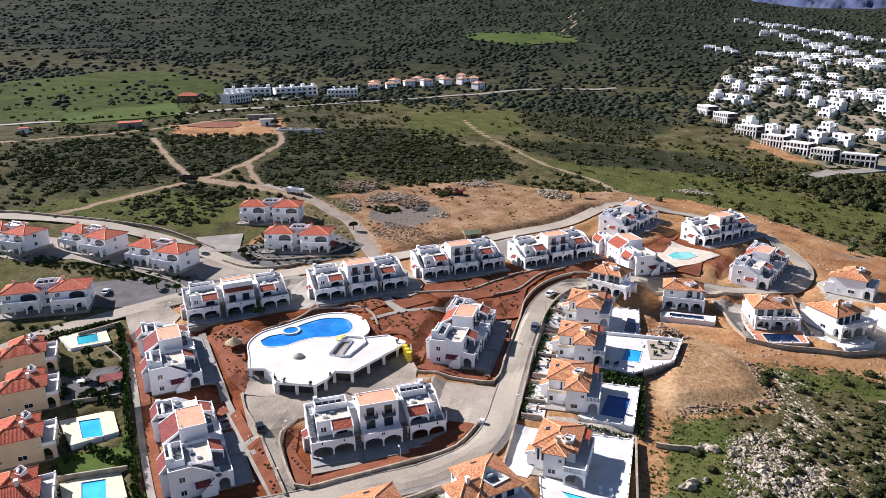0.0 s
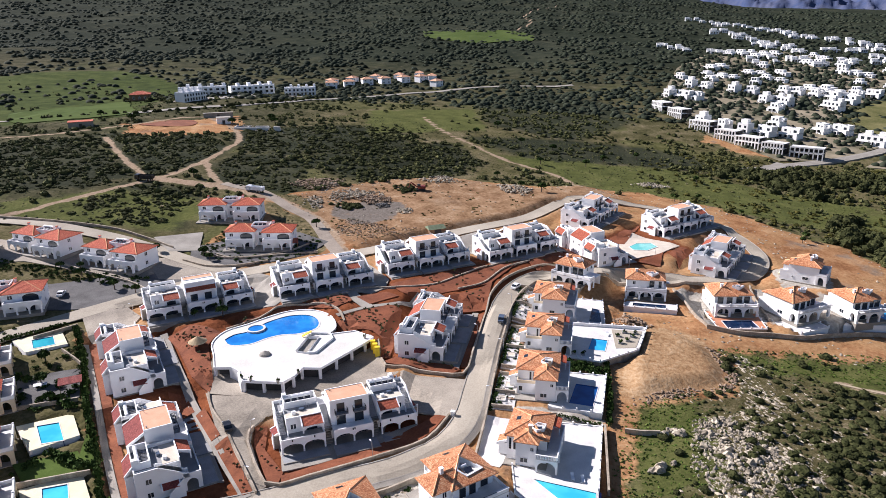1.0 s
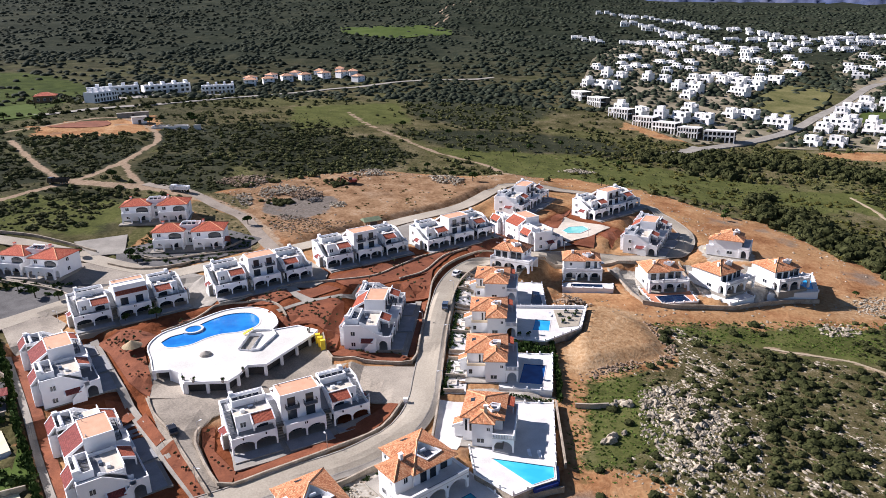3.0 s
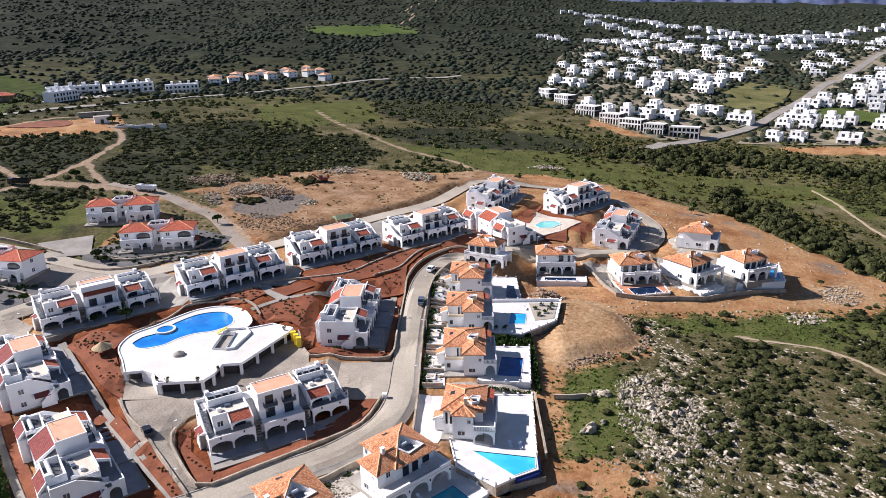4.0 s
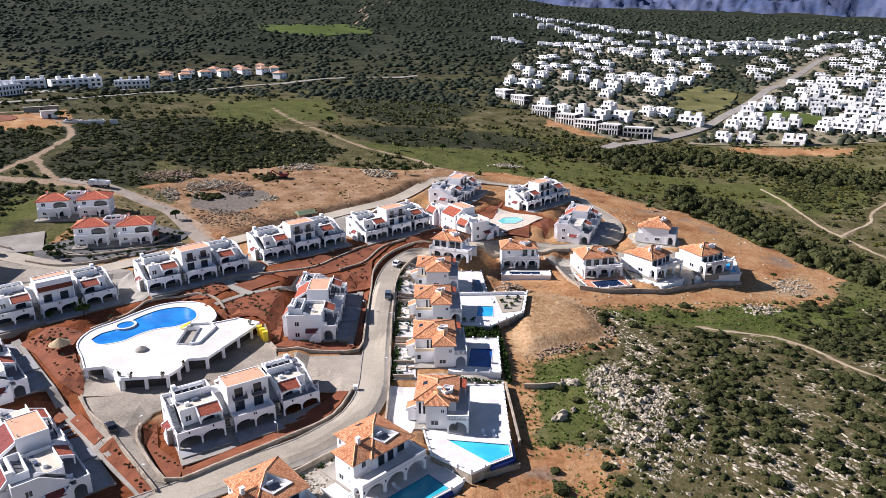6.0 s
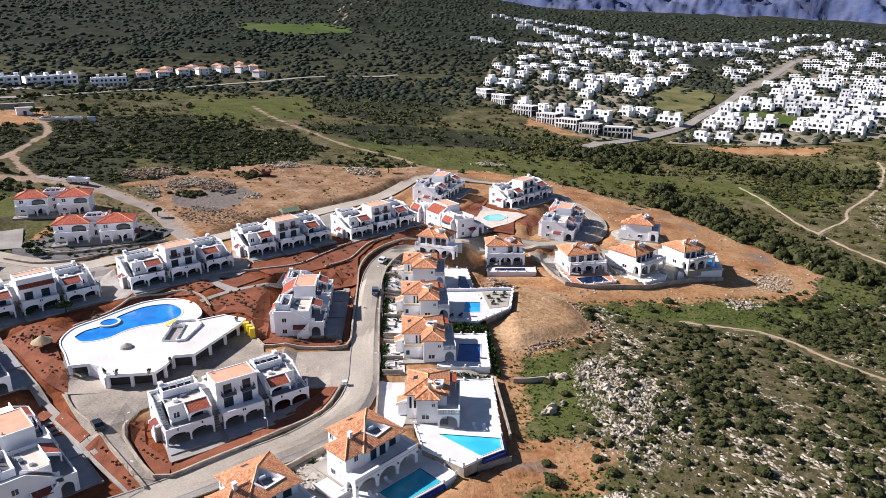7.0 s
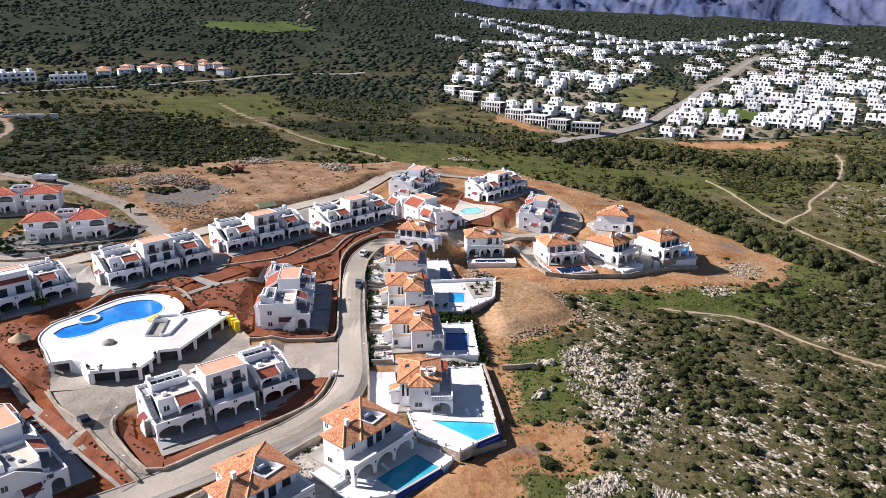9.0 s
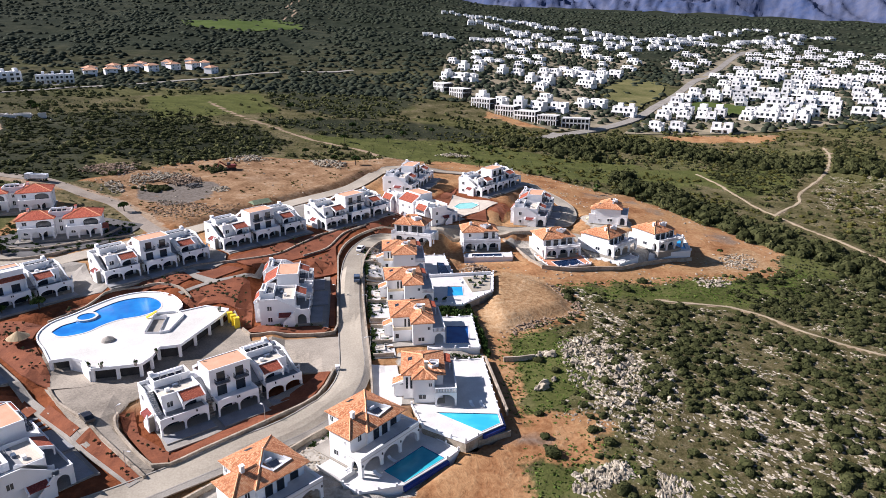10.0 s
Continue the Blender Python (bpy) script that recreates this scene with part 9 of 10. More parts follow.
for poly, rot in ((TOWN_A, -28), (TOWN_B, -18)):
    c_, s_ = math.cos(radians(rot)), math.sin(radians(rot))
    for j in range(-26, 26):
        run, shift, u = 0, 0.0, -620.0
        while u < 620:
            if run == 0:
                run = int(rng.integers(2, 7))
                u += rng.uniform(6, 26)
                shift = rng.uniform(-9, 9)
            bend = 26 * noise.noise(Vector((u / 130, j * 0.31, 2.0)))
            tilt = 26 * (26 * noise.noise(Vector(((u + 12) / 130, j * 0.31, 2.0))) - bend) / 12
            v = j * 32.0 + bend + shift + rng.uniform(-2, 2)
            spots.append((250 + u * c_ - v * s_, 700 + u * s_ + v * c_, rot + tilt, poly))
            u += rng.uniform(10.5, 16)
            run -= 1
XS, YS = np.array([s[0] for s in spots]), np.array([s[1] for s in spots])
ok = np.zeros(len(spots), bool)
for poly in (TOWN_A, TOWN_B):
    mask = np.array([s[3] is poly for s in spots])
    ok |= mask & inside(XS, YS, poly) & (away(XS, YS, poly, True) > 5)
ok &= (away(XS, YS, TOWN_ROAD) > 11) & ~inside(XS, YS, TOWN_FIELD) & ~inside(XS, YS, TOWN_PARK) & (rng.random(len(spots)) < np.where(YS > 720, 0.5, np.where(XS < 200, 0.66, 0.98)))
chosen = sorted([(YS[i], XS[i], spots[i][2]) for i in np.where(ok)[0]])
used = set()
rest, dark = Mb(), Mb()
count = 0
for yy, xx, rot in chosen:
    k = int(rng.choice([0, 0, 1, 1, 2, 3]))
    rot = rot - 24 + float(rng.uniform(-9, 9))
    z = lie(xx, yy)
    if count < 104:
        m = pose(xx, yy, z, 0, 0, rot)
        if k not in used:
            HOUSE_KINDS[k].matrix_basis = m
            used.add(k)
        else:
            copy_thing(HOUSE_KINDS[k], m)
        count += 1
    else:
        w_, d_, h_ = rng.uniform(4, 8), rng.uniform(3, 5), rng.uniform(4, 7)
        c_, s_ = math.cos(radians(rot)), math.sin(radians(rot))
        sq = [(xx + a * c_ - b_ * s_, yy + a * s_ + b_ * c_) for a, b_ in ((-w_, -d_), (w_, -d_), (w_, d_), (-w_, d_))]
        rest.prism(sq, z - 2, z + h_ * 0.6)
        sq = [(xx + a * c_ - b_ * s_, yy + a * s_ + b_ * c_) for a, b_ in ((-w_, -d_ * 0.3), (w_ * 0.3, -d_ * 0.3), (w_ * 0.3, d_), (-w_, d_))]
        rest.prism(sq, z + h_ * 0.6, z + h_)
        for k in range(3):
            a = -w_ * 0.7 + k * w_ * 0.7
            dark.prism([(xx + q * c_ - r_ * s_, yy + q * s_ + r_ * c_) for q, r_ in ((a - 0.9, -d_ - 0.1), (a + 0.9, -d_ - 0.1), (a + 0.9, -d_ + 0.2), (a - 0.9, -d_ + 0.2))], z + 0.6, z + h_ * 0.6 - 0.7)
        for a in (-w_ * 0.6, -w_ * 0.05):
            dark.prism([(xx + q * c_ - r_ * s_, yy + q * s_ + r_ * c_) for q, r_ in ((a - 0.8, -d_ * 0.3 - 0.1), (a + 0.8, -d_ * 0.3 - 0.1), (a + 0.8, -d_ * 0.3 + 0.2), (a - 0.8, -d_ * 0.3 + 0.2))], z + h_ * 0.6 + 0.5, z + h_ - 0.5)
# rows on the far slope
for a, b_, n in (((200, 1480), (285, 1301), 18), ((285, 1301), (343, 1123), 22), ((343, 1123), (410, 1025), 14), ((199, 1190), (235, 1050), 16), ((235, 1050), (270, 942), 18), ((480, 960), (800, 1150), 30), ((420, 1010), (760, 1260), 22), ((95, 1010), (215, 865), 16), ((215, 865), (430, 905), 26), ((300, 1000), (560, 1100), 26), ((330, 930), (520, 990), 18), ((560, 1010), (900, 1260), 30)):
    for i in range(n):
        t_ = (i + rng.uniform(-0.4, 0.4)) / n
        xx, yy = a[0] + (b_[0] - a[0]) * t_ + rng.normal() * 9, a[1] + (b_[1] - a[1]) * t_ + rng.normal() * 9
        z = lie(xx, yy)
        w_, d_, h_ = rng.uniform(3, 6.5), rng.uniform(3, 5), rng.uniform(4.5, 6.5)
        rest.box(xx - w_, yy - d_, z - 3, xx + w_, yy + d_, z + h_ * 0.6)
        for k in (-0.6, 0.0, 0.6):
            dark.box(xx + w_ * k - 0.9, yy - d_ - 0.1, z + 0.6, xx + w_ * k + 0.9, yy - d_ + 0.2, z + h_ * 0.6 - 0.8)
        rest.box(xx - w_, yy - d_ * 0.2, z + h_ * 0.6, xx + w_ * 0.4, yy + d_, z + h_)
x, y = rng.uniform(60, 780, 9500), rng.uniform(455, 1050, 9500)
keep = (inside(x, y, TOWN_A) | inside(x, y, TOWN_B)) & (away(x, y, TOWN_ROAD) > 8) & ~inside(x, y, TOWN_PARK) & (~inside(x, y, TOWN_FIELD) | (rng.random(9500) < 0.2))
p = np.stack([x[keep], y[keep]], -1)
scatter("town_trees", DOME, p, rng.uniform(1.2, 3.4, len(p)), SHRUB_FAR, "dark green garden trees between white houses", "trees", 3, (0.8, 1.4))
lone("far_houses", rest, WHITE_OLD, "distant white cubic houses on the slope", "houses", kind="stuff")
lone("far_windows", dark, GLASS, "dark openings of the distant white houses", "windows", kind="stuff")
first = True
for xx, yy, rot, ln in ((68, 596, -62, 0.5), (79, 574, -56, 0.55), (92, 540, -44, 0.6), (106, 520, -40, 0.55), (118, 506, -40, 0.6), (131, 494, -36, 0.5), (149, 487, -24, 0.7)):
    m = pose(xx, yy, lie(xx, yy) + 0.3, 0, 0, rot) @ Matrix.Diagonal((ln, 1, 1, 1))
    if first:
        UNFINISHED.matrix_basis = m
        first = False
    else:
        copy_thing(UNFINISHED, pose(xx, yy, lie(xx, yy) + 0.3, 0, 0, rot)).scale = (ln, 1, 1)

# white terraces by the far road and small red roofed houses
terr = None
for xx, yy, rot, ln in ((-287, 518, 30, 1.0), (-262, 552, 42, 1.0), (-224, 562, 20, 0.7), (-275, 480, 75, 0.6)):
    m = pose(xx, yy, lie(xx, yy), 0, 0, rot)
    if terr is None:
        terr = thing("terrace_house", "long white two storey terrace with arched roof ends", "terrace house", "white terraces by the far road")
        for k in range(4):
            x0 = -18 + k * 9
            w = part("wall", Mb().box(x0, -4, -2.5, x0 + 8.8, 5, 6.0), WHITE, terr)
            part("parapet", Mb().tube_wall(x0, -4, x0 + 8.8, 5, 6.0, 6.7, 0.3), WHITE, w)
            part("balcony", Mb().box(x0 + 0.4, -5.6, 2.9, x0 + 8.4, -4, 3.2).box(x0 + 0.4, -5.6, 3.2, x0 + 8.4, -5.4, 3.9), WHITE, w)
            part("stair_head", Mb().hexa([(x0 + 6, 0, 6), (x0 + 8.6, 0, 6), (x0 + 8.6, 5, 6), (x0 + 6, 5, 6)], [(x0 + 6, 1.8, 8.6), (x0 + 8.6, 1.8, 8.6), (x0 + 8.6, 5, 8.6), (x0 + 6, 5, 8.6)]), WHITE, w)
            for z in (0.4, 3.4):
                for dx in (2.2, 6.2):
                    part("window", Mb().box(x0 + dx - 1.1, -4.06, z, x0 + dx + 1.1, -3.9, z + 2.0), GLASS, w)
        terr.matrix_basis = m
    else:
        c_ = copy_thing(terr, m)
        c_.scale = (ln, 1, 1)
drape("terrace_yard", [(-285, 470), (-262, 492), (-232, 540), (-214, 545), (-205, 556), (-262, 540), (-290, 500)], CONCRETE, "pale paved yard of the white terraces", "yard", 0.3, cell=8)
cot = None
for i, (xx, yy) in enumerate(((-222, 632), (-210, 646), (-198, 664), (-184, 676), (-168, 688), (-152, 694), (-132, 672), (-228, 650), (-214, 668), (-196, 686), (-176, 700), (-158, 712), (-142, 700))):
    m = pose(xx, yy, lie(xx, yy), 0, 0, 20 + i * 7)
    if cot is None:
        cot = thing("small_house", "small white house with a faded peach roof", "house", "far red roofed houses")
        part("wall", Mb().box(-5, -4, -2, 5, 4, 5.4), WHITE, cot)
        hip_roof(cot, -5, -4, 5, 4, 5.4, 1.9, 0.5, PEACH)
        for z in (0.8, 3.4):
            for dx in (-2.6, 2.6):
                window(cot, dx, -4, z, 1.4, 1.4, "-y")
        cot.matrix_basis = m
    else:
        copy_thing(cot, m)
farm = thing("farm_house", "brown farmhouse with a red tiled roof among trees", "house", m=pose(-319, 484, lie(-319, 484), 0, 0, 25))
part("wall", Mb().box(-7, -5, -2, 7, 5, 4.6), WOOD, farm)
hip_roof(farm, -7, -5, 7, 5, 4.6, 2.2, 0.6, TILE_RED)
for dx in (-4, 0, 4):
    window(farm, dx, -5, 1.2, 1.5, 1.8, "-y")
p = np.array([(-309, 480), (-303, 484), (-306, 474), (-331, 492), (-312, 496), (-298, 478), (-322, 472), (-328, 478), (-294, 486)], float)
scatter("farm_trees", BUSH, p, np.array([3.2, 3.6, 2.8, 3.4, 3.8, 3.0, 2.4, 2.6, 3.2]), SHRUB, "dark trees round the brown farmhouse", "trees", 3, (1.0, 1.4))
# sheds and yard walls by the far track
for xx, yy, w_, d_, h_, rot in ((-209, 402, 4, 3, 3.5, 30), (-222, 420, 9, 1.2, 2.8, 28), (-331, 338, 2.5, 2.5, 3, 35), (-281, 367, 6.5, 4, 3, 35)):
    sh = thing("shed", "low pale concrete yard shed", "shed", "yard sheds", m=pose(xx, yy, lie(xx, yy), 0, 0, rot))
    part("wall", Mb().box(-w_, -d_, -1, w_, d_, h_), CONCRETE if w_ > 4 else WHITE, sh)
    part("roof", Mb().box(-w_ - 0.3, -d_ - 0.3, h_, w_ + 0.3, d_ + 0.3, h_ + 0.2), KERB if rot != 35 else TILE_RED, sh)
    part("door", Mb().box(-0.8, -d_ - 0.06, 0, 0.8, -d_ + 0.02, min(2.0, h_ - 0.2)), DARK_IN, sh)
# roofless walls of a ruined yard by the track
ruin = thing("ruined_yard", "roofless pale stone walls of a ruined yard", "ruin", m=pose(-184, 391, lie(-184, 391), 0, 0, 12))
for x0_, y0_, x1_, y1_, h_ in ((-11, -3, 9, -2.5, 1.6), (-11, -2.5, -10.5, 6, 1.9), (-10.5, 5.5, -3, 6, 1.3), (0, 3, 8, 3.5, 1.5), (8, -2.5, 8.5, 3.5, 1.2), (-3.2, -2.5, -2.7, 3, 1.8), (12, -2, 16, -1.5, 1.7), (12, -1.5, 12.5, 1.5, 1.4)):
    part("wall", Mb().box(x0_, y0_, -1.5, x1_, y1_, h_), DECK, ruin)
heap("loose pale stones round the ruined yard", [(-198, 384), (-198, 402), (-168, 398), (-164, 388)], 150, 0.7, 0.4)
drape("red_yard", ragged([(-252, 379), (-243, 397), (-230, 403), (-221, 392), (-227, 382), (-240, 377)], 5, 2.5), RED_SOIL, "bare dark red earth yard by the far road", "yard", 0.2, cell=8)
p = np.array([(-241 + 42 * k / 26, 463 + 74 * k / 26) for k in range(27)] + [(-249 - 90 * k / 20, 441 - 62 * k / 20) for k in range(21)]) + rng.normal(size=(48, 2)) * 1.2
scatter("roadside_trees", BUSH_FAR, p, rng.uniform(1.4, 3.0, len(p)), SHRUB, "row of dark trees along the far road", "trees", 3, (0.9, 1.3))
hut = thing("wooden_hut", "low site hut with a faded green roof", "hut", m=pose(-46, 256.5, lie(-46, 256.5), 0, 0, 32))
part("wall", Mb().box(-3, -2, -0.5, 3, 2, 2.0), WOOD, hut)
part("roof", Mb().hexa([(-3.6, -2.6, 1.9), (3.6, -2.6, 1.9), (3.6, 2.6, 1.9), (-3.6, 2.6, 1.9)], [(-3.2, 0, 3.0), (3.2, 0, 3.0), (3.2, 0.1, 3.0), (-3.2, 0.1, 3.0)]), plain("faded_green_felt", (0.10, 0.14, 0.08), (0.20, 0.24, 0.15), 0.9, (0.6, 5), 0.3), hut)
part("opening", Mb().box(-1.2, -2.06, 0.0, 1.6, -1.94, 1.6), DARK_IN, hut)

# ---- mountains on the skyline ----
def ridged(v, octaves=5):
    """Sharp crests from folded noise, 0 to about 1."""
    total, amp, f = 0.0, 0.5, 1.0
    for _ in range(octaves):
        total += amp * (1 - abs(noise.noise(v * f))) ** 2
        amp, f = amp * 0.5, f * 2.1
    return total


def mountains(name, r0, r1, a0, a1, base, top, material, label, steps=520, rows=44):
    """A chain of crags with spurs and gullies along part of the skyline."""
    pts = []
    for i in range(steps + 1):
        a = radians(a0 + (a1 - a0) * i / steps)
        crest = 0.55 + 0.5 * ridged(Vector((i / 60, 1.7, 0)), 3)
        for j in range(rows + 1):
            t_ = j / rows
            r = r0 + (r1 - r0) * t_
            x_, y_ = r * math.sin(a), r * math.cos(a)
            spur = ridged(Vector((x_ / 260, y_ / 420, 0)))
            z = base + (top - base) * t_ * crest * min(1, (i + 30) / 90) * (0.5 + 0.5 * spur) + 60 * min(1, 5 * t_) * (spur - 0.55)
            pts.append((x_, y_, z))
    ids_ = np.arange((steps + 1) * (rows + 1)).reshape(steps + 1, rows + 1)
    f_ = np.stack([ids_[:-1, :-1], ids_[:-1, 1:], ids_[1:, 1:], ids_[1:, :-1]], -1).reshape(-1, 4)
    me = fast_mesh(name, np.array(pts), f_, 4)
    me.materials.append(material)
    return tagged(new(name, me), label, "mountains", kind="structure")


# Distance haze is mixed into the rock's blue grey colour.
MOUNTAIN = plain("haze_blue_crag", (0.042, 0.068, 0.150), (0.105, 0.116, 0.170), 0.95, (0.006, 0.03), 0.4, 8.0, spec=0.0, world_space=True)
mountains("mountain_backdrop", 3500, 4800, 3, 64, -10, 660, MOUNTAIN, "limestone mountains on the skyline, blue grey haze in their colour")

# ---- vehicles ----
def wheel(parent, x, y, r, w):
    ty = part("wheel", Mb().hexa([(x + r * math.cos(a * 0.5236), y - w / 2, r + r * math.sin(a * 0.5236)) for a in range(12)], [(x + r * math.cos(a * 0.5236), y + w / 2, r + r * math.sin(a * 0.5236)) for a in range(12)]), RUBBER, parent)
    part("rim", Mb().hexa([(x + r * 0.55 * math.cos(a * 0.5236), y - w / 2 - 0.02, r + r * 0.55 * math.sin(a * 0.5236)) for a in range(12)], [(x + r * 0.55 * math.cos(a * 0.5236), y + w / 2 + 0.02, r + r * 0.55 * math.sin(a * 0.5236)) for a in range(12)]), STEEL, ty)


def car(x, y, rot, paint, label, L=4.2, H=1.45, up=0.16):
    c_ = thing("car", label, "car", "parked cars", m=pose(x, y, lie(x, y) + up, 0, 0, rot))
    h = L / 2
    sec = [(-h, 0.35), (-h + 0.05, 0.85), (-h + 0.5, 0.95), (-h + 0.95, H), (h - 1.7, H), (h - 1.05, 0.98), (h - 0.1, 0.8), (h, 0.4)]
    part("body", Mb().hexa([(u, -0.82, z) for u, z in sec], [(u, 0.82, z) for u, z in sec]), paint, c_)
    for s in (-1, 1):
        y0, y1 = sorted((s * 0.80, s * 0.84))
        part("side_window", Mb().hexa([(-h + 0.75, y0, 1.0), (h - 1.2, y0, 1.0), (h - 1.75, y0, H - 0.08), (-h + 1.05, y0, H - 0.08)], [(-h + 0.75, y1, 1.0), (h - 1.2, y1, 1.0), (h - 1.75, y1, H - 0.08), (-h + 1.05, y1, H - 0.08)]), GLASS, c_)
        for wx in (-h + 0.75, h - 0.8):
            wheel(c_, wx, s * 0.76, 0.31, 0.2)
    part("windscreen", Mb().hexa([(h - 1.08, -0.7, 1.0), (h - 1.08, 0.7, 1.0), (h - 1.68, 0.7, H - 0.04), (h - 1.68, -0.7, H - 0.04)], [(h - 1.03, -0.7, 1.02), (h - 1.03, 0.7, 1.02), (h - 1.63, 0.7, H - 0.01), (h - 1.63, -0.7, H - 0.01)]), GLASS, c_)
    part("rear_window", Mb().hexa([(-h + 0.52, -0.7, 1.0), (-h + 0.52, 0.7, 1.0), (-h + 0.92, 0.7, H - 0.04), (-h + 0.92, -0.7, H - 0.04)], [(-h + 0.47, -0.7, 1.02), (-h + 0.47, 0.7, 1.02), (-h + 0.87, 0.7, H - 0.01), (-h + 0.87, -0.7, H - 0.01)]), GLASS, c_)
    for s in (-0.6, 0.6):
        part("headlight", Mb().box(h - 0.06, s - 0.15, 0.62, h + 0.02, s + 0.15, 0.78), TANK, c_)
    return c_


car(-65.2, 124.4, 128, CAR_BLACK, "black hatchback parked on the forecourt")
car(-147, 176.5, 110, CAR_WHITE, "white hatchback on the gravel parking", up=0.14)
car(-12.2, 187.5, 88, CAR_BLUE, "blue grey pickup on the lane", 4.8, 1.6)
car(-10.4, 211.5, 66, CAR_WHITE, "white estate car by the garden wall", 4.4, 1.6)
car(37, 235.4, 8, CAR_WHITE, "white van parked by the road", 4.6, 1.9)
car(62, 266, 76, CAR_WHITE, "white car beside the end block", 4.2, 1.5, 0.3)


def truck(x, y, rot, cab, bed, label):
    t = thing("dump_truck", label, "truck", "tipper trucks", m=pose(x, y, lie(x, y) + 0.05, 0, 0, rot))
    cb = part("cab", Mb().hexa([(2.2, -1.2, 0.8), (4.2, -1.2, 0.8), (4.2, 1.2, 0.8), (2.2, 1.2, 0.8)], [(2.2, -1.15, 2.9), (3.9, -1.15, 2.9), (3.9, 1.15, 2.9), (2.2, 1.15, 2.9)]), cab, t)
    part("windscreen", Mb().hexa([(4.10, -1.0, 1.8), (4.10, 1.0, 1.8), (3.96, 1.0, 2.7), (3.96, -1.0, 2.7)], [(4.16, -1.0, 1.8), (4.16, 1.0, 1.8), (4.02, 1.0, 2.7), (4.02, -1.0, 2.7)]), GLASS, cb)
    part("chassis", Mb().box(-4.0, -0.5, 0.7, 3.6, 0.5, 1.0), IRON, t)
    mb = Mb().box(-4.2, -1.25, 1.05, 1.9, 1.25, 1.25).box(-4.2, -1.25, 1.25, 1.9, -1.1, 2.6).box(-4.2, 1.1, 1.25, 1.9, 1.25, 2.6).box(1.7, -1.1, 1.25, 1.9, 1.1, 2.9).box(-4.2, -1.1, 1.25, -4.05, 1.1, 2.4)
    part("tipper_body", mb, bed, t)
    for wx in (3.1, -1.6, -3.0):
        for s in (-1.05, 1.05):
            wheel(t, wx, s, 0.5, 0.32)
    return t


truck(-184, 279.5, 184, CAR_BLACK, IRON, "dark tipper truck on the dirt track")
truck(-132, 281.5, 170, CAR_WHITE, TANK, "white tipper truck on the dirt track")
ex = thing("excavator", "rusty red tracked excavator at the spoil heap", "excavator", m=pose(-64, 309, lie(-64, 309), 0, 0, 200))
for s in (-1.1, 1.1):
    part("crawler_track", Mb().hexa([(-1.9, s - 0.3, 0.1), (1.9, s - 0.3, 0.1), (2.2, s - 0.3, 0.5), (1.9, s - 0.3, 0.9), (-1.9, s - 0.3, 0.9), (-2.2, s - 0.3, 0.5)], [(-1.9, s + 0.3, 0.1), (1.9, s + 0.3, 0.1), (2.2, s + 0.3, 0.5), (1.9, s + 0.3, 0.9), (-1.9, s + 0.3, 0.9), (-2.2, s + 0.3, 0.5)]), RUBBER, ex)
part("upper_body", Mb().box(-2.2, -1.3, 1.0, 1.2, 1.3, 2.1), RED_PAINT, ex)
part("cab", Mb().box(0.1, 0.2, 2.1, 1.5, 1.3, 3.2), GLASS, ex)
part("boom", Mb().hexa([(1.0, -0.5, 1.6), (1.0, -0.1, 1.6), (1.5, -0.1, 1.4), (1.5, -0.5, 1.4)], [(4.2, -0.5, 4.2), (4.2, -0.1, 4.2), (4.6, -0.1, 3.8), (4.6, -0.5, 3.8)]), RED_PAINT, ex)
part("stick", Mb().hexa([(4.2, -0.45, 4.1), (4.2, -0.15, 4.1), (4.6, -0.15, 3.9), (4.6, -0.45, 3.9)], [(5.2, -0.45, 1.4), (5.2, -0.15, 1.4), (5.5, -0.15, 1.4), (5.5, -0.45, 1.4)]), RED_PAINT, ex)
part("bucket", Mb().hexa([(4.8, -0.9, 0.4), (5.7, -0.9, 0.6), (5.7, 0.3, 0.6), (4.8, 0.3, 0.4)], [(5.0, -0.9, 1.4), (5.7, -0.9, 1.4), (5.7, 0.3, 1.4), (5.0, 0.3, 1.4)]), IRON, ex)

# ---- small things of the compound ----
para = thing("thatched_parasol", "round straw thatched parasol by the club pool", "parasol", m=pose(-89.5, 155.5, lie(-89.5, 155.5)))
part("pole", Mb().cyl(0, 0, -0.3, 2.4, 0.09, 0.09, 8), WOOD, para)
part("thatch", Mb().cyl(0, 0, 1.7, 3.2, 2.5, 0.12, 16), THATCH, para, "straw thatch cone")
dome = thing("roof_dome", "low grey cone shaped cover on the club deck", "dome", m=pose(-69.5, 153.5, ROOF_Z + 0.01))
part("cap", Mb().cyl(0, 0, 0, 0.5, 1.6, 1.3, 14).cyl(0, 0, 0.5, 1.1, 1.3, 0.1, 14), KERB, dome)
for x_, y_ in ((-66.5, 139.2), (-59.6, 139.4), (-56.6, 144.6), (-69.2, 140), (-46.6, 166.6)):
    pot = thing("planter", "stone urn with a small dark green plant", "planter", "deck planters", m=pose(x_ - 0.3, y_ + 0.6, ROOF_Z + 0.01))
    part("urn", Mb().cyl(0, 0, 0, 0.7, 0.25, 0.42, 10), KERB, pot)
    q = clump(18, 1.0, 0.9, 0.35).reshape(-1, 3) * np.array([0.5, 0.5, 0.8]) + np.array([0, 0, 0.7])
    me = fast_mesh("plant", q, np.arange(len(q)).reshape(-1, 4), 4)
    me.materials.append(HEDGE)
    new("plant", me).parent = pot
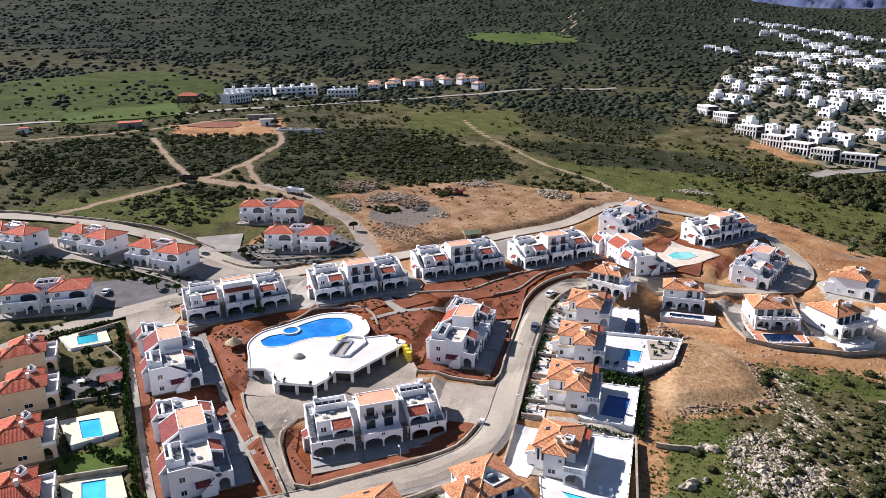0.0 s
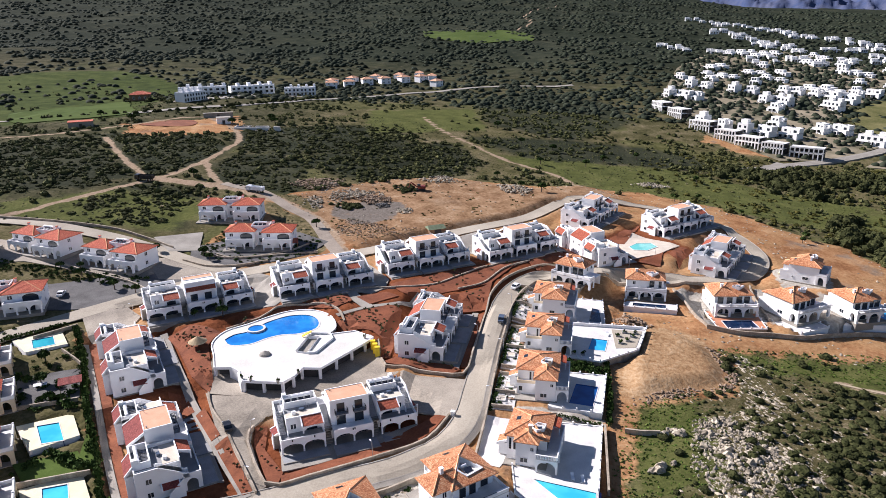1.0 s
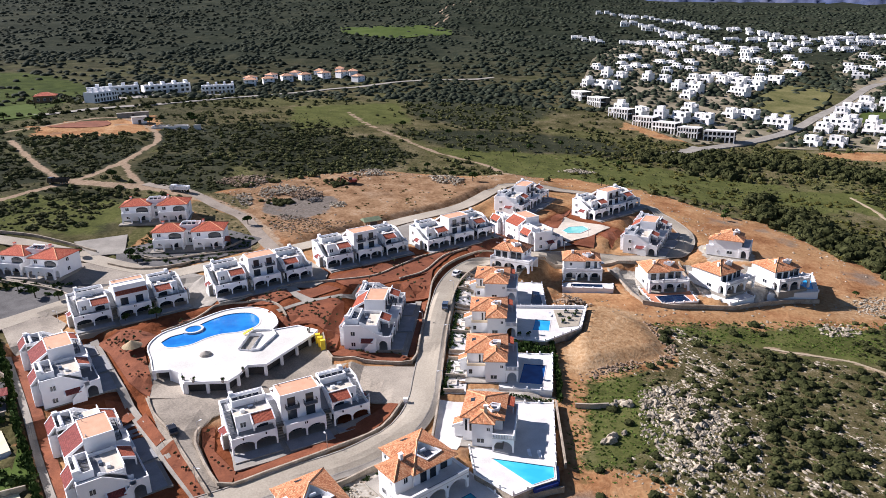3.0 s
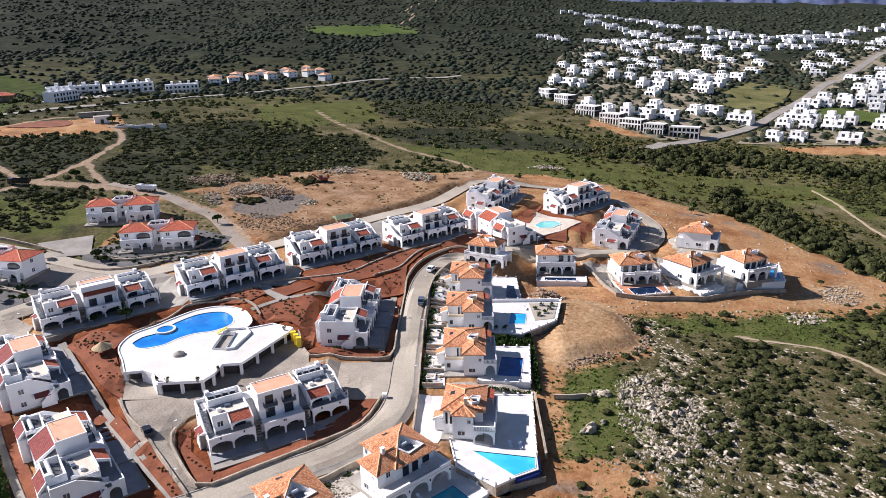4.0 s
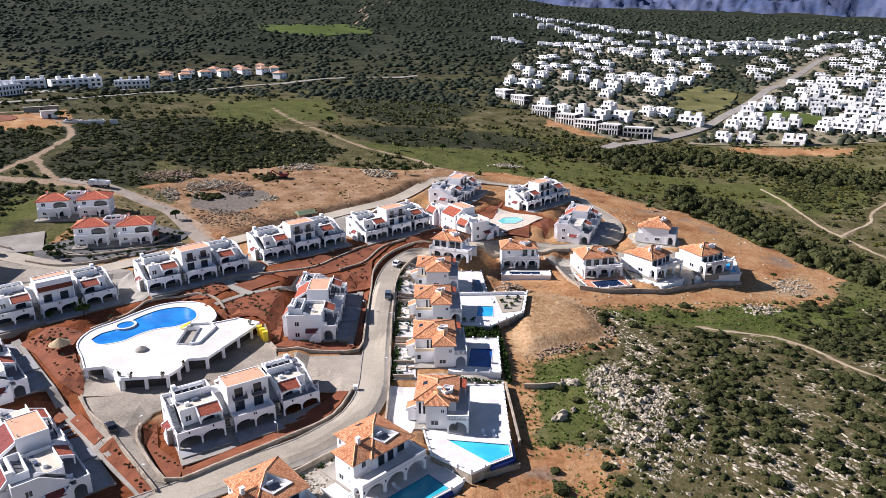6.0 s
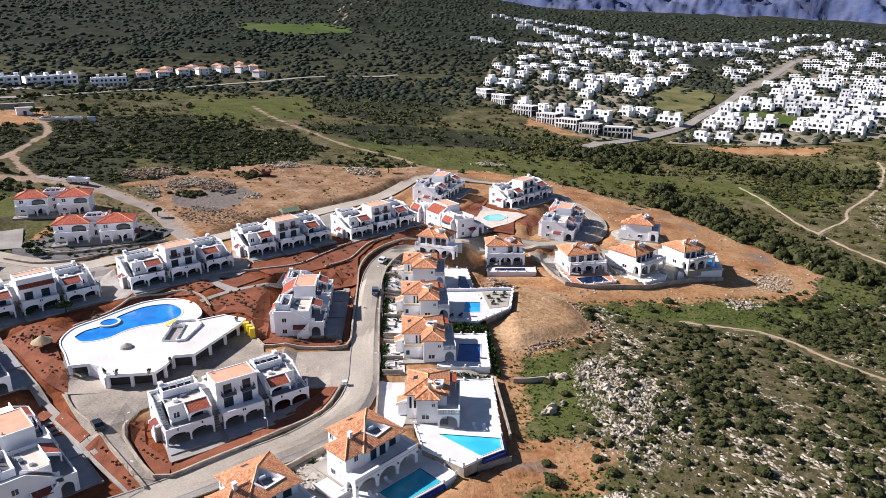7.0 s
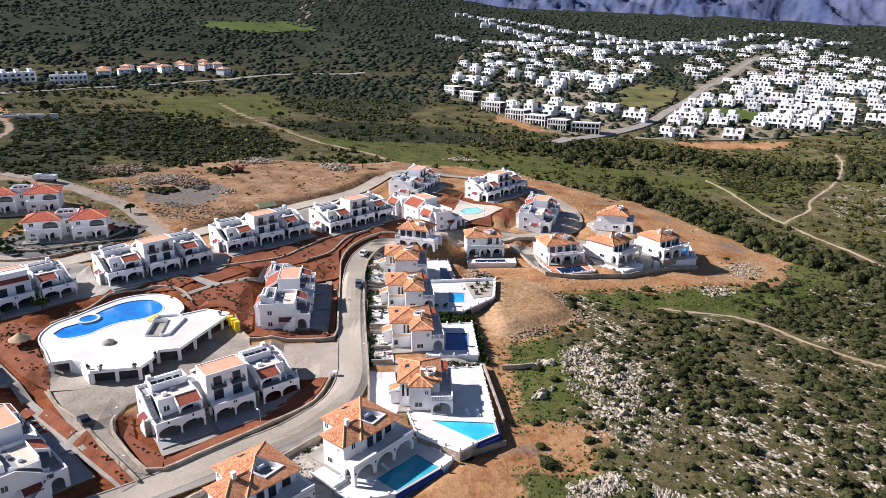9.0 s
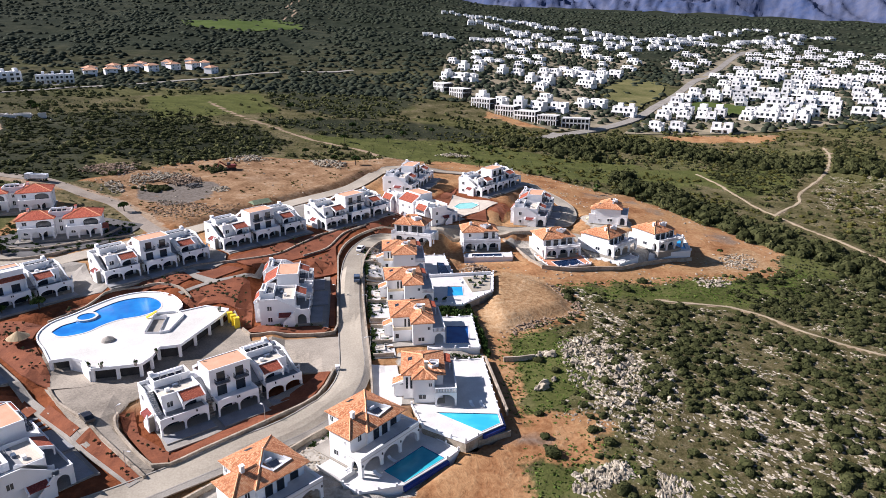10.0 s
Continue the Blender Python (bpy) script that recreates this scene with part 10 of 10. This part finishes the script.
for x_, y_ in ((-44.2, 165.6), (-43.2, 164.2), (-42.2, 162.8)):
    bn = thing("storage_bin", "upright bright yellow plastic container by the wall", "container", "yellow containers", m=pose(x_, y_, lie(x_, y_) + 0.1, 0, 0, 20))
    part("body", Mb().box(-0.6, -0.5, 0, 0.6, 0.5, 2.6), YELLOW, bn)
    part("lid", Mb().box(-0.66, -0.56, 2.6, 0.66, 0.56, 2.75), YELLOW, bn)
slide = thing("pool_slide", "small yellow pool slide at the light well", "slide", m=pose(-62.8, 165.8, ROOF_Z, 0, 0, 30))
part("chute", Mb().hexa([(-1.4, -0.4, 0.2), (-1.4, 0.4, 0.2), (1.2, 0.4, 1.2), (1.2, -0.4, 1.2)], [(-1.4, -0.4, 0.4), (-1.4, 0.4, 0.4), (1.2, 0.4, 1.45), (1.2, -0.4, 1.45)]), YELLOW, slide)
part("ladder", Mb().box(1.2, -0.35, 0, 1.3, -0.28, 1.5).box(1.2, 0.28, 0, 1.3, 0.35, 1.5).box(1.2, -0.28, 0.5, 1.3, 0.28, 0.58).box(1.2, -0.28, 1.0, 1.3, 0.28, 1.08), STEEL, slide)


def lamp_post(x, y, h=3.4):
    l = thing("street_lamp", "slim pale street lamp with one arm", "street lamp", "street lamps", m=pose(x, y, lie(x, y) + 0.1, 0, 0, (x * 53) % 360))
    part("pole", Mb().cyl(0, 0, -0.3, h, 0.08, 0.05, 8), STEEL, l)
    part("arm", Mb().box(-0.03, -0.03, h - 0.1, 1.0, 0.03, h - 0.04), STEEL, l)
    part("head", Mb().box(0.7, -0.14, h - 0.16, 1.3, 0.14, h - 0.06), TANK, l)


for x_, y_ in ((-31.6, 122.6), (-9.9, 148), (-9.9, 172), (-17.9, 178), (-10.6, 199), (3, 239), (26, 241), (60.5, 248), (-60, 125), (36, 256), (-119, 171), (71, 256), (-54.6, 110.8)):
    lamp_post(x_, y_)
rngc = np.random.default_rng(11)
for i in range(34):
    x_, y_ = float(rngc.uniform(-8.8, -5)), float(rngc.choice([149, 152, 178, 183, 203, 207, 213])) + float(rngc.uniform(-1.5, 1.5))
    s_ = float(rngc.uniform(0.3, 0.7))
    bx_ = thing("paving_slab_stack", "small stack of pale building slabs", "slab stack", "front yard building clutter", m=pose(x_, y_, lie(x_, y_) + 0.12, 0, 0, float(rngc.uniform(0, 180))))
    part("slab", Mb().box(-s_, -s_ * 0.6, 0, s_, s_ * 0.6, s_ * 0.7), KERB if i % 3 else WOOD, bx_)

# planting round the two nearest villas and in their beds
x, y = rngc.uniform(-36, -8, 300), rngc.uniform(102, 123, 300)
keep = (np.abs(away(x, y, [(-45, 99), (-38, 105), (-33, 108.5), (-26, 113), (-20, 118.6), (-12.5, 123)]) - 1.6) < 0.9) & (away(x, y, MAIN_ROAD) > 4.6)
p = np.stack([x[keep], y[keep]], -1)
scatter("yard_plants", NEAR, p, rngc.uniform(0.3, 0.8, len(p)), HEDGE, "leafy garden plants along the villa wall", "plants", 4, (0.7, 1.2))
# planting in the front yards and on the villa terraces
x, y = rngc.uniform(-9.4, -4.8, 420), rngc.uniform(144, 212, 420)
keep = ((x < -8.2) | (rngc.random(420) < 0.25)) & ~((y > 160) & (y < 164))
p = np.stack([x[keep], y[keep]], -1)
scatter("yard_plants", NEAR, p, rngc.uniform(0.3, 0.8, len(p)), HEDGE, "leafy green plants in the front yards", "plants", 4, (0.7, 1.3))
lone("gravel_bed", Mb().prism([(19.6, 178.4), (24.9, 179.6), (27.2, 190.4), (18.8, 190.4)], 5.1, 5.2), LANE, "stony raised bed on the villa terrace", "bed", kind="structure")
lone("garden_wall", Mb().box(7.2, 191.6, 5.1, 27.6, 191.9, 6.0), WHITE, "low white wall along the terrace's edge", "wall", kind="structure")
for x_, y_ in ((20.9, 181.6), (22.9, 183.2), (24.2, 186.4), (25.2, 188.4), (22.2, 188.6), (20.4, 186), (8.6, 173.4), (11, 173.2)):
    pot = thing("potted_shrub", "dark shrub in a square grey planter", "planter", "terrace planters", m=pose(x_, y_, 5.1))
    part("pot", Mb().tube_wall(-0.55, -0.55, 0.55, 0.55, 0.0, 0.5, 0.12).box(-0.43, -0.43, 0.0, 0.43, 0.43, 0.4), DECK_GREY, pot)
    q = clump(26, 1.0, 0.9, 0.3).reshape(-1, 3) * np.array([0.8, 0.8, 1.0]) + np.array([0, 0, 0.4])
    me = fast_mesh("plant", q, np.arange(len(q)).reshape(-1, 4), 4)
    me.materials.append(HEDGE)
    new("plant", me).parent = pot


def lounger(x, y, z, rot):
    l = thing("sun_lounger", "white plastic sun lounger by the pool", "sun lounger", "pool loungers", m=pose(x, y, z, 0, 0, rot))
    part("seat", Mb().box(-0.32, -0.9, 0.28, 0.32, 0.4, 0.36), TANK, l)
    part("backrest", Mb().hexa([(-0.32, 0.4, 0.28), (0.32, 0.4, 0.28), (0.32, 0.46, 0.36), (-0.32, 0.46, 0.36)], [(-0.32, 0.95, 0.72), (0.32, 0.95, 0.72), (0.32, 1.0, 0.66), (-0.32, 1.0, 0.66)]), TANK, l)
    for sx_ in (-0.26, 0.26):
        for sy_ in (-0.75, 0.3):
            part("leg", Mb().box(sx_ - 0.03, sy_ - 0.03, 0.0, sx_ + 0.03, sy_ + 0.03, 0.28), TANK, l)


for x_, y_, z_, r_ in ((-7.6, 107.6, 1.95, 40), (-10.4, 103.6, 1.95, 40), (11.6, 121.4, 3.55, 10), (9.6, 121.8, 3.55, 10), (17.6, 186.4, 5.1, 5)):
    lounger(x_, y_, z_ + 0.002, r_)

# the land lies a little lower under paving and roads
gx_, gy_, low_ = gx.ravel(), gy.ravel(), np.zeros(gx.size)
near_ = np.where((np.abs(gx_) < 900) & (gy_ > 60) & (gy_ < 1100))[0]
for line, half, poly in COVERED:
    pts = line or poly
    x0_, x1_, y0_, y1_ = min(q[0] for q in pts) - 9, max(q[0] for q in pts) + 9, min(q[1] for q in pts) - 9, max(q[1] for q in pts) + 9
    sel = near_[(gx_[near_] > x0_) & (gx_[near_] < x1_) & (gy_[near_] > y0_) & (gy_[near_] < y1_)]
    if not len(sel):
        continue
    hit = away(gx_[sel], gy_[sel], line) < half + 1.3 if line else inside(gx_[sel], gy_[sel], poly)
    low_[sel] = np.maximum(low_[sel], (0.6 if line else max(half, 0.5)) * hit)
land.vertices.foreach_set("co", np.stack([gx_, gy_, gzz.ravel() - low_], -1).astype(np.float32).ravel())
land.update()
